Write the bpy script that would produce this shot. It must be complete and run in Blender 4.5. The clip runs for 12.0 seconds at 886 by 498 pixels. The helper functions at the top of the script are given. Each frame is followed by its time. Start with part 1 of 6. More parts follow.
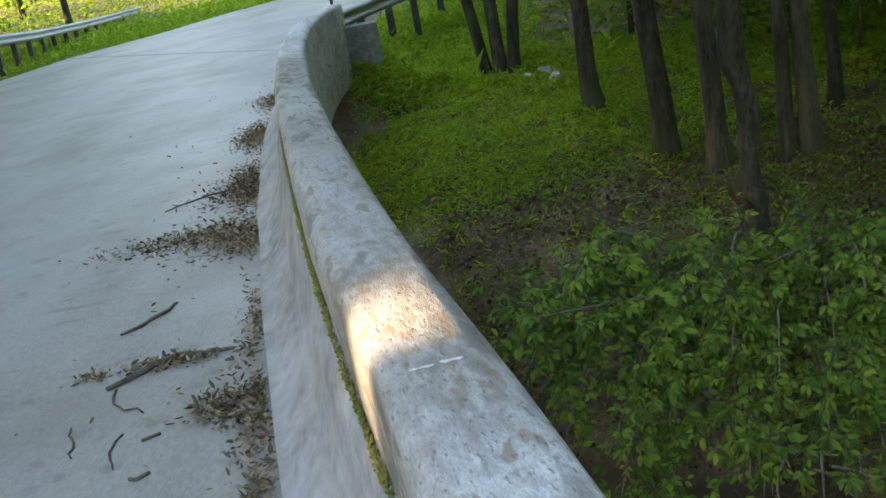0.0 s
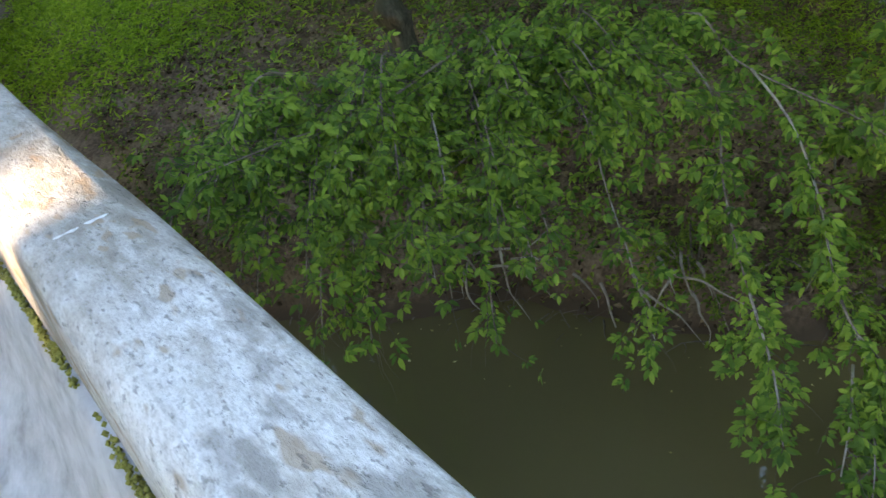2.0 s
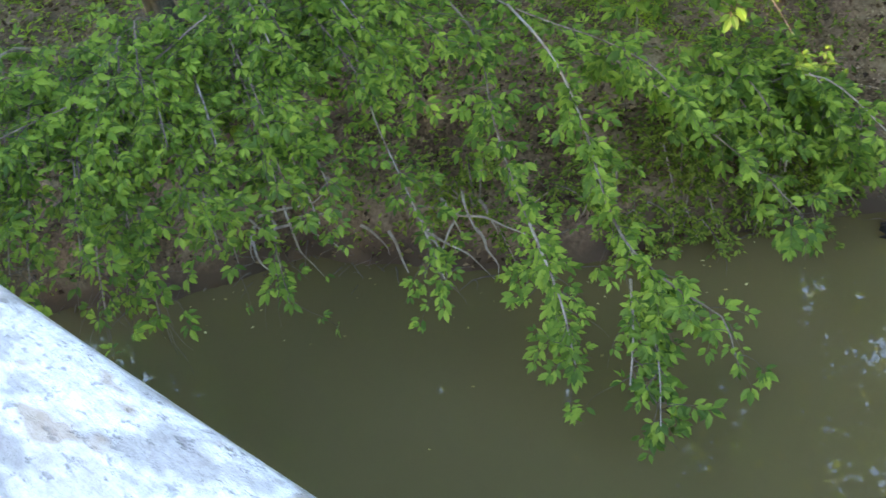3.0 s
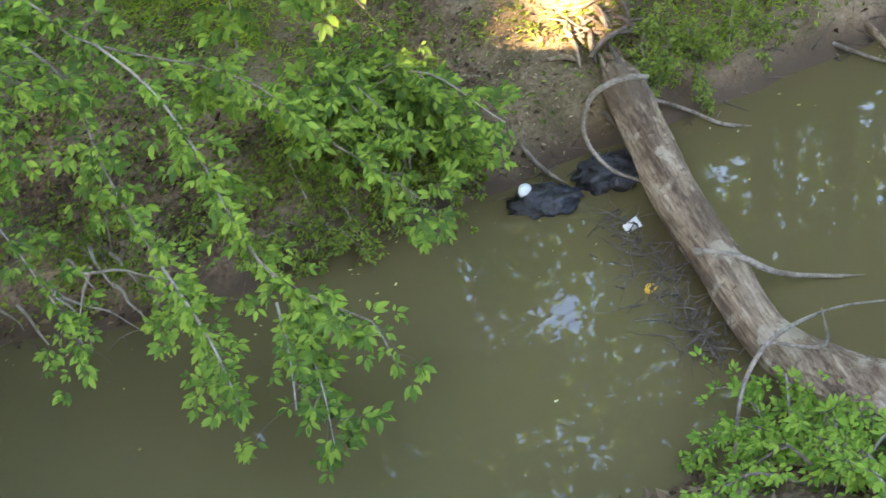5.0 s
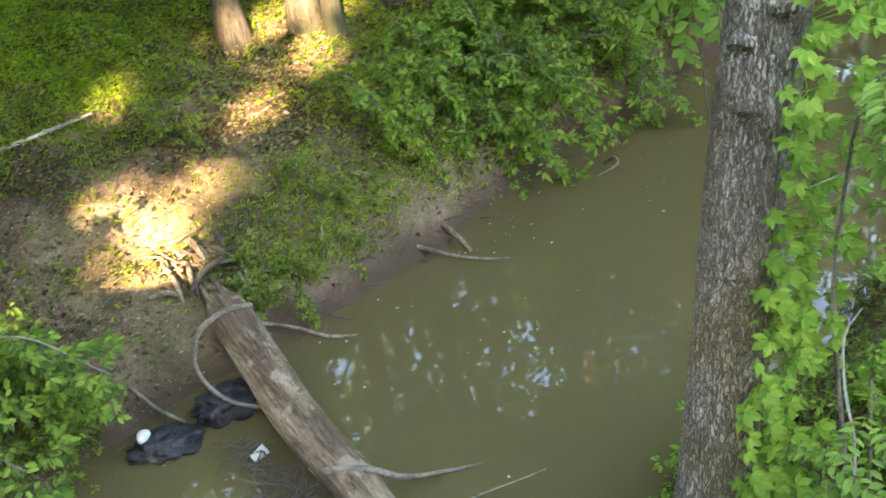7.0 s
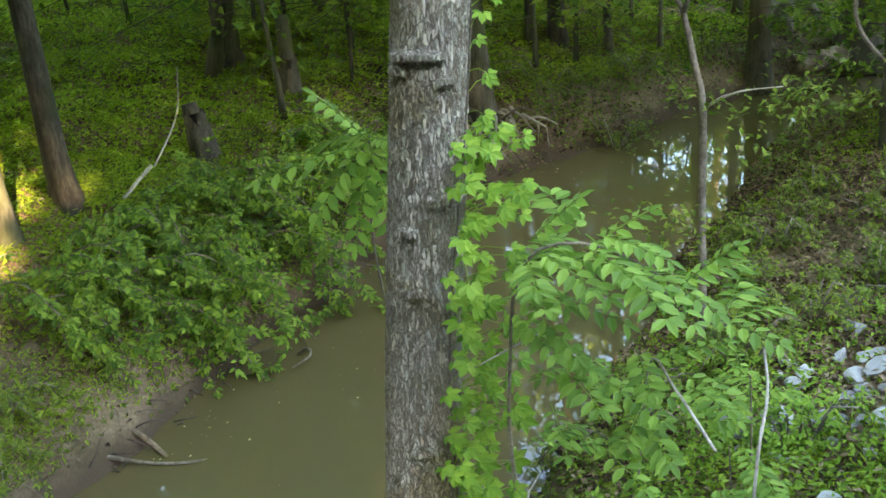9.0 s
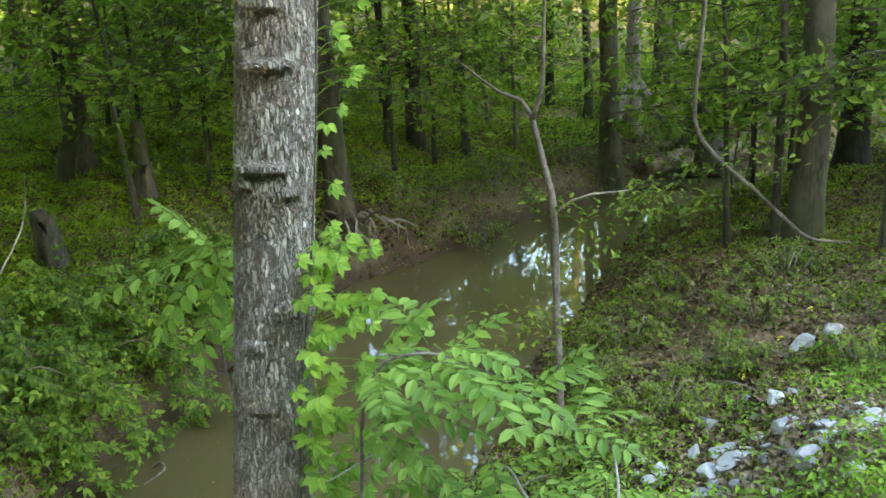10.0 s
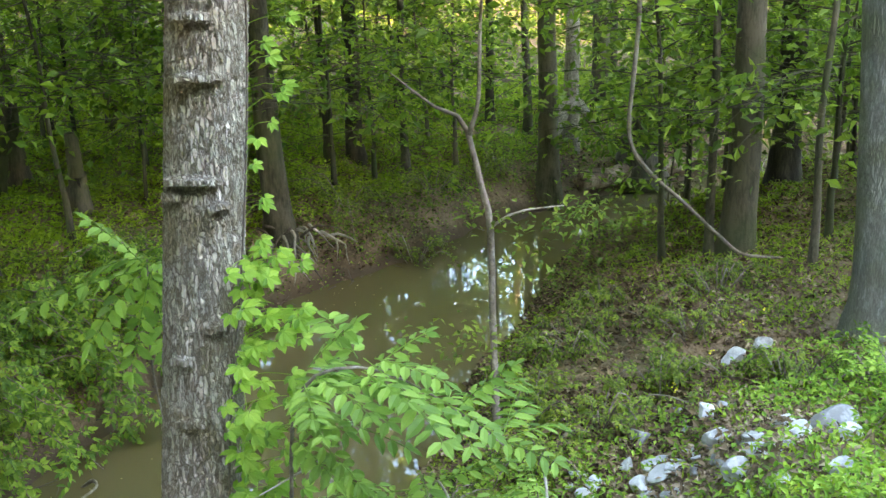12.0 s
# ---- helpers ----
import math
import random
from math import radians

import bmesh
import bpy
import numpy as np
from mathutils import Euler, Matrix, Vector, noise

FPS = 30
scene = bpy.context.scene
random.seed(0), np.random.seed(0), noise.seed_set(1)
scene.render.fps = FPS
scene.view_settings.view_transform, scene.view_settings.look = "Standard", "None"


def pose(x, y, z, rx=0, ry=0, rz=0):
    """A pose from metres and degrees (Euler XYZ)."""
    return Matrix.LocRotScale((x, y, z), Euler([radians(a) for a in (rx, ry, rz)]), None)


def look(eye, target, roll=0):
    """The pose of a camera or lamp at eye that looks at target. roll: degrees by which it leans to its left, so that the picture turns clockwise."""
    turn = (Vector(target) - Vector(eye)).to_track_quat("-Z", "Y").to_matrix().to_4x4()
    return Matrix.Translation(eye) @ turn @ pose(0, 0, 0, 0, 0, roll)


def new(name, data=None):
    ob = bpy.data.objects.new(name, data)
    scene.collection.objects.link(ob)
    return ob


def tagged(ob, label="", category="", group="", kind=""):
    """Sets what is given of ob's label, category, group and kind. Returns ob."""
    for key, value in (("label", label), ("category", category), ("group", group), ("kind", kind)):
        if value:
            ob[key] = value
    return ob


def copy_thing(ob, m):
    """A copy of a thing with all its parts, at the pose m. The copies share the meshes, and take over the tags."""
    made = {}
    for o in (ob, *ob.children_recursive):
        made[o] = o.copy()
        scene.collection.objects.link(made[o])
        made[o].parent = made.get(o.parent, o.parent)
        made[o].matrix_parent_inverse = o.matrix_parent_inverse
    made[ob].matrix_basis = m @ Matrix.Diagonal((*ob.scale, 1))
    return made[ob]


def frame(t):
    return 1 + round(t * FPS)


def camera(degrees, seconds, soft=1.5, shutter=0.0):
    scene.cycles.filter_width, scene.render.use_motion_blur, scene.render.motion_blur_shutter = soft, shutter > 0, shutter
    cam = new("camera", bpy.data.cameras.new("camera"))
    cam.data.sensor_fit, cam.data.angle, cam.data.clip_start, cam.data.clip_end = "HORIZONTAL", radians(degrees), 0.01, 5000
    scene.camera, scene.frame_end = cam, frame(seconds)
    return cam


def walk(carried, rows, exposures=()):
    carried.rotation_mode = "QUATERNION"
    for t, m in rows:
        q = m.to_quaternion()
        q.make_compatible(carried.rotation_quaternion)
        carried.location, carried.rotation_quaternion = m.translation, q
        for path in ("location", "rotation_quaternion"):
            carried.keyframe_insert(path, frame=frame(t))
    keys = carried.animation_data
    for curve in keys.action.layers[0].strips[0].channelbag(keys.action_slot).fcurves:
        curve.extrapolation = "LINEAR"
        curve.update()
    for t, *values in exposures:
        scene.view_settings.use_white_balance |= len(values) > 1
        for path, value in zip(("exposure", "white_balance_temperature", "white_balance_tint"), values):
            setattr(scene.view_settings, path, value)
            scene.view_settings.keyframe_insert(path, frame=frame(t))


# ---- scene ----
import functools

cam = camera(44.0, 12.0, soft=1.5, shutter=0.15)
PATH = [
    (0, (0.000, 0.000, 1.620), (-0.000, 1.900, 0.995), -10.46),
    (0.5, (0.007, -0.002, 1.601), (0.090, 1.861, 0.878), -11.80),
    (1, (0.024, -0.019, 1.582), (0.226, 1.794, 0.763), -13.48),
    (1.5, (0.039, -0.014, 1.563), (0.379, 1.731, 0.647), -14.59),
    (2, (0.059, -0.045, 1.558), (0.524, 1.635, 0.578), -15.67),
    (2.5, (0.083, -0.060, 1.536), (0.681, 1.532, 0.483), -15.89),
    (3, (0.107, -0.074, 1.509), (0.850, 1.400, 0.379), -16.39),
    (3.2, (0.118, -0.089, 1.511), (0.922, 1.334, 0.358), -16.57),
    (4.8, (0.260, -0.135, 1.361), (1.369, 0.986, 0.131), -16.08),
    (5, (0.296, -0.091, 1.353), (1.464, 0.977, 0.130), -15.44),
    (5.5, (0.358, -0.075, 1.377), (1.636, 0.869, 0.163), -15.21),
    (6, (0.427, -0.110, 1.434), (1.805, 0.718, 0.246), -14.31),
    (6.5, (0.451, -0.150, 1.510), (1.954, 0.521, 0.375), -11.95),
    (7, (0.409, -0.131, 1.532), (2.037, 0.351, 0.474), -9.61),
    (7.5, (0.353, -0.126, 1.537), (2.079, 0.182, 0.575), -7.51),
    (7.7, (0.313, -0.124, 1.540), (2.067, 0.114, 0.608), -6.53),
    (9.3, (0.325, -0.260, 1.591), (2.164, -0.412, 0.820), -4.74),
    (9.5, (0.349, -0.283, 1.593), (2.197, -0.496, 0.857), -4.38),
    (10, (0.356, -0.309, 1.612), (2.214, -0.640, 0.950), -3.24),
    (10.5, (0.338, -0.326, 1.632), (2.211, -0.715, 1.048), -2.62),
    (11, (0.318, -0.343, 1.628), (2.171, -0.792, 1.024), -1.78),
    (11.5, (0.326, -0.345, 1.620), (2.164, -0.810, 0.982), -1.23),
    (12, (0.324, -0.355, 1.615), (2.168, -0.790, 0.974), -2.12),
]
walk(cam, [(t, look(eye, target, roll)) for t, eye, target, roll in PATH],
     [(0.0, 2.72, 7600, 11), (1.0, 2.82, 7700, 11), (2.0, 3.22, 7200, 13), (2.5, 3.45, 7000, 15), (3.0, 4.08, 6800, 17), (5.0, 4.4, 6900, 20), (7.0, 4.4, 7200, 17), (9.5, 4.25, 7400, 10), (12.0, 4.57, 7400, 13)])

# ---- light ----
SUN_AZ, SUN_EL = radians(193.0), radians(27.0)   # where the sun stands, counted from +x towards +y
world = bpy.data.worlds.new("world")
scene.world = world
world.use_nodes = True
wn = world.node_tree
sky = wn.nodes.new("ShaderNodeTexSky")
sky.sky_type, sky.sun_disc = "NISHITA", False
sky.sun_elevation, sky.sun_rotation = SUN_EL, radians(90) - SUN_AZ
wn.links.new(sky.outputs[0], wn.nodes["Background"].inputs[0])
wn.nodes["Background"].inputs[1].default_value = 0.15
sun_data = bpy.data.lights.new("sun", "SUN")
sun_data.energy, sun_data.angle, sun_data.color = 3.9, radians(0.6), (1.0, 0.75, 0.50)
sun = new("sun", sun_data)
sun.matrix_world = look((math.cos(SUN_AZ) * 40, math.sin(SUN_AZ) * 40, math.tan(SUN_EL) * 40), (0, 0, 0))


# ---- materials ----
def material(name, stops, scale=4.0, fine=30.0, rough=0.8, bump=0.3, spots=None, object_random=0.0, island=0.0, translucent=0.0, stretch=(1, 1, 1), spec=0.4, bump_scale=None, turn=0.0):
    """Two scales of noise through a colour ramp, an optional third layer of stains, and relief."""
    m = bpy.data.materials.new(name)
    m.use_nodes = True
    nt = m.node_tree
    n, l = nt.nodes, nt.links
    bsdf = n["Principled BSDF"]
    bsdf.inputs["Specular IOR Level"].default_value = spec
    bsdf.inputs["Roughness"].default_value = rough
    coord = n.new("ShaderNodeTexCoord")
    mapping = n.new("ShaderNodeMapping")
    mapping.vector_type = "TEXTURE"                  # turned first, then stretched
    mapping.inputs["Rotation"].default_value = (0, 0, turn)
    mapping.inputs["Scale"].default_value = [1 / q for q in stretch]
    l.new(coord.outputs["Object"], mapping.inputs[0])
    a, b = n.new("ShaderNodeTexNoise"), n.new("ShaderNodeTexNoise")
    a.inputs["Scale"].default_value, a.inputs["Detail"].default_value, a.inputs["Roughness"].default_value = scale, 6, 0.62
    b.inputs["Scale"].default_value, b.inputs["Detail"].default_value, b.inputs["Roughness"].default_value = fine, 5, 0.7
    for q in (a, b):
        l.new(mapping.outputs[0], q.inputs["Vector"])
    mix = n.new("ShaderNodeMath")
    mix.operation = "MULTIPLY_ADD"
    mix.inputs[1].default_value = 0.45
    half = n.new("ShaderNodeMath")
    half.operation = "MULTIPLY"
    half.inputs[1].default_value = 0.6
    l.new(a.outputs["Fac"], half.inputs[0])
    l.new(b.outputs["Fac"], mix.inputs[0])
    l.new(half.outputs[0], mix.inputs[2])
    fac = mix.outputs[0]
    if object_random or island:
        src = n.new("ShaderNodeNewGeometry").outputs["Random Per Island"] if island else n.new("ShaderNodeObjectInfo").outputs["Random"]
        add = n.new("ShaderNodeMath")
        add.operation = "MULTIPLY_ADD"
        add.inputs[1].default_value = island or object_random
        l.new(src, add.inputs[0])
        off = n.new("ShaderNodeMath")
        off.operation = "SUBTRACT"
        off.inputs[1].default_value = (island or object_random) / 2
        l.new(fac, off.inputs[0])
        l.new(off.outputs[0], add.inputs[2])
        fac = add.outputs[0]
    ramp = n.new("ShaderNodeValToRGB")
    e = ramp.color_ramp.elements
    while len(e) < len(stops):
        e.new(0.5)
    for k, (p, c) in enumerate(stops):
        e[k].position, e[k].color = (p if island else 0.52 + (p - 0.52) * 0.6), (*c, 1)
    l.new(fac, ramp.inputs[0])
    colour = ramp.outputs[0]
    for sc, lo, hi, tint, amount in spots or ():
        s = n.new("ShaderNodeTexNoise")
        s.inputs["Scale"].default_value, s.inputs["Detail"].default_value = sc, 4
        l.new(coord.outputs["Object"], s.inputs["Vector"])
        r = n.new("ShaderNodeMapRange")
        r.inputs[1].default_value, r.inputs[2].default_value, r.inputs[4].default_value = lo, hi, amount
        l.new(s.outputs["Fac"], r.inputs[0])
        mx = n.new("ShaderNodeMix")
        mx.data_type = "RGBA"
        l.new(r.outputs[0], mx.inputs[0])
        l.new(colour, mx.inputs[6])
        mx.inputs[7].default_value = (*tint, 1)
        colour = mx.outputs[2]
    l.new(colour, bsdf.inputs["Base Color"])
    if bump:
        bp = n.new("ShaderNodeBump")
        bp.inputs["Strength"].default_value, bp.inputs["Distance"].default_value = bump, 0.02
        src = fac
        if bump_scale:
            c = n.new("ShaderNodeTexNoise")
            c.inputs["Scale"].default_value, c.inputs["Detail"].default_value = bump_scale, 6
            l.new(mapping.outputs[0], c.inputs["Vector"])
            src = c.outputs["Fac"]
        l.new(src, bp.inputs["Height"])
        l.new(bp.outputs[0], bsdf.inputs["Normal"])
    if translucent:
        tr = n.new("ShaderNodeBsdfTranslucent")
        gain = n.new("ShaderNodeVectorMath")
        gain.operation = "MULTIPLY"
        gain.inputs[1].default_value = (1.4, 1.6, 1.3)
        l.new(colour, gain.inputs[0])
        l.new(gain.outputs[0], tr.inputs[0])
        ms = n.new("ShaderNodeMixShader")
        ms.inputs[0].default_value = translucent
        l.new(bsdf.outputs[0], ms.inputs[1])
        l.new(tr.outputs[0], ms.inputs[2])
        l.new(ms.outputs[0], n["Material Output"].inputs[0])
    return m


def cap_material():
    """Old cast concrete: brushed lines along the wall, brown weathering, rusty lichen spots, dark pits and a rubbed pale arris."""
    m = bpy.data.materials.new("weathered_concrete")
    m.use_nodes = True
    n, l = m.node_tree.nodes, m.node_tree.links
    bsdf = n["Principled BSDF"]
    bsdf.inputs["Roughness"].default_value = 0.88
    bsdf.inputs["Specular IOR Level"].default_value = 0.3
    coord = n.new("ShaderNodeTexCoord").outputs["Object"]

    def tex(sc, detail=4, stretch=(1.15, 0.4, 1), turn=radians(9), rough=0.6):
        mp = n.new("ShaderNodeMapping")
        mp.vector_type = "TEXTURE"
        mp.inputs["Rotation"].default_value = (0, 0, turn)
        mp.inputs["Scale"].default_value = [1 / q for q in stretch]
        l.new(coord, mp.inputs[0])
        t = n.new("ShaderNodeTexNoise")
        t.inputs["Scale"].default_value, t.inputs["Detail"].default_value, t.inputs["Roughness"].default_value = sc, detail, rough
        l.new(mp.outputs[0], t.inputs["Vector"])
        return t.outputs["Fac"]

    def ranged(src, lo, hi, top=1.0):
        r = n.new("ShaderNodeMapRange")
        r.inputs[1].default_value, r.inputs[2].default_value, r.inputs[4].default_value = lo, hi, top
        l.new(src, r.inputs[0])
        return r.outputs[0]

    def calc(op, a, b):
        q = n.new("ShaderNodeMath")
        q.operation = op
        for k, v in enumerate((a, b)):
            if isinstance(v, float):
                q.inputs[k].default_value = v
            else:
                l.new(v, q.inputs[k])
        return q.outputs[0]

    def blend(fac, a, b):
        mx = n.new("ShaderNodeMix")
        mx.data_type = "RGBA"
        l.new(fac, mx.inputs[0])
        for k, q in ((6, a), (7, b)):
            if isinstance(q, tuple):
                mx.inputs[k].default_value = (*q, 1)
            else:
                l.new(q, mx.inputs[k])
        return mx.outputs[2]

    colour = blend(ranged(tex(3.0, 5), 0.35, 0.65), (0.56, 0.54, 0.50), (0.86, 0.84, 0.80))
    colour = blend(ranged(tex(42.0, 6, rough=0.75), 0.40, 0.62, 0.8), colour, (0.86, 0.86, 0.85))
    colour = blend(ranged(tex(130.0, 5, rough=0.8), 0.47, 0.60, 0.42), colour, (0.30, 0.28, 0.25))
    colour = blend(ranged(tex(8.0, 5, rough=0.7), 0.50, 0.62, 0.5), colour, (0.38, 0.33, 0.26))
    lines = tex(26.0, 4, (1.6, 0.10, 1.0), radians(9), 0.7)
    colour = blend(ranged(lines, 0.54, 0.68, 0.3), colour, (0.24, 0.23, 0.21))
    cross = tex(30.0, 3, (0.12, 1.6, 1.0), radians(24), 0.7)
    colour = blend(ranged(cross, 0.60, 0.72, 0.2), colour, (0.30, 0.28, 0.25))
    stain = calc("MULTIPLY", ranged(tex(1.5, 4), 0.48, 0.60), ranged(tex(24.0, 4), 0.30, 0.60))
    colour = blend(calc("MULTIPLY", stain, 0.75), colour, (0.27, 0.225, 0.165))
    colour = blend(ranged(tex(0.7, 3), 0.50, 0.62, 0.35), colour, (0.25, 0.235, 0.20))
    colour = blend(ranged(tex(17.0, 2), 0.60, 0.66, 0.7), colour, (0.36, 0.26, 0.16))
    colour = blend(ranged(tex(11.0, 3, rough=0.5), 0.585, 0.66, 0.6), colour, (0.22, 0.20, 0.17))
    pits = ranged(tex(80.0, 3), 0.58, 0.68, 0.5)
    colour = blend(pits, colour, (0.13, 0.12, 0.11))
    l.new(colour, bsdf.inputs["Base Color"])
    bp = n.new("ShaderNodeBump")
    bp.inputs["Strength"].default_value, bp.inputs["Distance"].default_value = 0.55, 0.012
    l.new(calc("SUBTRACT", calc("ADD", tex(60.0, 6, rough=0.7), calc("MULTIPLY", lines, 0.2)), pits), bp.inputs["Height"])
    l.new(bp.outputs[0], bsdf.inputs["Normal"])
    return m


M_CONCRETE = cap_material()
M_FACE = material("stained_concrete_face", [(0.3, (0.24, 0.24, 0.235)), (0.5, (0.38, 0.385, 0.39)), (0.7, (0.50, 0.51, 0.52))], 2.0, 9, 0.8, 0.12,
                  [(1.1, 0.5, 0.75, (0.25, 0.24, 0.22), 0.5), (5, 0.60, 0.72, (0.62, 0.62, 0.62), 0.45)], stretch=(0.5, 0.9, 2.2))
M_ROAD = material("concrete_deck", [(0.3, (0.235, 0.215, 0.185)), (0.52, (0.335, 0.31, 0.272)), (0.75, (0.425, 0.395, 0.35))], 0.9, 60, 0.5, 0.2,
                  [(0.35, 0.45, 0.65, (0.40, 0.385, 0.36), 0.5), (0.9, 0.52, 0.68, (0.22, 0.18, 0.135), 0.5), (6, 0.6, 0.72, (0.15, 0.13, 0.11), 0.5), (45, 0.62, 0.7, (0.13, 0.11, 0.09), 0.4)], stretch=(1, 0.35, 1))
M_SOIL = material("leaf_strewn_soil", [(0.28, (0.03, 0.02, 0.012)), (0.45, (0.11, 0.074, 0.044)), (0.6, (0.215, 0.15, 0.094)), (0.78, (0.34, 0.25, 0.165))], 1.6, 30, 0.95, 1.0,
                  [(0.5, 0.45, 0.6, (0.09, 0.11, 0.03), 0.3), (9, 0.60, 0.70, (0.30, 0.235, 0.16), 0.5), (38, 0.60, 0.68, (0.06, 0.045, 0.03), 0.5)])


def wet_shade_line(m, level, high):
    """Dark band just above the water's level, uneven-edged: wet mud and painted undercut shade."""
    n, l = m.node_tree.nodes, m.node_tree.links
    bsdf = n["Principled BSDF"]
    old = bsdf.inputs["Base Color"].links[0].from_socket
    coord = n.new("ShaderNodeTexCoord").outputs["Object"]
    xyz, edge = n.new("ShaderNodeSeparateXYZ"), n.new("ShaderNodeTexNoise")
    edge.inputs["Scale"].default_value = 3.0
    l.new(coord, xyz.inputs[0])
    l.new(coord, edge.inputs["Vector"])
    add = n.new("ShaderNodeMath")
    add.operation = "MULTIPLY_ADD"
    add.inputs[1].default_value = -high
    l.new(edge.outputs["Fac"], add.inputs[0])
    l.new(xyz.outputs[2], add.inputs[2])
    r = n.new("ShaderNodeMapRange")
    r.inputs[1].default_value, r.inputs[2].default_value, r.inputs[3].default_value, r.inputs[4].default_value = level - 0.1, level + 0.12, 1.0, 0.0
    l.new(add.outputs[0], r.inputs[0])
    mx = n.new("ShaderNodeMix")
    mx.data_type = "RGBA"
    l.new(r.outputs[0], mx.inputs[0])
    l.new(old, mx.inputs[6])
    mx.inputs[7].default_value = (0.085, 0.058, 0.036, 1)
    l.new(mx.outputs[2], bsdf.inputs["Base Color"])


wet_shade_line(M_SOIL, -3.29, 0.3)


def bark_material(name, crack, base, light, moss, scale=52.0, tall=0.22):
    """Blocky scales parted by dark cracks, with mossy and whitish blotches."""
    m = bpy.data.materials.new(name)
    m.use_nodes = True
    n, l = m.node_tree.nodes, m.node_tree.links
    bsdf = n["Principled BSDF"]
    bsdf.inputs["Roughness"].default_value = 0.95
    bsdf.inputs["Specular IOR Level"].default_value = 0.2
    coord = n.new("ShaderNodeTexCoord")

    def noise_tex(sc, detail, vec):
        t = n.new("ShaderNodeTexNoise")
        t.inputs["Scale"].default_value, t.inputs["Detail"].default_value = sc, detail
        l.new(vec, t.inputs["Vector"])
        return t

    def ranged(src, lo, hi, top=1.0):
        r = n.new("ShaderNodeMapRange")
        r.inputs[1].default_value, r.inputs[2].default_value, r.inputs[4].default_value = lo, hi, top
        l.new(src, r.inputs[0])
        return r.outputs[0]

    def blend(fac, a, b):
        mx = n.new("ShaderNodeMix")
        mx.data_type = "RGBA"
        l.new(fac, mx.inputs[0])
        for k, q in ((6, a), (7, b)):
            if isinstance(q, tuple):
                mx.inputs[k].default_value = (*q, 1)
            else:
                l.new(q, mx.inputs[k])
        return mx.outputs[2]

    warp = noise_tex(16, 6, coord.outputs["Object"])
    add = n.new("ShaderNodeVectorMath")
    add.operation = "MULTIPLY_ADD"
    add.inputs[1].default_value = (0.03, 0.03, 0.07)
    l.new(warp.outputs["Color"], add.inputs[0])
    l.new(coord.outputs["Object"], add.inputs[2])
    mapping = n.new("ShaderNodeMapping")
    mapping.inputs["Scale"].default_value = (1, 1, tall)
    l.new(add.outputs[0], mapping.inputs[0])
    def creases(sc, stretch, width):
        """Thin winding lines where a noise crosses its middle."""
        mp = n.new("ShaderNodeMapping")
        mp.inputs["Scale"].default_value = stretch
        l.new(add.outputs[0], mp.inputs[0])
        t = noise_tex(sc, 2, mp.outputs[0])
        d = n.new("ShaderNodeMath")
        d.operation = "SUBTRACT"
        d.inputs[1].default_value = 0.5
        l.new(t.outputs["Fac"], d.inputs[0])
        q = n.new("ShaderNodeMath")
        q.operation = "ABSOLUTE"
        l.new(d.outputs[0], q.inputs[0])
        return ranged(q.outputs[0], width, 0.0)

    def most(a, b):
        q = n.new("ShaderNodeMath")
        q.operation = "MAXIMUM"
        l.new(a, q.inputs[0])
        l.new(b, q.inputs[1])
        return q.outputs[0]

    cells = n.new("ShaderNodeTexVoronoi")
    rims = n.new("ShaderNodeTexVoronoi")
    rims.feature = "DISTANCE_TO_EDGE"
    for q in (cells, rims):
        q.inputs["Scale"].default_value = scale
        l.new(mapping.outputs[0], q.inputs["Vector"])
    crease = most(ranged(rims.outputs["Distance"], 0.10, 0.01), creases(scale * 0.9, (1, 1, 0.13), 0.06))
    fine = noise_tex(70, 6, mapping.outputs[0])
    tone = noise_tex(6, 5, coord.outputs["Object"])
    plate = n.new("ShaderNodeSeparateColor")
    l.new(cells.outputs["Color"], plate.inputs[0])
    colour = blend(ranged(plate.outputs[0], 0.15, 0.95), base, light)
    colour = blend(ranged(tone.outputs["Fac"], 0.40, 0.62, 0.6), colour, base)
    colour = blend(ranged(fine.outputs["Fac"], 0.46, 0.7, 0.45), colour, light)
    blotch = noise_tex(2.6, 4, coord.outputs["Object"])
    colour = blend(ranged(blotch.outputs["Fac"], 0.5, 0.62, 0.6), colour, moss)
    gap = n.new("ShaderNodeMath")
    gap.operation = "MULTIPLY"
    gap.inputs[1].default_value = 0.6
    l.new(crease, gap.inputs[0])
    gap = gap.outputs[0]
    colour = blend(gap, colour, crack)
    l.new(colour, bsdf.inputs["Base Color"])
    high = n.new("ShaderNodeMath")
    high.operation = "MULTIPLY_ADD"
    high.inputs[1].default_value = 0.45
    l.new(fine.outputs["Fac"], high.inputs[0])
    flip = n.new("ShaderNodeMath")
    flip.operation = "SUBTRACT"
    flip.inputs[0].default_value = 1.0
    l.new(crease, flip.inputs[1])
    l.new(flip.outputs[0], high.inputs[2])
    bp = n.new("ShaderNodeBump")
    bp.inputs["Strength"].default_value, bp.inputs["Distance"].default_value = 1.0, 0.02
    l.new(high.outputs[0], bp.inputs["Height"])
    l.new(bp.outputs[0], bsdf.inputs["Normal"])
    return m


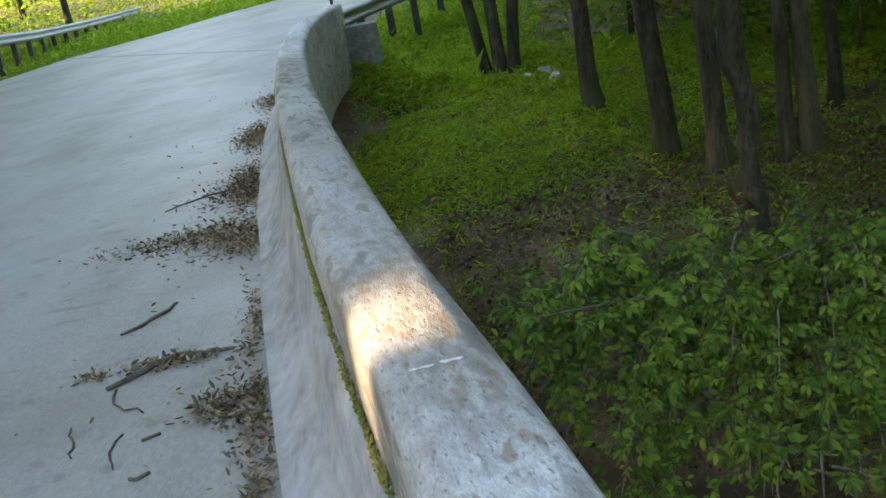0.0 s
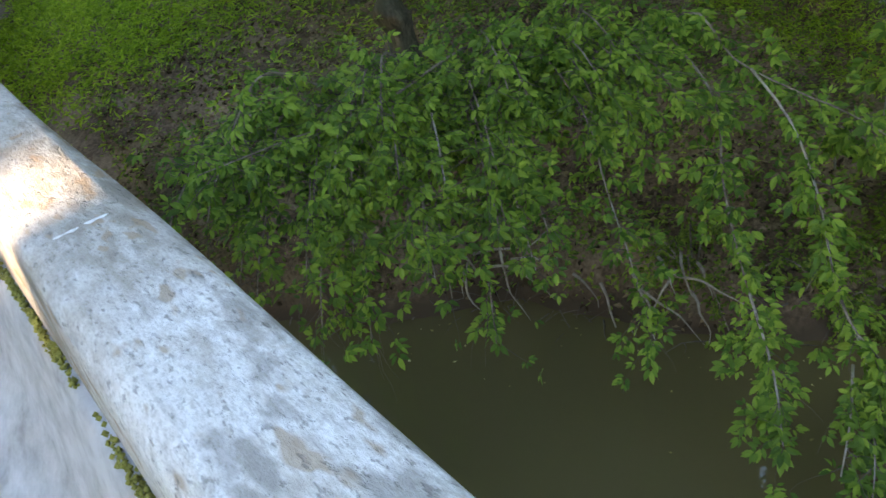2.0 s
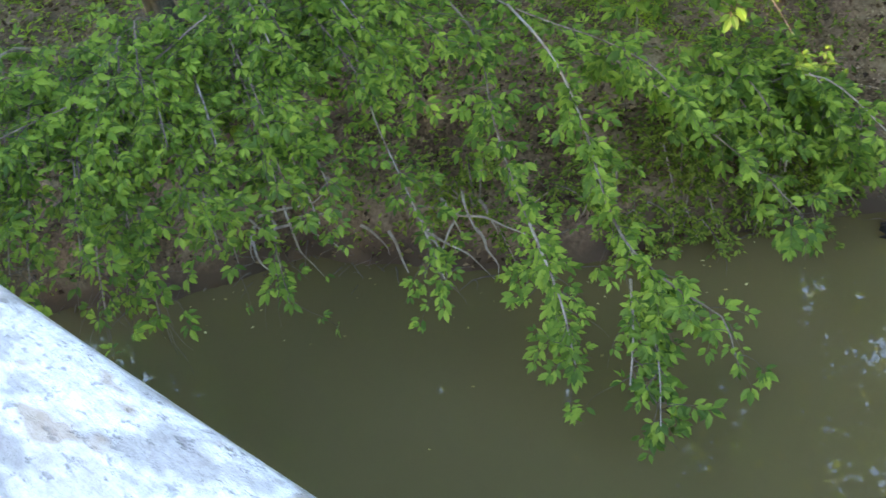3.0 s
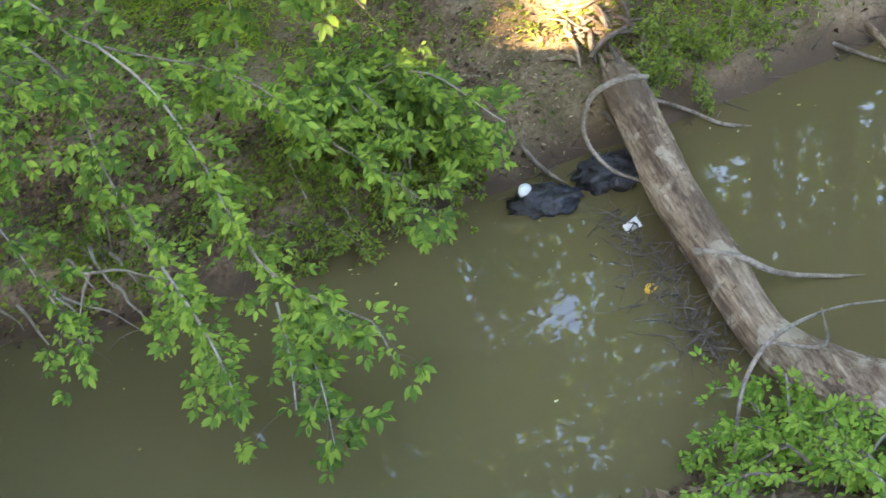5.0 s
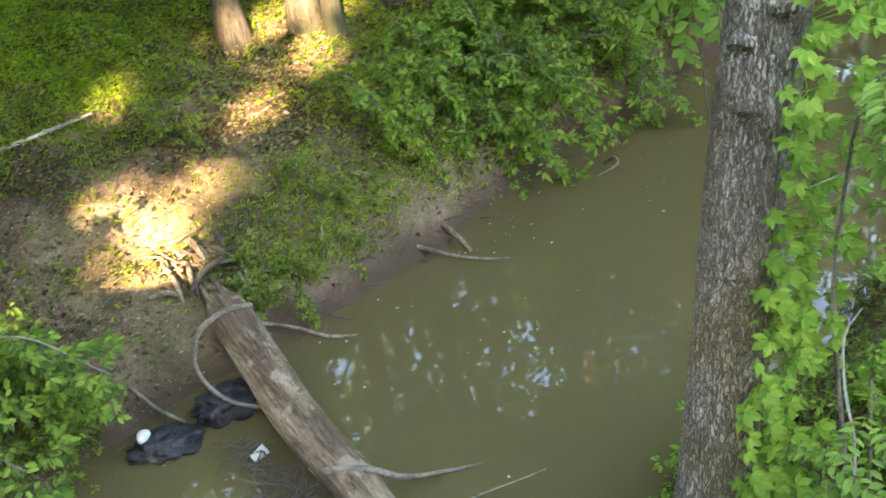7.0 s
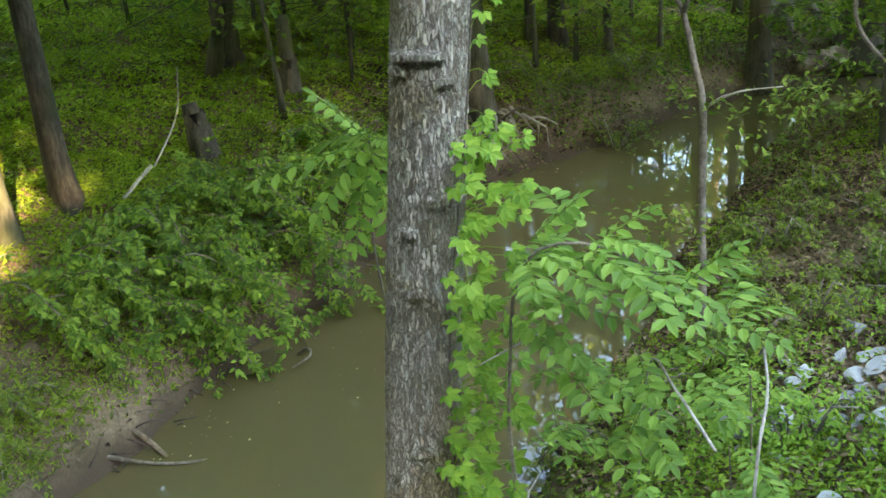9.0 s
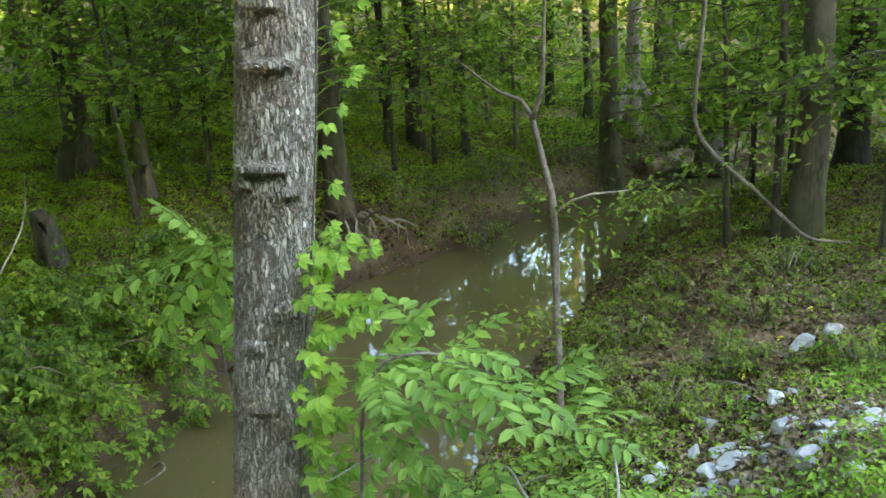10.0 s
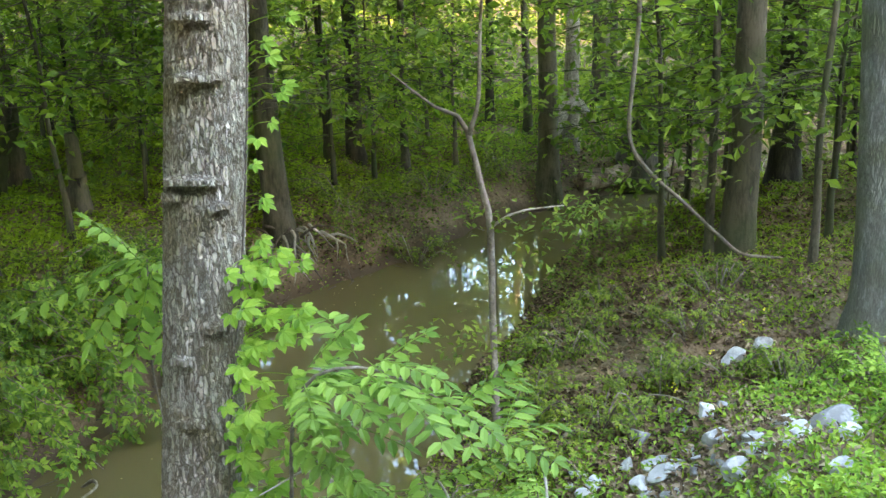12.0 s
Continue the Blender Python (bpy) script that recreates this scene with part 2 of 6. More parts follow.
M_BARK = bark_material("grey_scaly_bark", (0.085, 0.067, 0.05), (0.31, 0.265, 0.21), (0.57, 0.52, 0.445), (0.24, 0.195, 0.09))
M_PALEBARK = bark_material("pale_lichened_bark", (0.17, 0.165, 0.14), (0.27, 0.27, 0.24), (0.43, 0.43, 0.39), (0.20, 0.22, 0.12), 70, 0.12)
M_TRUNK = material("forest_bark", [(0.3, (0.022, 0.019, 0.013)), (0.5, (0.058, 0.051, 0.035)), (0.72, (0.125, 0.11, 0.078))], 6, 28, 0.95, 0.9,
                   [(1.2, 0.47, 0.64, (0.065, 0.08, 0.03), 0.6)], object_random=0.2, stretch=(1.6, 1.6, 0.4))
M_DEADWOOD = material("weathered_log_wood", [(0.28, (0.05, 0.034, 0.021)), (0.44, (0.145, 0.10, 0.063)), (0.58, (0.285, 0.21, 0.138)), (0.76, (0.47, 0.38, 0.275))], 5, 34, 0.95, 1.0,
                      turn=radians(45), stretch=(0.16, 1.6, 1.6), spots=[(1.9, 0.48, 0.58, (0.13, 0.09, 0.06), 0.7), (4.5, 0.56, 0.62, (0.45, 0.38, 0.28), 0.6), (22, 0.6, 0.7, (0.05, 0.036, 0.025), 0.6)])
M_TWIG = material("pale_twig_bark", [(0.3, (0.2, 0.16, 0.12)), (0.7, (0.46, 0.42, 0.36))], 8, 50, 0.9, 0.3)
M_STICK = material("grey_stick_bark", [(0.3, (0.09, 0.07, 0.05)), (0.5, (0.20, 0.165, 0.125)), (0.72, (0.36, 0.31, 0.25))], 6, 40, 0.9, 0.5)
M_SAPLING = material("brown_sapling_bark", [(0.3, (0.06, 0.048, 0.035)), (0.5, (0.14, 0.115, 0.088)), (0.72, (0.25, 0.215, 0.17))], 6, 40, 0.9, 0.5)
M_DARKTWIG = material("dark_twig_bark", [(0.3, (0.05, 0.04, 0.03)), (0.7, (0.17, 0.14, 0.11))], 8, 50, 0.9, 0.3)


def leaf_material(name, dark, mid, light, translucent=0.35, rough=0.5):
    return material(name, [(0.25, dark), (0.5, mid), (0.78, light)], 0.8, 9, rough, 0.0, island=0.55, translucent=translucent, spec=0.22)


M_LEAF_BUSH = leaf_material("bush_leaves", (0.055, 0.11, 0.017), (0.13, 0.225, 0.03), (0.26, 0.37, 0.05))
M_LEAF_COVER = leaf_material("ground_cover_leaves", (0.06, 0.095, 0.014), (0.13, 0.19, 0.026), (0.24, 0.30, 0.045))
M_LEAF_CREEPER = leaf_material("creeper_leaves", (0.09, 0.185, 0.02), (0.18, 0.31, 0.038), (0.30, 0.43, 0.06))
M_LEAF_PINNATE = leaf_material("pinnate_leaves", (0.11, 0.20, 0.035), (0.19, 0.31, 0.055), (0.28, 0.41, 0.08))
M_LEAF_TREE = leaf_material("canopy_leaves", (0.055, 0.10, 0.015), (0.12, 0.19, 0.024), (0.23, 0.31, 0.04), 0.45)
M_GRASS = leaf_material("forest_grass", (0.13, 0.205, 0.014), (0.24, 0.34, 0.026), (0.35, 0.45, 0.045), 0.4)
M_DECKLEAF = leaf_material("dry_deck_leaves", (0.07, 0.048, 0.028), (0.19, 0.135, 0.08), (0.42, 0.33, 0.22), 0.1, 0.8)
M_DRYLEAF = leaf_material("dry_leaves", (0.035, 0.022, 0.012), (0.10, 0.066, 0.037), (0.27, 0.195, 0.115), 0.1, 0.8)


# ---- mesh tools ----
def mesh_from(name, verts, faces, smooth=False):
    """A mesh from arrays: verts (n, 3) and equal-sided faces (m, k)."""
    verts, faces = np.asarray(verts, np.float32), np.asarray(faces, np.int32)
    me = bpy.data.meshes.new(name)
    me.vertices.add(len(verts))
    me.vertices.foreach_set("co", verts.ravel())
    k = faces.shape[1]
    me.loops.add(faces.size)
    me.loops.foreach_set("vertex_index", faces.ravel())
    me.polygons.add(len(faces))
    me.polygons.foreach_set("loop_start", np.arange(0, faces.size, k, dtype=np.int32))
    me.polygons.foreach_set("loop_total", np.full(len(faces), k, np.int32))
    me.polygons.foreach_set("use_smooth", np.full(len(faces), smooth))
    me.update(calc_edges=True)
    return me


def put(name, me, mat, parent=None, label=""):
    """A mesh object with one material, alone or as a part of parent."""
    if mat and not me.materials:
        me.materials.append(mat)
    ob = new(name, me)
    if parent:
        ob.parent = parent
        ob.matrix_parent_inverse = parent.matrix_basis.inverted() if parent.type == "EMPTY" else Matrix()
    return tagged(ob, label)


def empty(name, place, label, category, group=""):
    ob = new(name)
    ob.empty_display_size = 0.1
    ob.location = place
    return tagged(ob, label, category, group)


def catmull(points, step):
    """Points along a smooth curve through rows of numbers, about step apart."""
    p = np.asarray(points, float)
    p = np.vstack([2 * p[0] - p[1], p, 2 * p[-1] - p[-2]])
    b, c = p[1:-2], p[2:-1]
    n = np.maximum(1, np.rint(np.linalg.norm((c - b)[:, :3], axis=1) / step)).astype(int)
    i = np.repeat(np.arange(len(n)), n)
    t = ((np.arange(len(i)) - np.repeat(np.cumsum(n) - n, n)) / n[i])[:, None]
    a, b, c, d = p[i], p[i + 1], p[i + 2], p[i + 3]
    out = 0.5 * (2 * b + (c - a) * t + (2 * a - 5 * b + 4 * c - d) * t * t + (3 * b - a - 3 * c + d) * t ** 3)
    return np.vstack([out, p[-2:-1]])


def tube_arrays(points, sides=8, lumps=0.0, seed=0, flute=0.0, step=0.1, ridge=0.0):
    """Verts and quads of a tapered tube along rows of x, y, z, radius; lumps: unevenness as a share of the radius; ridge: the same running along the grain."""
    c = catmull(points, step)
    p, r = c[:, :3], np.maximum(c[:, 3], 0.0008)
    d = np.gradient(p, axis=0)
    d /= np.linalg.norm(d, axis=1)[:, None] + 1e-9
    ref = np.array([0.31, 0.17, 0.94]) if abs(d[:, 2]).mean() < 0.7 else np.array([0.94, 0.31, 0.17])
    u = np.cross(d, ref)
    u /= np.linalg.norm(u, axis=1)[:, None]
    v = np.cross(d, u)
    ang = np.linspace(0, 2 * np.pi, sides, endpoint=False)
    rng = np.random.RandomState(seed)
    f = np.ones((len(p), sides))
    if lumps:
        s = np.arange(len(p))[:, None]
        for k in range(1, 7):
            f += lumps / k * rng.uniform(0.4, 1) * np.sin(k * ang[None] + s * rng.uniform(-0.35, 0.35) + rng.uniform(0, 6.3)) * np.cos(s * rng.uniform(0.1, 0.6) + rng.uniform(0, 6.3))
    if flute:
        s = np.arange(len(p))[:, None]
        f += flute * np.sin(ang[None] * (sides // 4) + 1.7 * np.sin(s * 0.23 + ang[None]) + s * 0.05) + flute * 0.6 * rng.uniform(-1, 1, f.shape)
    if ridge:
        s = np.arange(len(p))[:, None] * step
        for k in (2, 3, 5, 9, 14, 21):
            f += ridge * rng.uniform(0.6, 1) / k ** 0.45 * np.sin(k * ang[None] + rng.uniform(0, 6.3) + 0.5 * np.sin(s * rng.uniform(0.8, 3) + rng.uniform(0, 6.3))) * (0.7 + 0.3 * np.sin(s * rng.uniform(2, 7) + rng.uniform(0, 6.3)))
    ring = p[:, None] + (r[:, None] * f)[..., None] * (np.cos(ang)[None, :, None] * u[:, None] + np.sin(ang)[None, :, None] * v[:, None])
    n = len(p)
    i = np.arange(n - 1)[:, None] * sides
    j = np.arange(sides)[None]
    q = np.stack([i + j, i + (j + 1) % sides, i + sides + (j + 1) % sides, i + sides + j], -1).reshape(-1, 4)
    verts = np.vstack([ring.reshape(-1, 3), p[:1], p[-1:]])
    base, tip = n * sides, n * sides + 1
    j = np.arange(sides)
    k = (j + 1) % sides
    caps = np.vstack([np.stack([k, j, np.full(sides, base), np.full(sides, base)], -1), np.stack([(n - 1) * sides + j, (n - 1) * sides + k, np.full(sides, tip), np.full(sides, tip)], -1)])
    return verts, q, caps[:, :3]


def tubes_mesh(name, lines, sides=6, lumps=0.0, seed=0, flute=0.0, step=0.1, ridge=0.0):
    """One mesh of several tubes; quads are stored as pairs of triangles."""
    vs, fs, n = [], [], 0
    for k, line in enumerate(lines):
        v, q, c = tube_arrays(line, sides, lumps, seed + k, flute, step, ridge)
        fs += [np.vstack([q[:, [0, 1, 2]], q[:, [0, 2, 3]], c]) + n]
        vs.append(v)
        n += len(v)
    return mesh_from(name, np.vstack(vs), np.vstack(fs), True)


def leaves_mesh(name, places, normals, ahead, length, width=0.5, fold=0.15, curl=0.15, oval=False, plain=False):
    """Many leaves in one mesh, each with a folded midrib and a drooping tip: five corners, eight for a fuller oval, four for a plain one."""
    p, nrm, a = (np.asarray(q, float) for q in (places, normals, ahead))
    a = a - nrm * (a * nrm).sum(1, keepdims=True)
    a /= np.linalg.norm(a, axis=1)[:, None] + 1e-9
    s = np.cross(a, nrm)
    L = np.asarray(length, float)[:, None] * np.ones((len(p), 1))
    w = L * width / 2
    up = nrm * L
    if oval:
        m1, m2 = p + a * L * 0.3, p + a * L * 0.66 - up * curl * 0.35
        v = np.stack([p, m1 + s * w * 0.92 + up * fold * 0.5, m1, m1 - s * w * 0.92 + up * fold * 0.5, m2 + s * w * 0.86 + up * fold * 0.4, m2, m2 - s * w * 0.86 + up * fold * 0.4, p + a * L - up * curl], 1)
        tri = np.array([[0, 2, 1], [0, 3, 2], [1, 2, 5], [1, 5, 4], [2, 3, 6], [2, 6, 5], [4, 5, 7], [5, 6, 7]])
    elif plain:
        v = np.stack([p, p + a * L * 0.45 + s * w + up * fold * 0.6, p + a * L * 0.45 - s * w + up * fold * 0.6, p + a * L - up * curl], 1)
        tri = np.array([[0, 3, 1], [0, 2, 3]])
    else:
        v = np.stack([p, p + a * L * 0.38 + s * w + up * fold * 0.6, p + a * L * 0.5, p + a * L * 0.38 - s * w + up * fold * 0.6, p + a * L - up * curl], 1)
        tri = np.array([[0, 2, 1], [0, 3, 2], [1, 2, 4], [2, 3, 4]])
    i = np.arange(len(p))[:, None] * v.shape[1]
    f = (i[:, None] + tri[None]).reshape(-1, 3)
    return mesh_from(name, v.reshape(-1, 3), f)


def unit(v):
    return v / (np.linalg.norm(v, axis=-1, keepdims=True) + 1e-9)


# ---- plan ----
FALL = 0.04                      # the deck falls away along +y
WATER = -3.3
FAR_SHORE = np.array([(-7, 14), (-2, 10.3), (0.57, 8.34), (1.57, 7.6), (2.48, 6.95), (3.15, 5.75), (4.25, 4.85), (5.4, 3.85), (6.47, 3.1), (7.2, 2.55), (8.25, 1.85), (9.2, 1.28), (11.2, 0.1), (13.1, -1.45), (14.0, -2.95), (15.2, -4.5), (16.0, -6.5), (18, -14), (24, -40)], float)
NEAR_SHORE = np.array([(-9, 9), (-3, 6.0), (0.3, 4.2), (2.0, 3.0), (3.0, 2.2), (3.6, 1.7), (4.15, 0.95), (5.0, 0.25), (7.4, -1.3), (10.1, -2.85), (11.8, -3.95), (13.9, -5.3), (14.8, -8), (16, -15), (20, -40)], float)
PARAPET = [(1.9, -9), (1.28, -6), (0.78, -3), (0.44, -1), (0.27, 0), (0.105, 1), (-0.055, 2), (-0.22, 3), (-0.37, 4), (-0.505, 5), (-0.63, 6), (-0.755, 7), (-0.86, 8), (-0.955, 9), (-1.045, 10), (-1.115, 11), (-1.17, 12), (-1.215, 13), (-1.245, 14), (-1.235, 15), (-1.20, 16), (-1.13, 17), (-1.02, 18)]
ROAD_LEFT = [(-6.4, -20), (-7.2, -9), (-8.0, 0), (-8.8, 8), (-9.8, 16), (-10.4, 25), (-9.8, 33), (-8.2, 38), (-6.9, 45), (-5.0, 51), (-1.5, 58), (6, 68), (18, 80)]
ROAD_RIGHT = [(3.2, -20), (1.5, -9), (-0.05, 0), (-1.3, 8), (-1.75, 14), (-1.75, 18), (-1.35, 25), (-0.3, 33), (1.9, 41), (5.0, 48.5), (9, 55), (16, 63), (27, 74)]


def along(points, y):
    """x on a line given as rows of x, y."""
    p = np.asarray(points)
    return np.interp(y, p[:, 1], p[:, 0])


def signed(poly, x, y):
    """Distance from a line, positive on its left side (that of the far bank when walked downstream to the east is negative there)."""
    best, sign = np.full(x.shape, 1e9), np.ones(x.shape)
    for (ax, ay), (bx, by) in zip(poly[:-1], poly[1:]):
        dx, dy = bx - ax, by - ay
        t = np.clip(((x - ax) * dx + (y - ay) * dy) / (dx * dx + dy * dy), 0, 1)
        d = np.hypot(x - ax - t * dx, y - ay - t * dy)
        side = np.sign(dx * (y - ay) - dy * (x - ax))
        near = d < best - 1e-9
        best, sign = np.where(near, d, best), np.where(near, side, sign)
    return best * sign


@functools.lru_cache(None)
def wave_terms(k, seed):
    rng = np.random.RandomState(seed)
    out = []
    for _ in range(7):
        a, f, ph = rng.uniform(0, 6.3), k * rng.uniform(0.6, 1.7), rng.uniform(0, 6.3)
        out.append((math.cos(a) * f, math.sin(a) * f, ph))
    return out


def wave(x, y, k, seed):
    """Smooth unevenness between -1 and 1."""
    z = 0
    for u, v, ph in wave_terms(k, seed):
        z = z + np.sin(x * u + y * v + ph) / 3.2
    return z


def ground_height(x, y):
    x, y = np.asarray(x, float), np.asarray(y, float)
    far, near = signed(FAR_SHORE, x, y) + 0.10 * wave(x, y, 2.6, 12) + 0.04 * wave(x, y, 8.0, 13), -signed(NEAR_SHORE, x, y) + 0.08 * wave(x, y, 3.0, 14)
    rough = 0.08 * wave(x, y, 2.1, 3) + 0.045 * wave(x, y, 6.0, 4) + 0.02 * wave(x, y, 15.0, 6) + 0.016 * np.abs(wave(x, y, 24.0, 7)) + 0.15 * wave(x, y, 0.45, 5)
    # far bank: a low undercut step, then a slope to the flat wood
    f = np.maximum(far, 0)
    zf = WATER - 0.1 + 0.35 * np.clip(f / 0.3, 0, 1) + 1.35 * (1 - np.exp(-f / 2.2)) + 0.012 * f
    n = np.maximum(near, 0)
    zn = WATER - 0.1 + 0.2 * np.clip(n / 0.3, 0, 1) + 1.65 * (1 - np.exp(-n / 2.4)) + 0.01 * n
    bed = WATER - 0.15 - 0.5 * np.clip(np.minimum(-far, -near) / 0.8, 0, 1)
    z = np.where(far > 0, zf, np.where(near > 0, zn, bed)) + rough * np.clip(np.maximum(far, near) / 0.8, 0, 1)
    # road banks at both ends of the bridge
    left, right = along(ROAD_LEFT, y), along(ROAD_RIGHT, y)
    out = np.maximum(np.maximum(x - right - 0.7, left - 0.7 - x), 0)
    gap = np.minimum(np.clip(y + 1.4 + 0.35 * np.maximum(x, 0), 0, None), np.clip(17.6 - y, 0, None))
    top = -FALL * y - 0.14 - 0.36 * out - 0.75 * np.maximum(gap, 0) + rough * np.clip(out, 0, 0.8)
    cut = -FALL * y - 0.14 + np.where(x < left, 0.05, 0.22) * np.maximum(out - 0.3, 0) + np.clip(17.6 - y, 0, None)      # the road lies in a shallow cutting further on
    return np.maximum(np.minimum(z, cut), top)


def deck_height(y):
    return -FALL * np.asarray(y)


# ---- ground, water, road ----
def grid_sheet(name, xs, ys, height, mat, smooth=True):
    gx, gy = np.meshgrid(xs, ys)
    v = np.stack([gx, gy, height(gx, gy)], -1).reshape(-1, 3)
    nx = len(xs)
    i = (np.arange(len(ys) - 1)[:, None] * nx + np.arange(nx - 1)[None]).reshape(-1)
    return put(name, mesh_from(name, v, np.stack([i, i + 1, i + nx + 1, i + nx], -1), smooth), mat)


def spread(lo, a, b, hi, fine, coarse=1.12):
    """Grid lines: fine between a and b, wider and wider beyond."""
    out = list(np.arange(a, b, fine))
    for end, sgn in ((lo, -1), (hi, 1)):
        p, s = (out[0], fine) if sgn < 0 else (out[-1], fine)
        while (p - end) * sgn < 0:
            s *= coarse
            p += sgn * s
            out.insert(0, p) if sgn < 0 else out.append(p)
    return np.array(out)


ground = grid_sheet("ground", spread(-900, 1.5, 12, 900, 0.075, 1.12), spread(-900, -5, 8, 900, 0.075, 1.12), ground_height, M_SOIL)
tagged(ground, "brown leaf-strewn woodland soil sloping down to the creek", "ground", kind="structure")


def water_material():
    m = bpy.data.materials.new("muddy_creek_water")
    m.use_nodes = True
    n, l = m.node_tree.nodes, m.node_tree.links
    b = n["Principled BSDF"]
    b.inputs["Base Color"].default_value = (0.128, 0.106, 0.046, 1)
    b.inputs["Roughness"].default_value = 0.0
    b.inputs["IOR"].default_value = 1.36
    b.inputs["Specular IOR Level"].default_value = 0.8
    t = n.new("ShaderNodeTexCoord")
    w = n.new("ShaderNodeTexNoise")
    w.inputs["Scale"].default_value, w.inputs["Detail"].default_value = 9.0, 2
    l.new(t.outputs["Object"], w.inputs["Vector"])
    bp = n.new("ShaderNodeBump")
    bp.inputs["Strength"].default_value, bp.inputs["Distance"].default_value = 0.05, 0.006
    l.new(w.outputs["Fac"], bp.inputs["Height"])
    l.new(bp.outputs[0], b.inputs["Normal"])
    return m


M_WATER = water_material()
water = grid_sheet("water", np.linspace(-14, 30, 12), np.linspace(-42, 18, 12), lambda x, y: x * 0 + WATER, M_WATER)
tagged(water, "still muddy olive-brown creek water", "water", kind="structure")


def ribbon(name, left, right, ys, z, mat, thick=0.3):
    """A road sheet with a body, between two lines, that falls with the deck."""
    l, r = along(left, ys), along(right, ys)
    us = np.linspace(0, 1, 9)
    top = np.stack([l[:, None] + (r - l)[:, None] * us, np.repeat(ys[:, None], 9, 1), deck_height(ys)[:, None] + z + 0 * us], -1)
    low = top - [0, 0, thick]
    v = np.concatenate([top.reshape(-1, 3), low.reshape(-1, 3)])
    n = len(ys)
    i = (np.arange(n - 1)[:, None] * 9 + np.arange(8)[None]).reshape(-1)
    f = [np.stack([i, i + 1, i + 10, i + 9], -1), np.stack([i + 9, i + 10, i + 1, i], -1) + n * 9]
    for c in (0, 8):
        e = np.arange(n - 1) * 9 + c
        f.append(np.stack([e, e + 9, e + 9 + n * 9, e + n * 9], -1))
    return put(name, mesh_from(name, v, np.vstack(f)), mat)


deck = ribbon("road_deck", ROAD_LEFT, ROAD_RIGHT, np.arange(-3, 21.6, 0.4), 0.0, M_ROAD, 0.45)
tagged(deck, "pale grey worn concrete bridge deck", "road", kind="structure")
road = ribbon("road", ROAD_LEFT, ROAD_RIGHT, np.arange(21.4, 80, 0.7), -0.004, M_ROAD, 0.12)
tagged(road, "pale grey road beyond the bridge joint", "road", kind="structure")
road_back = ribbon("road_approach", ROAD_LEFT, ROAD_RIGHT, np.linspace(-20, -3, 30), -0.004, M_ROAD, 0.12)
tagged(road_back, "pale grey concrete road behind the bridge", "road", kind="structure")


# ---- parapet ----
def parapet():
    base = empty("bridge_parapet", (-0.3, 3.5, deck_height(3.5)), "weathered grey concrete bridge parapet with mossy groove along the road face", "parapet")
    line = catmull([(x, y, 0) for x, y in PARAPET], 0.06)[:, :2]
    d = unit(np.gradient(line, axis=0))
    side = np.stack([d[:, 1], -d[:, 0]], -1)          # towards the creek
    # profile: offset across, height above the deck
    cap = [(-0.112, 0.496), (-0.128, 0.51), (-0.132, 0.60), (-0.130, 0.755), (-0.122, 0.785), (-0.105, 0.803), (-0.08, 0.81), (0.0, 0.815), (0.085, 0.81), (0.113, 0.80), (0.131, 0.78), (0.139, 0.75), (0.139, 0.30), (0.139, -0.45)]
    face = [(-0.118, 0.502), (-0.142, 0.498), (-0.156, 0.485), (-0.19, 0.36), (-0.235, 0.22), (-0.36, 0.09), (-0.40, 0.075), (-0.405, -0.02)]

    def sweep(name, prof, mat, wob):
        pr = np.array(prof)
        n, k = len(line), len(pr)
        y = line[:, 1]
        jit = 0.004 * wave(np.arange(n)[:, None] * 0.06, np.arange(k)[None] * 1.3, 3.0, 8) * wob
        xy = line[:, None] + side[:, None] * (pr[None, :, :1] + jit[..., None])
        z = deck_height(y)[:, None] + pr[None, :, 1] + jit
        v = np.concatenate([xy, z[..., None]], -1).reshape(-1, 3)
        i = (np.arange(n - 1)[:, None] * k + np.arange(k - 1)[None]).reshape(-1)
        f = np.stack([i, i + 1, i + k + 1, i + k], -1)
        return put(name, mesh_from(name, v, f, True), mat, base)

    sweep("cap", cap, M_CONCRETE, 1.0)
    sweep("road_face", face, M_FACE, 1.0)
    return base


parapet()


# ---- trees ----
GRID_X, GRID_Y = np.arange(-4, 30, 0.08), np.arange(-20, 26, 0.08)
GRID_Z = ground_height(*np.meshgrid(GRID_X, GRID_Y))


def gz(x, y):
    """Height of the ground, from a fine grid near the creek."""
    u, v = (x - GRID_X[0]) / 0.08, (y - GRID_Y[0]) / 0.08
    i, j = int(u), int(v)
    if u < 0 or v < 0 or i > len(GRID_X) - 2 or j > len(GRID_Y) - 2:
        return float(ground_height(np.array([x]), np.array([y]))[0])
    u, v = u - i, v - j
    return float((GRID_Z[j, i] * (1 - u) + GRID_Z[j, i + 1] * u) * (1 - v) + (GRID_Z[j + 1, i] * (1 - u) + GRID_Z[j + 1, i + 1] * u) * v)


def stuff(ob):
    return tagged(ob, kind="stuff")


def limb(rng, start, way, length, r0, sag=0.0, wander=0.25, n=5):
    """Rows of a crooked, tapering limb."""
    p, w, out = np.array(start, float), unit(np.array(way, float)), []
    for k in range(n + 1):
        out.append((*p, r0 * (1 - 0.85 * k / n)))
        w = unit(w + rng.normal(0, wander, 3) * 0.5 + np.array([0, 0, -sag]))
        p = p + w * length / n
    return out


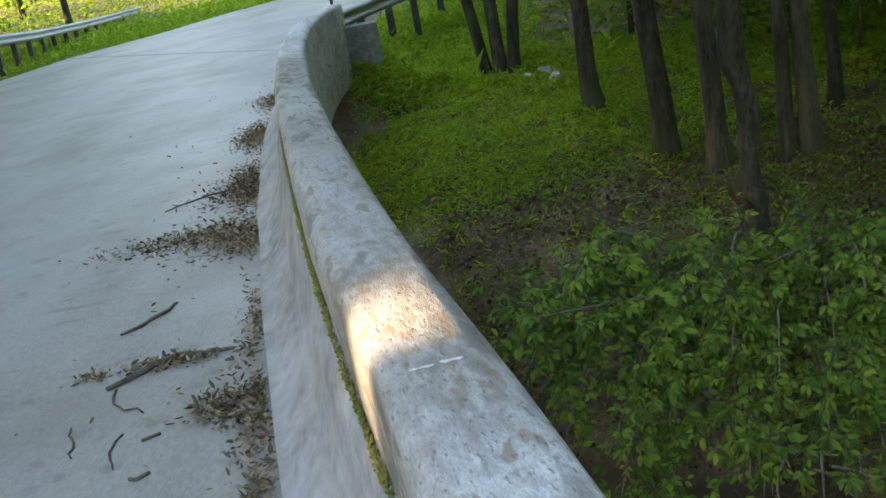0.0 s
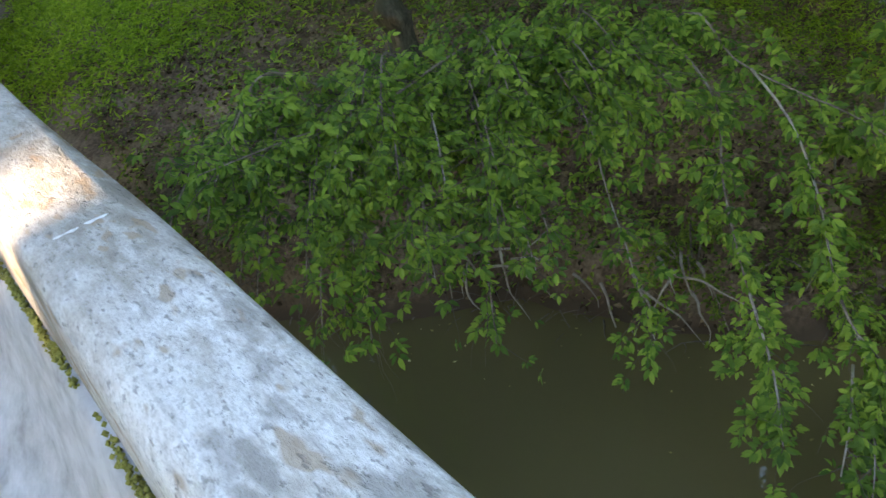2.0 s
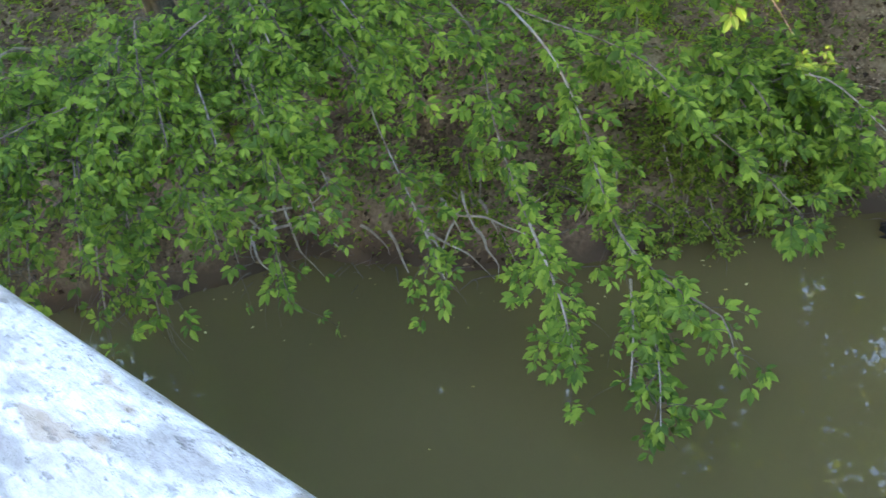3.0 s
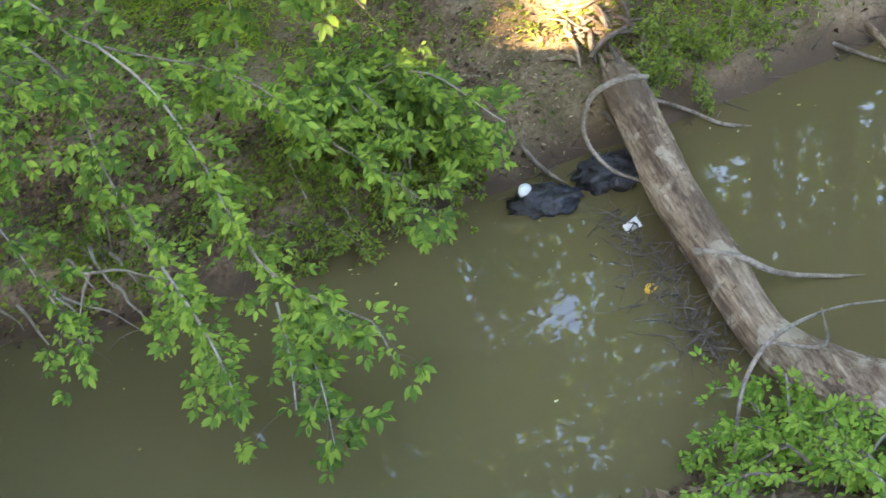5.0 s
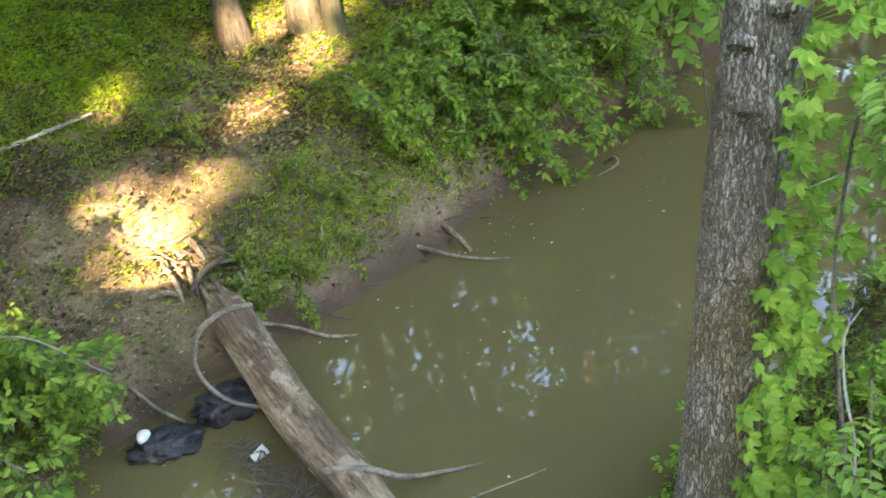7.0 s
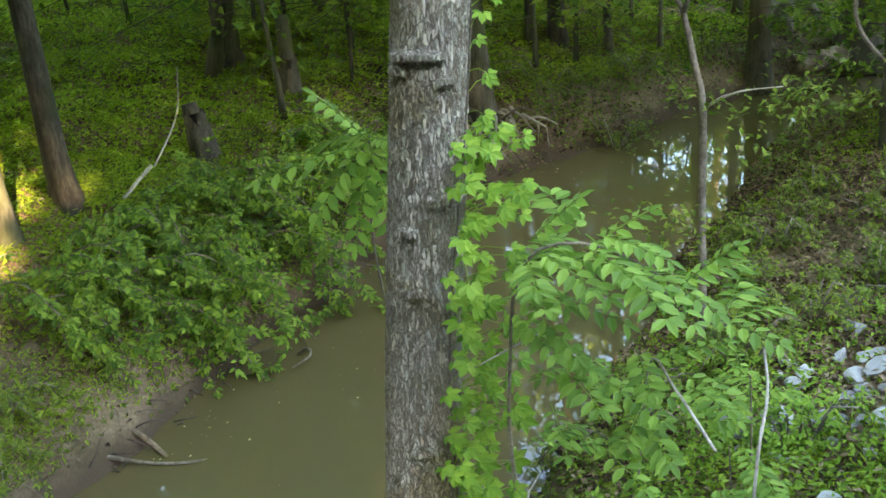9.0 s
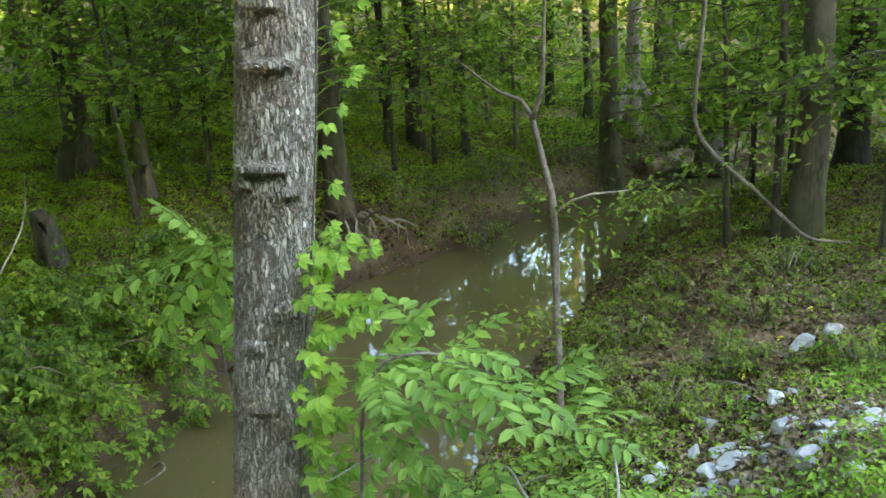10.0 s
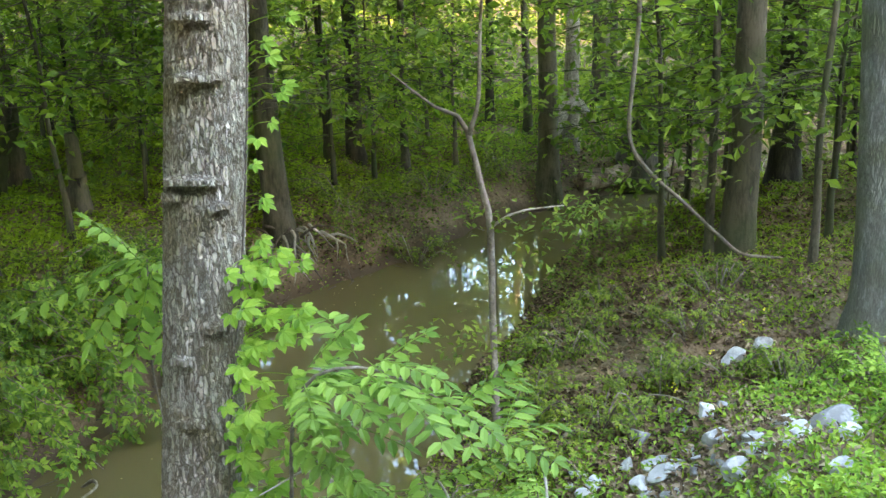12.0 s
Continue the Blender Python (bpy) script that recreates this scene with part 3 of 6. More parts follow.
def leaf_cloud(rng, centres, count, spread_r, size, droop=0.3, tilt=0.45):
    """Places, normals and directions of leaves about the given centres, in loose flat sprays."""
    c = np.asarray(centres, float)
    k = rng.randint(0, len(c), count)
    p = c[k] + rng.normal(0, 1, (count, 3)) * np.array([spread_r, spread_r, spread_r * 0.42])
    nrm = unit(rng.normal(0, tilt, (count, 3)) + np.array([0, 0, 1.0]))
    ah = unit(rng.normal(0, 1, (count, 3)) + np.array([0, 0, -droop]))
    return p, nrm, ah, size * rng.uniform(0.6, 1.25, count)


TREE_LABEL = "tall grey-brown forest tree with sparse green foliage"


def forest_tree(x, y, r, h, seed, lean=(0.0, 0.0), crown=14, leaves=1200, label="", low=0.22, leaf=0.15, sides=12, z=None, reach=1.0, mat=None, name="tree", stub=False, rise=0.8):
    """A wood tree: flared trunk, limbs with side twigs, and sprays of leaves on them."""
    rng = np.random.RandomState(seed)
    z = gz(x, y) if z is None else z
    root = empty(name, (x, y, z), label or TREE_LABEL, "tree", "trees of the wood")
    lx, ly = lean
    w = lambda s: rng.normal(0, s)
    rows = [(x, y, z - 0.3, r * 1.8), (x + lx * 0.12, y + ly * 0.12, z + 0.1, r * 1.35), (x + lx * 0.5 + w(0.01), y + ly * 0.5 + w(0.01), z + 0.5, r * 1.06)]
    for f in (0.15, 0.3, 0.5, 0.75, 1.0):
        rows.append((x + lx * h * f + w(0.012 * h * f), y + ly * h * f + w(0.012 * h * f), z + h * f, r * (1 - (0.3 if stub else 0.75) * f)))
    put("trunk", tubes_mesh("trunk", [rows], sides, 0.09, seed, 0.02, 0.18), mat or M_TRUNK, root)
    lines, tips = [], []
    for k in range(crown):
        f = low + (0.98 - low) * rng.uniform(0, 1) ** rise
        a = rng.uniform(0, 6.3)
        st = (x + lx * h * f, y + ly * h * f, z + h * f)
        ln = rng.uniform(1.0, 2.6) * (1.15 - 0.45 * f) * reach
        row = limb(rng, st, (math.cos(a), math.sin(a), rng.uniform(-0.05, 0.55)), ln, r * 0.14 + 0.006, 0.05)
        lines.append(row)
        tips += [q[:3] for q in row[1:]]
        for q in row[1:5]:
            b = a + rng.uniform(-1.4, 1.4)
            sub = limb(rng, q[:3], (math.cos(b), math.sin(b), rng.uniform(-0.25, 0.25)), ln * 0.5, 0.007, 0.05, n=3)
            lines.append(sub)
            tips += [s[:3] for s in sub[1:]]
    if lines and leaves:
        stuff(put("limb_work", tubes_mesh("limbs", lines, 3, 0, seed, 0, 0.9), M_TRUNK, root))
        p, nrm, ah, ln = leaf_cloud(rng, tips, leaves, 0.2 * reach, leaf, 0.3, 0.6)
        stuff(put("crown", leaves_mesh("crown", p, nrm, ah, ln, 0.55, plain=True), M_LEAF_TREE, root))
    return root


# trees that stand out on both banks: x, y, radius, height, lean along x and y
TREES = [
    (2.32, 14.3, 0.115, 12, -0.03, 0.0), (2.72, 12.1, 0.13, 12, -0.05, 0.0), (3.12, 11.4, 0.11, 13, -0.03, 0.02), (3.86, 11.3, 0.085, 13, -0.02, 0.0), (4.08, 11.25, 0.105, 13, -0.01, 0.0), (4.9, 12.6, 0.08, 11, 0, 0),
    (9.62, 4.28, 0.12, 12, -0.05, 0.07), (9.95, 3.66, 0.135, 12, -0.01, 0.025), (9.85, 3.35, 0.08, 12, 0.02, 0.01), (10.45, 2.95, 0.115, 12, 0.02, 0.0),
    (14.9, 1.8, 0.16, 12, 0.02, 0.03), (13.95, -1.4, 0.17, 13, 0, 0.02), (16.2, -2.4, 0.06, 11, 0, 0), (16.4, -2.85, 0.12, 13, 0, 0), (16.35, -3.6, 0.06, 10, 0, 0), (17.9, -5.4, 0.07, 12, 0, 0), (17.4, -5.9, 0.07, 11, 0.0, 0.02), (15.95, -5.75, 0.16, 13, 0, 0), (18.4, -7.6, 0.16, 13, 0, 0), (18.7, -7.9, 0.12, 13, 0, 0), (17.3, 0.6, 0.13, 13, 0, 0),
    (10.2, -5.85, 0.165, 14, 0, -0.01), (10.3, -5.58, 0.045, 12, 0, 0.02), (12.1, -7.5, 0.17, 13, 0, 0), (9.1, -6.05, 0.036, 10, 0, 0), (7.38, -5.62, 0.235, 13, 0.0, 0.08),
]
for k, (x, y, r, h, lx, ly) in enumerate(TREES):
    near_road = y > 9.5
    forest_tree(x, y, r, h, 100 + k, (lx, ly), mat=M_PALEBARK if (x, y) == (7.38, -5.62) else None, leaves=1500 if r > 0.1 else 800, low=0.3 if near_road else 0.2, sides=16)


def white_root_tree():
    """The pale trunk with a swollen, hollow foot."""
    root = forest_tree(17.35, -6.65, 0.13, 12, 160, crown=8, label="slender pale tree with a flared hollow root foot", mat=M_BARK, name="pale_tree")
    z = gz(17.35, -6.65)
    lines = [[(17.35, -6.65, z + 0.75, 0.11), (17.3 + 0.5 * c, -6.65 + 0.5 * s, z + 0.15, 0.07), (17.3 + 0.75 * c, -6.65 + 0.75 * s, z - 0.1, 0.04)] for c, s in ((-0.6, 0.8), (-0.9, 0.2), (-0.5, -0.7), (0.7, 0.5))]
    for line in lines:
        put("root", tubes_mesh("root", [line], 8, 0.1, 4), M_BARK, root)


white_root_tree()
forest_tree(16.5, -7.5, 0.3, 0.95, 174, crown=0, leaves=0, label="dark mossy rotten stump by the far log", name="stump", stub=True)
forest_tree(13.75, 0.95, 0.11, 1.0, 171, crown=0, leaves=0, label="broken-off dark tree stump in the green wood", name="stump", stub=True)
forest_tree(11.9, 1.8, 0.12, 0.6, 172, (0.15, 0.2), crown=0, leaves=0, label="short rotten stump on the far bank", name="stump", stub=True)
forest_tree(14.4, 2.0, 0.09, 1.2, 173, (0.1, -0.25), crown=0, leaves=0, label="short leaning broken trunk with pale wood", name="stump", stub=True)


def tree_clump():
    """Several stems from one foot above a heap of stones."""
    x, y = 1.5, 18.1
    z = gz(x, y)
    root = empty("tree_clump", (x, y, z), "clump of thin dark tree stems rising from one foot", "tree", "trees of the wood")
    rng = np.random.RandomState(31)
    tips = []
    for k, (dx, dy, lx, ly, r) in enumerate(((-0.2, 0.3, -0.12, 0, 0.10), (0.0, 0, 0.0, 0.03, 0.12), (0.15, -0.1, 0.13, 0.02, 0.11), (0.05, 0.1, -0.06, 0, 0.045), (-0.1, 0, 0.08, 0, 0.04), (0.2, 0.2, 0.2, 0.1, 0.05))):
        row = [(x + dx, y + dy, z - 0.2, r * 1.4)] + [(x + dx + lx * h + rng.normal(0, 0.03), y + dy + ly * h, z + h, r * (1 - h / 14)) for h in (0.5, 2, 4, 7, 10)]
        put("stem", tubes_mesh("stem", [row], 10, 0.08, 40 + k, 0, 0.3), M_TRUNK, root)
        tips += [q[:3] for q in row[3:]]
    p, nrm, ah, ln = leaf_cloud(rng, tips, 3000, 0.9, 0.14)
    stuff(put("crown", leaves_mesh("crown", p, nrm, ah, ln, 0.55, plain=True), M_LEAF_TREE, root))


tree_clump()


def knobby_tree():
    """The pale trunk with a swollen, twisted burl."""
    x, y = 2.93, 9.75
    z = gz(x, y)
    root = empty("knobby_tree", (x, y, z), "grey tree with a swollen twisted burl on its trunk", "tree", "trees of the wood")
    row = [(x, y, z - 0.2, 0.22), (x, y, z + 0.15, 0.15), (x - 0.02, y, z + 0.4, 0.12), (x - 0.05, y, z + 0.62, 0.17), (x + 0.02, y, z + 0.85, 0.10), (x + 0.03, y, z + 1.5, 0.09), (x - 0.06, y, z + 2.2, 0.10), (x - 0.1, y, z + 4, 0.08), (x - 0.2, y, z + 9, 0.03)]
    put("trunk", tubes_mesh("trunk", [row], 32, 0.45, 77, 0.04, 0.04), M_TRUNK, root)
    rng = np.random.RandomState(78)
    p, nrm, ah, ln = leaf_cloud(rng, [(x - 0.15 + rng.normal(0, 0.5), y + rng.normal(0, 0.5), z + h) for h in np.linspace(4, 9, 30)], 900, 0.5, 0.14)
    stuff(put("crown", leaves_mesh("crown", p, nrm, ah, ln, 0.55, plain=True), M_LEAF_TREE, root))


knobby_tree()


TO_SUN = np.array([math.cos(SUN_AZ) * math.cos(SUN_EL), math.sin(SUN_AZ) * math.cos(SUN_EL), math.sin(SUN_EL)])
# Chosen sun patches: holes of this radius are cut sunward through the added leaves.
SUN_HOLES = [(7.0, 4.15, -2.58, 0.3), (7.35, 3.8, -2.6, 0.1), (6.75, 3.95, -2.72, 0.1), (8.4, 5.0, -2.12, 0.05), (7.0, 4.55, -2.5, 0.02), (8.77, 4.0, -2.2, -0.02), (9.85, 3.5, -1.95, 0.14), (9.8, 3.62, -1.25, 0.1), (9.4, 4.2, -1.8, 0.12), (10.4, 2.95, -1.65, 0.08), (8.5, 3.8, -2.25, 0.03), (9.2, 3.5, -2.25, -0.02), (9.4, 3.15, -2.3, -0.02), (10.6, 5.2, -1.9, -0.05), (-0.2, 2.8, 0.66, -0.11), (-0.3, 2.4, 0.45, -0.13), (-0.25, 1.9, 0.43, -0.14), (21, -3, 0, 1.2), (26, -9, 0, 1.5), (30, -3, 0.5, 1.8), (31, -13, 0.5, 1.6), (25, 4, 0, 1.5), (27, -15, 0, 1.5), (33, -8, 1, 1.6), (24, -6, 0.5, 1.0), (36, 2, 1, 1.8)]


# ---- the deeper wood: copies of a few trees ----
def deep_wood():
    rng = np.random.RandomState(5)
    protos = [forest_tree(0, 0, r, h, 300 + k, (rng.normal(0, 0.015), rng.normal(0, 0.015)), crown=c, leaves=n, low=lo, leaf=lf, sides=8, z=0.0, reach=rc)
              for k, (r, h, c, n, lo, lf, rc) in enumerate(((0.16, 13, 16, 1500, 0.2, 0.2, 1.2), (0.11, 11, 14, 1400, 0.12, 0.18, 1.1), (0.2, 15, 18, 1700, 0.3, 0.24, 1.4), (0.055, 5.5, 16, 800, 0.2, 0.15, 0.75), (0.045, 4, 14, 700, 0.18, 0.14, 0.7)))]
    spots, placed = [], [(x, y) for x, y, *_ in TREES]
    tries = 0
    while len(spots) < 150 and tries < 9000:
        tries += 1
        x, y = rng.uniform(4, 46), rng.uniform(-36, 46)
        far, near = signed(FAR_SHORE, np.array([x]), np.array([y]))[0], -signed(NEAR_SHORE, np.array([x]), np.array([y]))[0]
        if max(far, near) < 0.9 or x < along(ROAD_RIGHT, y) + 5:
            continue
        ang, dist = math.atan2(y, x), math.hypot(x, y)
        if dist < 11.5 or (dist < 16 and near > 0 and rng.uniform() < 0.7) or (dist < 14.5 and far < 3.5):
            continue
        if 12 < x < 22 and -11 < y < 3 and rng.uniform() < 0.75:
            continue
        if min(math.hypot(x - a, y - b) for a, b in placed) < 1.1 + 0.02 * dist:
            continue
        placed.append((x, y))
        spots.append((x, y))
    for k, (x, y) in enumerate(spots):
        pr = protos[rng.choice(5, p=[0.2, 0.22, 0.13, 0.25, 0.2])]
        if k < 5:
            pr = protos[k]
        m = Matrix.LocRotScale((x, y, gz(x, y) - 0.03), Euler((rng.normal(0, 0.02), rng.normal(0, 0.02), rng.uniform(0, 6.3))), None)
        if k < 5:
            pr.matrix_basis = m
        else:
            copy_thing(pr, m)
    # trees across the road, clear of the low sun's way to the bank
    # backdrop beyond the rail; the unseen ones are added for shade
    way = TO_SUN[:2] / np.linalg.norm(TO_SUN[:2])
    shut = lambda x, y: any(abs((x - a) * way[1] - (y - b) * way[0]) < 1.7 for a, b, *_ in SUN_HOLES[:17])
    n = 0
    for _ in range(900):
        x, y = rng.uniform(-38, -13), rng.uniform(-28, 75)
        if x > along(ROAD_LEFT, y) - 4.5 or shut(x, y) or min(math.hypot(x - a, y - b) for a, b in placed) < 2.2:
            continue
        placed.append((x, y))
        copy_thing(protos[rng.choice(3)], Matrix.LocRotScale((x, y, gz(x, y) - 0.03), Euler((0, 0, rng.uniform(0, 6.3))), None))
        n += 1
        if n > 38:
            break
    for _ in range(60):
        x, y = rng.uniform(-12, 30), rng.uniform(52, 92)
        if along(ROAD_LEFT, y) - 4 < x < along(ROAD_RIGHT, y) + 4 or min(math.hypot(x - a, y - b) for a, b in placed) < 2.4:
            continue
        placed.append((x, y))
        copy_thing(protos[rng.choice(3)], Matrix.LocRotScale((x, y, gz(x, y) - 0.03), Euler((0, 0, rng.uniform(0, 6.3))), None))


deep_wood()


# ---- leaf masses overhead and far off ----
def off_sun_holes(p):
    """True where a leaf stands outside every hole cut for a chosen sun patch."""
    ok = np.ones(len(p), bool)
    for x, y, z, r in SUN_HOLES:
        d = p - np.array([x, y, z])
        s = d @ TO_SUN
        ok &= (np.linalg.norm(d - s[:, None] * TO_SUN, axis=1) > r + 0.2) | (s < 0)
    return ok


def mass(name, label, boxes, size, seed, mat, keep=None):
    rng = np.random.RandomState(seed)
    ps = []
    for (x0, x1), (y0, y1), (z0, z1), n in boxes:
        c = rng.uniform((x0, y0, z0), (x1, y1, z1), (max(8, n // 60), 3))
        k = rng.randint(0, len(c), n)
        ps.append(c[k] + rng.normal(0, 1, (n, 3)) * np.array([0.9, 0.9, 0.55]) * size * 3.2)
    p = np.vstack(ps)
    ahead, long = unit(rng.normal(0, 1, (len(p), 3))), size * rng.uniform(0.6, 1.3, len(p))
    nrm = unit(rng.normal(0, 0.7, (len(p), 3)) + np.array([0, 0, 0.8]))
    ok = off_sun_holes(p) & off_sun_holes(p + ahead * long[:, None] * 0.5) & off_sun_holes(p + ahead * long[:, None])
    if keep is not None:
        ok &= keep(p)
    ob = put(name, leaves_mesh(name, p[ok], nrm[ok], ahead[ok], long[ok], 0.6, plain=True), mat)
    return tagged(ob, label, "foliage", kind="stuff")


# gaps in the crowns through which the sky mirrors in the creek: a place on the water, and one 11.3 m above it
SKY_GAPS = [(4.65, 3.69, 15.0, 12.8), (4.28, 3.44, 13.8, 11.9), (6.09, 2.49, 19.9, 8.7), (4.88, 2.21, 15.8, 7.7), (6.53, 1.22, 21.4, 4.3), (6.06, 1.07, 19.8, 3.8), (4.53, 2.87, 14.6, 10.0), (2.93, 4.14, 9.1, 14.3), (3.21, 3.22, 10.1, 11.2),
            (2.07, 4.52, 6.7, 15.2), (3.45, 3.56, 11.3, 12.0), (8.21, 0.82, 26.6, 3.0), (7.22, 0.69, 23.3, 2.6), (9.35, 0.16, 30.4, 0.8), (8.0, 0.34, 25.9, 1.4), (7.05, 0.15, 22.7, 0.8), (7.28, 1.82, 23.5, 6.4), (9.86, 0.33, 31.8, 1.9)]


def off_gaps(p):
    """False for most of the leaves about each gap, so that it shows a dappled sky."""
    rng = np.random.RandomState(7)
    ok = np.ones(len(p), bool)
    for k, (x, y, gx, gy) in enumerate(SKY_GAPS):
        w = np.array([gx - x, gy - y, 11.3])
        w = w / np.linalg.norm(w)
        d = p - np.array([x, y, WATER])
        q = np.linalg.norm(d - (d @ w)[:, None] * w, axis=1)
        ok &= rng.uniform(0, 1, len(p)) < np.clip((q - 0.04) / (0.75 + 0.3 * math.sin(k * 2.4)), 0, 1)
    return ok


def off_creek(p):
    """Keeps the air over the creek and the bridge open."""
    open_air = (abs(signed(FAR_SHORE, p[:, 0], p[:, 1])) < 4.2) & (p[:, 0] < 15)
    return ~open_air


# mostly unseen leaf screens, added across the road to block the low sun
mass("roadside_canopy", "dense green leaf screen beyond the road, added to block the sun", [((-26, -13.5), (-44, 48), (2.5, 20), 120000)], 0.58, 61, M_LEAF_TREE)
mass("roadside_canopy", "taller leaf screen behind the roadside trees, added against sun leaks", [((-36, -24), (-46, 50), (2.5, 24), 55000)], 0.95, 65, M_LEAF_TREE)
# unseen, added to darken the wood and its reflection in the creek
mass("upper_canopy", "unseen green leaves overhead, added to shade the wood", [((8, 46), (-36, 46), (7.5, 14), 7000), ((4.5, 16), (11.5, 30), (3.4, 11), 30000), ((3.5, 15), (13.5, 26), (2.6, 7), 26000), ((7, 24), (-22, -4), (6, 12), 4000)], 0.42, 62, M_LEAF_TREE, lambda p: off_creek(p) & off_gaps(p))
# unseen, added to shade creek and banks and break up the mirrored sky
mass("creek_canopy", "unseen leaves high over the creek, added to shade it", [((1.8, 9.5), (-2, 12), (4.0, 9), 42000), ((8.5, 16), (-7, 3), (3.4, 8.5), 28000), ((8, 12.5), (-0.5, 3), (2.4, 4.2), 5000)], 0.22, 64, M_LEAF_TREE, lambda p: off_gaps(p) & (signed(FAR_SHORE, p[:, 0], p[:, 1]) > -5.5) & (signed(FAR_SHORE, p[:, 0], p[:, 1]) < 5))
# unseen, added to close the mirrored sky down to a few gaps
mass("upper_canopy", "unseen high leaves above the far bank, added to dim the mirrored sky", [((9, 32), (0, 19), (7, 12), 84000)], 0.25, 66, M_LEAF_TREE, lambda p: off_gaps(p))
# unseen, added to keep sky light off the far bank and shrubs
mass("bank_canopy", "unseen low leaves above the far bank shrubs, added for shade", [((-1.5, 6), (5.6, 8.6), (2.3, 5.0), 12000)], 0.2, 67, M_LEAF_TREE, lambda p: off_gaps(p))
# added leaf mass that hides the pale floor and stands in for shade
mass("wood_thicket", "leafy thicket between the trees behind the grass, added to darken the wood", [((5, 24), (15, 34), (-1.8, 3.4), 30000), ((3.5, 13), (19.5, 34), (-1.5, 1.0), 14000)], 0.2, 68, M_LEAF_TREE)
# the second box, above the view, is added to dim the sky mirrored upstream
mass("far_woods", "green foliage far back in the wood", [((34, 50), (-40, 50), (-1.5, 14), 26000), ((28, 42), (-24, 3), (3, 16), 8000), ((-2, 46), (46, 62), (-1, 13), 12000), ((6, 40), (-48, -34), (-2.5, 10), 24000), ((-34, -19), (28, 95), (-1.5, 13), 24000), ((-14, 4), (70, 95), (-3, 10), 9000)], 0.4, 63, M_LEAF_TREE)


# ---- understorey saplings ----
def understorey():
    rng = np.random.RandomState(15)
    spots = [(14.2, 0.2), (15.2, -1.0), (16.6, 3.4), (16.0, 1.4), (17.0, -1.6), (17.4, -4.2), (18.2, -2.6), (19.0, 0.0), (19.5, -5.0), (20.0, -8.2), (16.8, -9.5), (18.0, -11), (14.5, -9.2), (13.0, -9.0), (11.2, -7.6), (12.9, -6.6), (9.6, -8.4), (8.4, -8.0), (10.6, -8.8), (21, -2.5), (20.5, 3), (17.6, 4.5), (15.8, 6.2), (22, -6), (23, 0.5), (5.6, 12.4), (6.5, 10.8), (6.0, 14.5), (4.4, 15.8), (7.5, 13), (12.0, -8.4), (15.6, -7.6), (13.5, -8.5), (12.2, -8.5), (17.4, -11.4), (17.9, -12), (14.6, -7.4), (16.6, 1.6), (18.3, -0.2), (18.4, -3.9)]
    n, tries = len(spots) + 18, 0
    while len(spots) < n and tries < 4000:
        tries += 1
        x, y = rng.uniform(15.5, 26), rng.uniform(-15, 9)
        one = np.array([x]), np.array([y])
        if max(signed(FAR_SHORE, *one)[0], -signed(NEAR_SHORE, *one)[0]) > 1.0 and min(math.hypot(x - a, y - b) for a, b in spots) > 1.3:
            spots.append((x, y))
    for k, (x, y) in enumerate(spots):
        forest_tree(x, y, rng.uniform(0.02, 0.035), rng.uniform(3.0, 5.0), 600 + k, (rng.normal(0, 0.05), rng.normal(0, 0.05)), crown=20, leaves=1000, label="slim leafy young tree in the understorey", low=0.2, rise=1.3, leaf=0.135, sides=7, reach=0.8, name="young_tree")


understorey()


def spray_tree(x, y, h, seed, low, reach, leaf, leaves, lean):
    forest_tree(x, y, 0.035, h, seed, lean, crown=26, leaves=leaves, label="slim young tree holding flat sprays of broad leaves", low=low, leaf=leaf, sides=7, reach=reach, rise=1.7, name="young_tree")


# young trees whose lower boughs hang into view over the creek
for k, (x, y, h, low, reach, lx, ly) in enumerate(((14.25, -0.7, 4.6, 0.27, 1.15, -0.06, -0.06), (15.0, -2.3, 4.8, 0.28, 1.1, -0.05, 0.0), (12.8, 1.0, 4.4, 0.34, 1.1, 0.0, 0.04), (14.8, 1.0, 5.0, 0.25, 1.2, 0.0, 0.0), (10.6, -5.2, 4.6, 0.3, 1.0, 0.0, 0.05), (9.7, -6.6, 4.6, 0.28, 1.0, 0.0, 0.0), (16.4, -4.4, 5.0, 0.24, 1.1, 0, 0), (15.6, 0.2, 4.8, 0.25, 1.2, 0, 0), (11.4, -6.6, 4.6, 0.28, 1.1, 0, 0), (13.4, -7.4, 4.6, 0.25, 1.1, 0, 0))):
    spray_tree(x, y, h, 680 + k, low, reach, 0.135, 1200, (lx, ly))


# ---- the tree at the water's edge, with its creeper ----
def edge_axis(z):
    return np.interp(z, [-3.2, -2.6, -0.8, 1.15, 12], [4.25, 4.32, 4.62, 4.95, 6.0]), np.interp(z, [-3.2, -2.6, -0.8, 1.15, 12], [-0.06, -0.1, -0.27, -0.5, -1.2])


# bark shelves on the side towards the bridge: height, way round, half width, how far they stand out
SHELVES = ((0.90, 0.05, 0.125, 0.05), (0.50, 0.07, 0.125, 0.05), (0.39, -0.05, 0.05, 0.035), (-0.09, -0.06, 0.065, 0.04), (-0.22, 0.10, 0.055, 0.03), (-0.48, 0.07, 0.08, 0.022), (1.13, 0.08, 0.09, 0.035), (0.44, 0.15, 0.04, 0.04), (-1.2, 0.0, 0.1, 0.018), (-1.55, -0.05, 0.08, 0.018))


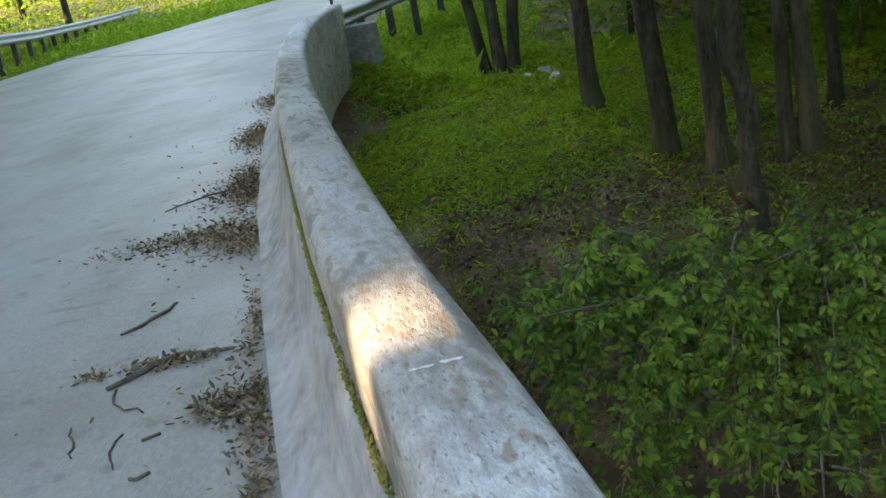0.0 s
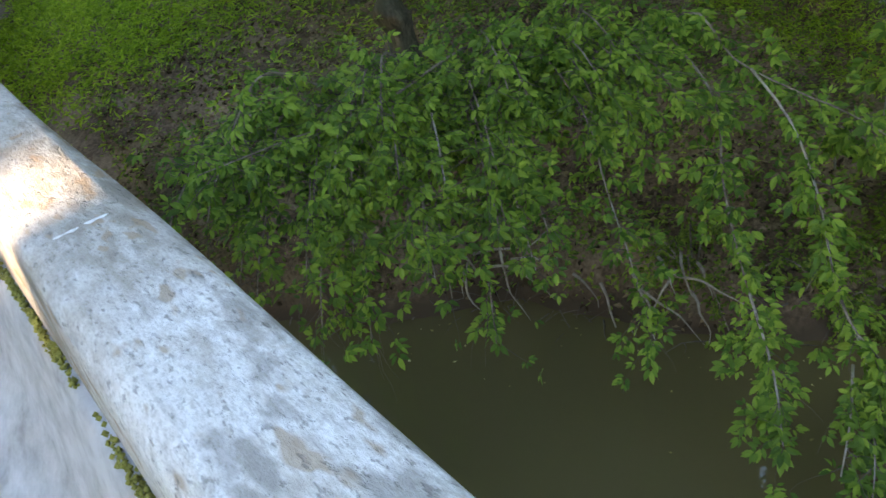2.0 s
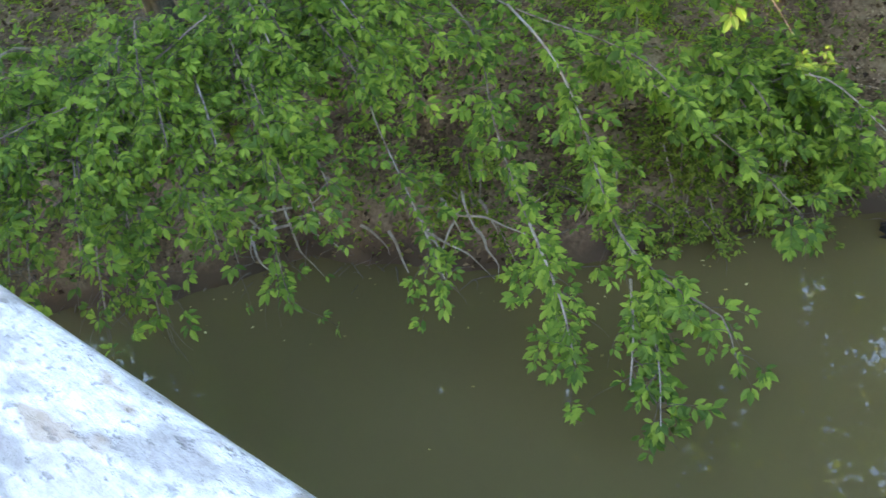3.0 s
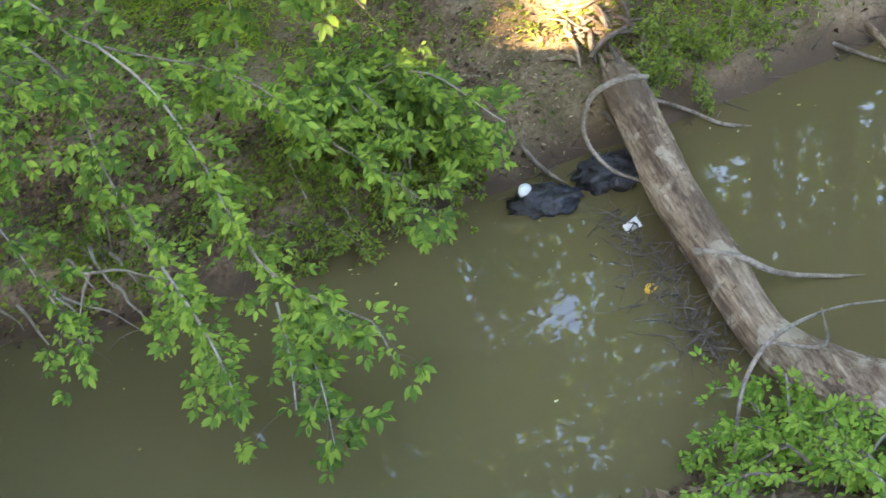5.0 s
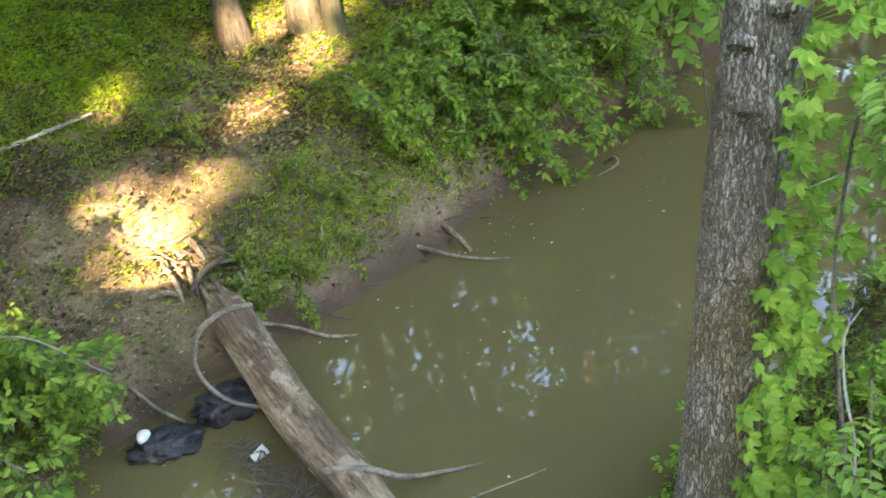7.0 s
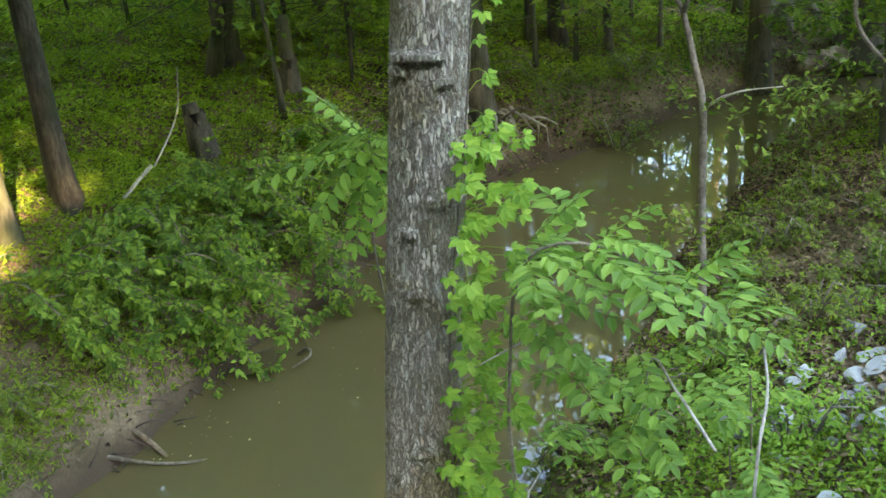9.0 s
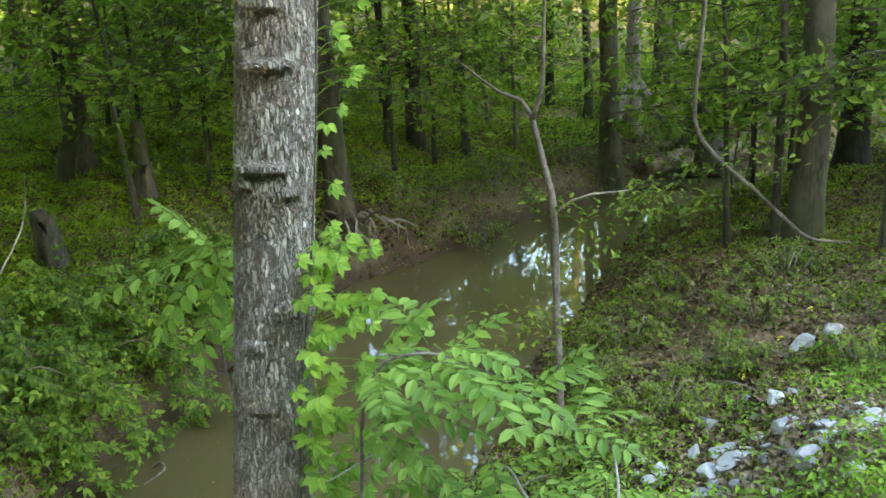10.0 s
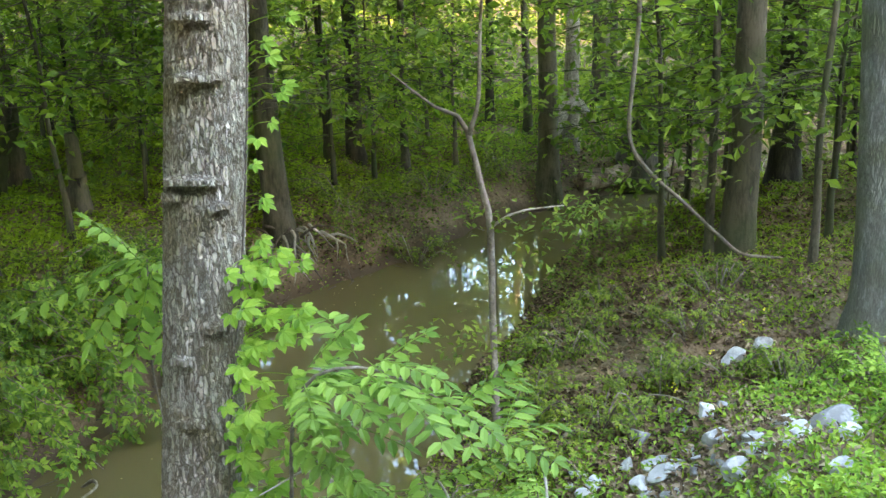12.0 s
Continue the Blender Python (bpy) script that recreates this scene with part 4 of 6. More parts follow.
def groove(z, a):
    """The crease under each shelf."""
    d = 0.0
    for zs, side, half, out in SHELVES:
        if abs(z - zs + 0.03) < 0.06:
            s = ((math.pi - a) * 0.175 - side) / half
            if abs(s) < 1.1:
                d = max(d, out * 0.95 * math.exp(-((z - zs + 0.034 + 0.012 * s * s) / 0.014) ** 2) * (1.1 - abs(s)))
    return d


def edge_tree():
    root = empty("edge_tree", (4.28, -0.08, -2.9), "grey ridged-bark tree with shelf-like bark scars at the water's edge", "tree")
    zs = np.concatenate([np.arange(-3.15, -2.0, 0.02), np.arange(-2.0, 1.5, 0.007), np.arange(1.5, 12, 0.4)])
    sides = 150
    ang = np.linspace(0, 2 * np.pi, sides, endpoint=False)
    v = np.zeros((len(zs), sides, 3))
    for i, z in enumerate(zs):
        x, y = edge_axis(z)
        r = np.interp(z, [-3.15, -2.9, -2.4, -0.8, 1.3, 12], [0.28, 0.225, 0.185, 0.172, 0.17, 0.06])
        for j, a in enumerate(ang):
            q = Vector((math.cos(a) * 7.2, math.sin(a) * 7.2, z * 26))
            w = noise.noise_vector(q * 0.35) * 0.9 + noise.noise_vector(q * 1.1) * 0.35
            dist, cells = noise.voronoi(q + w)
            crack = max(0.0, 1 - (dist[1] - dist[0]) / 0.28)
            flake = noise.noise(cells[0] * 3.1)
            big = noise.noise(Vector((math.cos(a), math.sin(a), z * 0.9)))
            rr = r * (1 + 0.05 * big) + 0.004 * flake - 0.009 * crack + 0.003 * noise.noise(q * 4) - groove(z, a)
            v[i, j] = (x + rr * math.cos(a), y + rr * math.sin(a), z)
    n = len(zs)
    i = np.arange(n - 1)[:, None] * sides
    j = np.arange(sides)[None]
    f = np.stack([i + j, i + (j + 1) % sides, i + sides + (j + 1) % sides, i + sides + j], -1).reshape(-1, 4)
    put("trunk", mesh_from("trunk", v.reshape(-1, 3), f, True), M_BARK, root)
    # bark scars: short rolled ledges on the side towards the bridge
    rng = np.random.RandomState(9)
    for z, side, half, out in SHELVES:
        x, y = edge_axis(z)
        n, v = 25, []
        for q in np.linspace(-1, 1, n):
            a = math.pi - (side + half * q) / 0.175
            way = np.array([math.cos(a), math.sin(a), 0.0])
            c = np.array([x, y, z - 0.014 * q * q + rng.normal(0, 0.0025)])
            o = 1.25 * out * max(0.0, 1 - abs(q) ** 3) * rng.uniform(0.75, 1.1)
            th = 0.009 * rng.uniform(0.7, 1.4)
            for rr, dz in ((0.150, 0.034), (0.176 + 0.35 * o, 0.020), (0.174 + o, 0.012 + th), (0.178 + o, 0.0), (0.172 + 0.7 * o, -th), (0.150, -0.022)):
                v.append(c + way * rr + [0, 0, dz])
        i = (np.arange(n - 1)[:, None] * 6 + np.arange(6)[None]).reshape(-1)
        j = (np.arange(n - 1)[:, None] * 6 + (np.arange(6)[None] + 1) % 6).reshape(-1)
        put("bark_ledge", mesh_from("bark_ledge", v, np.stack([i, j, j + 6, i + 6], -1)), M_BARK, root)
    return root


edge_tree()


def leaflet_arrays(base, ahead, nrm, length, width):
    """A pointed oval leaflet with a folded midrib: eight corners."""
    a = unit(ahead)
    s = np.cross(a, nrm)
    s = s / (np.linalg.norm(s) + 1e-9)
    up = np.cross(s, a)
    v = [base]
    for f, w in ((0.25, 0.85), (0.6, 0.95), (0.82, 0.5)):
        m = base + a * length * f - up * length * 0.12 * f * f
        v += [m + s * width * w / 2 + up * width * 0.12, m, m - s * width * w / 2 + up * width * 0.12]
    v.append(base + a * length - up * length * 0.14)
    f = [(0, 2, 1), (0, 3, 2), (1, 2, 5), (1, 5, 4), (2, 3, 6), (2, 6, 5), (4, 5, 8), (4, 8, 7), (5, 6, 9), (5, 9, 8), (7, 8, 10), (8, 9, 10)]
    return np.array(v), np.array(f)


def join(parts):
    vs, fs, n = [], [], 0
    for v, f in parts:
        vs.append(v)
        fs.append(f + n)
        n += len(v)
    return np.vstack(vs), np.vstack(fs)


def creeper():
    rng = np.random.RandomState(21)
    root = empty("creeper", (4.4, -0.3, -2.8), "bright green five-leaved creeper climbing the edge tree", "vine")
    rows = []
    for z in np.arange(-2.8, 1.5, 0.25):
        x, y = edge_axis(z)
        a = math.pi + 0.95 + 0.3 * math.sin(z * 2.3)
        rows.append((x + 0.172 * math.cos(a), y + 0.172 * math.sin(a), z, 0.005))
    put("stem", tubes_mesh("stem", [rows], 6), M_DARKTWIG, root)
    spots = [(z, rng.uniform(0.0, 0.16), rng.uniform(-0.1, 0.06)) for z in np.arange(0.1, 1.45, 0.085)]
    spots += [(rng.uniform(-2.4, 0.2), rng.uniform(-0.12, 0.24) * (1.0 if rng.uniform() < 0.75 else 0.4), rng.uniform(-0.16, 0.1)) for _ in range(215)]
    for z, out, fore in spots:
        x, y = edge_axis(z)
        c = np.array([x - 0.08 + fore - (0.12 if out < 0 else 0), y - 0.18 - out, z + rng.normal(0, 0.03)])
        foot = np.array([x - 0.1, y - 0.155, z - 0.03])
        nrm = unit(np.array([-0.6, -0.1, 0.75]) + rng.normal(0, 0.25, 3))
        aim = unit(np.array([-0.3, -0.6 + rng.normal(0, 0.5), -0.3]))
        aim = unit(aim - nrm * (aim @ nrm))
        s = np.cross(aim, nrm)
        size = rng.uniform(0.045, 0.078) * (1.12 if z < 0 else 0.95)
        leaf = []
        for th, sc in ((-1.5, 0.62), (-0.76, 0.9), (0, 1.0), (0.76, 0.9), (1.5, 0.62)):
            to = aim * math.cos(th + rng.normal(0, 0.08)) + s * math.sin(th)
            leaf.append(leaflet_arrays(c + to * size * 0.1, to, unit(nrm + rng.normal(0, 0.12, 3)), size * sc, size * sc * 0.52))
        v, q, cc = tube_arrays([(*foot, 0.0018), (*((foot + c) / 2 + [0, 0, 0.015]), 0.0015), (*c, 0.0012)], 4, step=0.05)
        leaf.append((v, np.vstack([q[:, [0, 1, 2]], q[:, [0, 2, 3]], cc])))
        v, f = join(leaf)
        put("leaf", mesh_from("leaf", v, f), M_LEAF_CREEPER, root)


creeper()


def frond(rng, start, way, length, pairs, size):
    """Arrays of a pinnate leaf: a drooping stalk with paired leaflets."""
    p, w = np.array(start, float), unit(np.array(way, float))
    out, rows = [], [(*p, 0.003)]
    flat = unit(np.cross(w, np.array([0, 0, 1.0])))
    for k in range(pairs):
        w = unit(w + np.array([0, 0, -0.055]))
        p = p + w * length / pairs
        rows.append((*p, 0.0022))
        nrm = unit(np.cross(flat, w) + rng.normal(0, 0.08, 3))
        if nrm[2] < 0:
            nrm = -nrm
        sc = size * (0.75 + 0.5 * math.sin(math.pi * (k + 0.8) / (pairs + 1)))
        for sgn in (-1, 1):
            out.append(leaflet_arrays(p + flat * sgn * 0.004, flat * sgn + w * rng.uniform(0.3, 0.6) - np.array([0, 0, rng.uniform(0.0, 0.35)]), unit(nrm + rng.normal(0, 0.16, 3)), sc * rng.uniform(0.85, 1.1), sc * 0.46))
    out.append(leaflet_arrays(p, w, nrm, size, size * 0.46))
    v, q, c = tube_arrays(rows, 4, step=0.05)
    out.append((v, np.vstack([q[:, [0, 1, 2]], q[:, [0, 2, 3]], c])))
    return join(out)


def pinnate_plant(name, label, stem, fronds, seed, size=0.085, pairs=7, bark=None):
    """A young tree with feather leaves. stem: rows of x, y, z, radius; fronds: start, way and length."""
    rng = np.random.RandomState(seed)
    root = empty(name, stem[0][:3], label, "sapling", "feather-leaved saplings")
    put("stem", tubes_mesh("stem", [stem], 6, 0.05), bark or M_STICK, root)
    for st, way, ln in fronds:
        v, f = frond(rng, st, way, ln, pairs + rng.randint(-1, 2), size * rng.uniform(0.85, 1.15))
        stuff(put("frond", mesh_from("frond", v, f), M_LEAF_PINNATE, root))


def plants():
    rng = np.random.RandomState(41)
    # beside the edge tree, leaning out over the bank
    fr = []
    arch = catmull([(4.3, -0.62, -0.75), (4.2, -0.68, -0.25), (4.12, -0.9, -0.14), (4.02, -1.15, -0.24), (3.92, -1.42, -0.46)], 0.02)
    for k in range(32):
        q = arch[int(rng.uniform(0.12, 1) * (len(arch) - 1))]
        sgn = -1 if k % 2 else 1
        fr.append((tuple(q + rng.normal(0, 0.03, 3)), (sgn * rng.uniform(0.3, 1.0) - 0.15, -0.55 + rng.normal(0, 0.45), rng.uniform(-0.25, 0.3)), rng.uniform(0.24, 0.4)))
    for k in range(20):
        q = np.array([4.28, -0.68, -0.8]) + [rng.normal(0, 0.08), -rng.uniform(0, 0.75), rng.uniform(-0.45, 0.15)]
        fr.append((tuple(q), (rng.normal(-0.25, 0.6), -0.5 + rng.normal(0, 0.5), rng.uniform(-0.2, 0.3)), rng.uniform(0.24, 0.38)))
    fr += [((4.2, -0.72, -0.15), (0.0, -0.5, 0.55), 0.24), ((4.1, -0.95, -0.15), (0.2, -0.6, 0.35), 0.26), ((3.98, -1.25, -0.3), (0.0, -0.5, 0.45), 0.26), ((4.25, -0.66, -0.4), (-0.5, -0.5, -0.3), 0.35), ((4.25, -0.66, -0.55), (-0.4, -0.7, -0.2), 0.35)]
    pinnate_plant("sapling", "young feather-leaved tree bending over the bank", [(4.5, -0.75, gz(4.5, -0.75), 0.013), (4.42, -0.62, -1.4, 0.011), (4.3, -0.62, -0.75, 0.009), (4.2, -0.68, -0.25, 0.008), (4.12, -0.9, -0.14, 0.006), (4.02, -1.15, -0.24, 0.005), (3.92, -1.42, -0.46, 0.003)], fr, 1, 0.074, 6)
    top = np.array([5.42, -0.12, -0.06])
    fr = [(tuple(top + rng.normal(0, 0.02, 3)), way, ln) for way, ln in (((-0.25, 0.75, 0.05), 0.55), ((0.05, 0.4, 0.55), 0.3), ((-0.35, 0.3, -0.75), 0.5), ((-0.3, -0.12, -0.8), 0.42), ((-0.3, 0.5, -0.35), 0.48), ((0.4, 0.6, 0.0), 0.4), ((-0.3, -0.3, 0.1), 0.3), ((0.2, 0.55, -0.2), 0.45))]
    pinnate_plant("sapling", "feather-leaved sapling standing behind the edge tree", [(5.5, -0.05, gz(5.5, -0.05), 0.008), (5.47, -0.14, -1.6, 0.006), (5.44, -0.08, -0.6, 0.005), (5.42, -0.12, -0.04, 0.003)], fr, 2, 0.1, bark=M_DARKTWIG)
    # lower sprays at the foot of the edge tree and over the stones
    for k, (x, y, h, n) in enumerate(((4.15, -1.25, 0.9, 9), (4.6, -1.7, 0.8, 9), (3.95, -0.75, 1.1, 9), (5.2, -2.0, 0.7, 8))):
        z = gz(x, y)
        fr = [((x + rng.normal(0, 0.05), y + rng.normal(0, 0.05), z + h * rng.uniform(0.5, 1)), (rng.normal(-0.2, 0.6), rng.normal(0, 0.6), rng.uniform(-0.1, 0.4)), rng.uniform(0.22, 0.36)) for _ in range(n)]
        pinnate_plant("sapling", "low feather-leaved seedling among the bank plants", [(x, y, z - 0.03, 0.009), (x + 0.03, y, z + h * 0.5, 0.007), (x, y + 0.03, z + h, 0.004)], fr, 5 + k, 0.06, 6)


plants()


# ---- fallen log with its branches and flotsam ----
def fallen_log():
    root = empty("fallen_log", (5.0, 2.1, -3.2), "weathered bare fallen tree trunk lying across the creek", "log")
    rows = [(6.55, 3.5, -2.86, 0.06), (6.44, 3.4, -2.86, 0.12), (6.3, 3.28, -2.87, 0.148), (5.9, 2.92, -2.97, 0.15), (5.44, 2.52, -3.06, 0.15), (5.0, 2.06, -3.12, 0.142), (4.55, 1.63, -3.13, 0.128), (4.33, 1.22, -3.1, 0.155), (4.3, 0.75, -3.08, 0.165), (4.42, 0.0, -3.02, 0.15), (4.75, -0.9, -2.85, 0.1)]
    put("trunk", tubes_mesh("trunk", [rows], 96, 0.03, 5, 0.012, 0.025, 0.075), M_DEADWOOD, root)
    rng = np.random.RandomState(6)
    for k in range(26):
        a = rng.uniform(-2.6, 1.9)
        row = limb(rng, (6.75 + rng.normal(0, 0.14), 3.72 + rng.normal(0, 0.14), gz(6.75, 3.72) + rng.uniform(0.0, 0.16)), (math.cos(a), math.sin(a), rng.uniform(-0.3, 0.5)), rng.uniform(0.25, 0.6), rng.uniform(0.008, 0.026), 0.12, 0.6, 5)
        put("root", tubes_mesh("root", [row], 7, 0.2, k, 0, 0.05), M_DARKTWIG if k % 4 else M_DEADWOOD, root)
    for k in range(16):
        x, y = 6.62 + rng.normal(0, 0.16), 3.62 + rng.normal(0, 0.14)
        a = 0.75 + rng.normal(0, 0.45)
        c, z, ln = (math.cos(a), math.sin(a)), gz(x, y) + rng.uniform(0.02, 0.16), rng.uniform(0.1, 0.22)
        row = [(x - c[0] * ln, y - c[1] * ln, z - 0.03, 0.008), (x - c[0] * ln * 0.5, y - c[1] * ln * 0.5, z, 0.019), (x, y, z + 0.02, 0.021), (x + c[0] * ln, y + c[1] * ln, z, 0.014)]
        put("bark_slab", tubes_mesh("bark_slab", [row], 7, 0.35, 30 + k, 0, 0.03), M_DARKTWIG if k % 2 else M_DEADWOOD, root)
    put("branch", tubes_mesh("branch", [[(4.95, 2.19, -3.02, 0.026), (4.97, 1.91, -3.0, 0.022), (5.01, 1.71, -3.1, 0.019), (5.25, 1.5, -3.27, 0.013), (5.41, 1.23, -3.32, 0.008)]], 8, 0.3, 3, 0, 0.03), M_STICK, root)


fallen_log()


def lone(name, label, category, rows, mat, sides=7, lumps=0.12, seed=0, group=""):
    ob = put(name, tubes_mesh(name, [rows], sides, lumps, seed, 0, 0.05), mat)
    return tagged(ob, label, category, group)


lone("vine_loop", "grey woody vine looping off the end of the log", "vine", [(5.95, 2.9, -2.5, 0.02), (5.83, 3.01, -2.45, 0.021), (5.68, 3.16, -2.5, 0.019), (5.56, 3.2, -2.65, 0.015), (5.55, 3.17, -2.85, 0.014), (5.54, 3.02, -3.0, 0.013), (5.6, 2.8, -3.1, 0.012)], M_STICK, 10)
lone("arched_branch", "thin bare branch arching over the log into the water", "branch", [(3.64, 1.44, -3.2, 0.009), (3.88, 1.48, -2.9, 0.012), (4.06, 1.41, -2.7, 0.013), (4.35, 1.31, -2.75, 0.01), (4.72, 1.21, -2.95, 0.007), (5.13, 1.02, -3.2, 0.006), (5.4, 0.86, -3.34, 0.004)], M_STICK, 8)
lone("side_branch", "thin bare twig forking beside the arched branch", "branch", [(4.1, 1.4, -2.72, 0.009), (4.3, 1.2, -2.86, 0.01), (4.5, 1.28, -2.8, 0.005)], M_STICK)
lone("bank_stick", "bare grey stick reaching from the bank into the water", "stick", [(6.45, 3.3, -3.0, 0.016), (6.62, 2.95, -3.2, 0.014), (6.62, 2.68, -3.28, 0.015), (6.75, 2.3, -3.34, 0.008)], M_STICK)
lone("bank_stick", "bare grey stick reaching from the bank into the water", "stick", [(7.75, 2.5, -3.1, 0.02), (7.75, 2.28, -3.2, 0.02), (7.66, 1.8, -3.27, 0.013), (7.75, 1.3, -3.33, 0.008)], M_STICK)
lone("bank_stick", "bare grey stick reaching from the bank into the water", "stick", [(8.1, 2.25, -3.1, 0.03), (7.95, 2.0, -3.2, 0.03), (7.8, 1.82, -3.3, 0.018)], M_DEADWOOD)
lone("drift_stick", "forked pale stick standing out of the water", "stick", [(9.3, 0.9, -3.36, 0.012), (9.2, 0.75, -3.22, 0.016), (9.0, 0.7, -3.18, 0.012), (8.8, 0.85, -3.18, 0.008)], M_STICK)
lone("bank_stick", "thin stick beside the dark sacks", "stick", [(5.75, 3.9, -3.05, 0.012), (5.62, 3.65, -3.15, 0.016), (5.6, 3.45, -3.25, 0.01)], M_STICK)
lone("fallen_branch", "long pale fallen branch lying on the far bank", "branch", [(6.3, 7.5, -2.2, 0.012), (6.66, 6.97, -2.17, 0.018), (7.11, 6.31, -2.15, 0.021), (7.65, 5.68, -2.12, 0.02), (8.2, 5.1, -2.08, 0.014)], M_TWIG)
lone("fallen_branch", "pale broken branch in the bank greenery", "branch", [(10.2, 2.35, -1.95, 0.018), (10.5, 2.1, -1.75, 0.02)], M_TWIG)
lone("bank_branch", "bare grey branch rising from the far bank greenery", "branch", [(11.3, 2.3, -2.1, 0.011), (11.6, 2.0, -1.6, 0.009), (11.9, 1.95, -1.15, 0.005)], M_TWIG)
for k, rows in enumerate(([(4.25, -1.15, -1.35, 0.010), (4.2, -1.19, -0.75, 0.009), (3.87, -1.21, -0.69, 0.010), (3.5, -1.25, -0.72, 0.011)], [(4.26, -1.69, -0.78, 0.010), (4.01, -1.62, -0.84, 0.012), (3.77, -1.5, -1.0, 0.013), (3.7, -1.45, -1.75, 0.013)], [(4.38, -0.73, -1.37, 0.008), (4.26, -0.65, -1.43, 0.01), (4.08, -0.64, -1.56, 0.011), (3.89, -0.67, -1.75, 0.012), (3.85, -0.67, -2.4, 0.013)], [(4.3, -0.45, -0.75, 0.006), (4.45, -0.8, -0.68, 0.009)])):
    lone("dead_stem", "pale bare dead stem among the bank plants", "stem", [(*q[:3], q[3] * 0.55) for q in rows], M_TWIG, group="dead stems")


def flotsam():
    rng = np.random.RandomState(14)
    lines = []
    for k in range(190):
        t = rng.uniform(0, 1) ** 0.8
        off = abs(rng.normal(0, 0.09)) + 0.07
        x, y = 5.55 - 1.05 * t - off, 2.85 - 1.2 * t + off
        a = rng.uniform(0, 6.3)
        lines.append(limb(rng, (x, y, WATER + rng.uniform(0.01, 0.1)), (math.cos(a), math.sin(a), rng.uniform(0.0, 0.6)), rng.uniform(0.1, 0.42), rng.uniform(0.003, 0.009), 0.1, 0.6, 4))
    ob = put("drift_twigs", tubes_mesh("drift_twigs", lines, 4, 0, 0, 0, 0.1), M_DARKTWIG)
    tagged(ob, "raft of dark drift twigs caught against the log", "twigs", kind="stuff")


flotsam()


def shore_debris():
    """Dead twigs and roots along the foot of the far bank."""
    rng = np.random.RandomState(19)
    lines = []
    for k in range(260):
        i = rng.randint(2, len(FAR_SHORE) - 4)
        t = rng.uniform(0, 1)
        q = FAR_SHORE[i] * (1 - t) + FAR_SHORE[i + 1] * t + rng.normal(0, 0.1, 2) + (0.03, 0.06)
        a = rng.uniform(0, 6.3)
        lines.append(limb(rng, (q[0], q[1], max(gz(*q), WATER) + 0.02), (math.cos(a), math.sin(a), rng.uniform(-0.2, 0.3)), rng.uniform(0.1, 0.45), rng.uniform(0.003, 0.009), 0.08, 0.5, 4))
    ob = put("shore_twigs", tubes_mesh("shore_twigs", lines, 4, 0, 0, 0, 0.12), M_DARKTWIG)
    tagged(ob, "dead twigs and thin roots along the waterline", "twigs", kind="stuff")


shore_debris()

M_BAG = material("black_plastic", [(0.3, (0.012, 0.013, 0.016)), (0.7, (0.05, 0.053, 0.06))], 5, 20, 0.28, 1.0, bump_scale=34)
M_WHITE = material("white_foam", [(0.3, (0.72, 0.72, 0.70)), (0.7, (0.88, 0.88, 0.87))], 20, 90, 0.6, 0.1)
M_ORANGE = material("orange_leaf", [(0.3, (0.65, 0.25, 0.02)), (0.7, (0.85, 0.5, 0.05))], 20, 90, 0.6, 0.1)


def lump(name, place, size, mat, seed, rough=0.25, k=2.2, detail=3):
    """A rounded, dented body."""
    bm = bmesh.new()
    bmesh.ops.create_icosphere(bm, subdivisions=detail, radius=1.0)
    off = Vector((seed * 3.7, seed * 1.3, seed * 2.1))
    for v in bm.verts:
        n = noise.noise(v.co * k * 0.5 + off) + 0.5 * noise.noise(v.co * k * 1.3 + off) + 0.3 * noise.noise(v.co * k * 3 + off)
        v.co *= 1 + rough * n
    bmesh.ops.scale(bm, vec=size, verts=bm.verts)
    me = bpy.data.meshes.new(name)
    bm.to_mesh(me)
    bm.free()
    me.polygons.foreach_set("use_smooth", [True] * len(me.polygons))
    ob = put(name, me, mat)
    ob.matrix_world = Matrix.Translation(place) @ Matrix.Rotation(seed * 1.7, 4, "Z")
    return ob


tagged(lump("plastic_sack", (5.4, 3.52, WATER + 0.02), (0.25, 0.16, 0.1), M_BAG, 3, 0.4, 5.5, 4), "crumpled wet black plastic sack in the shallows", "sack", "black sacks")
tagged(lump("plastic_sack", (5.8, 3.22, WATER + 0.05), (0.23, 0.18, 0.13), M_BAG, 5, 0.4, 5.5, 4), "crumpled wet black plastic sack in the shallows", "sack", "black sacks")
tagged(lump("foam_lump", (5.36, 3.64, WATER + 0.13), (0.06, 0.045, 0.045), M_WHITE, 2, 0.15), "white foam lump lying on the black sack", "litter")
tagged(lump("orange_scrap", (4.83, 2.45, WATER + 0.01), (0.05, 0.035, 0.012), M_ORANGE, 2, 0.35), "orange leaf scrap afloat by the log", "litter")


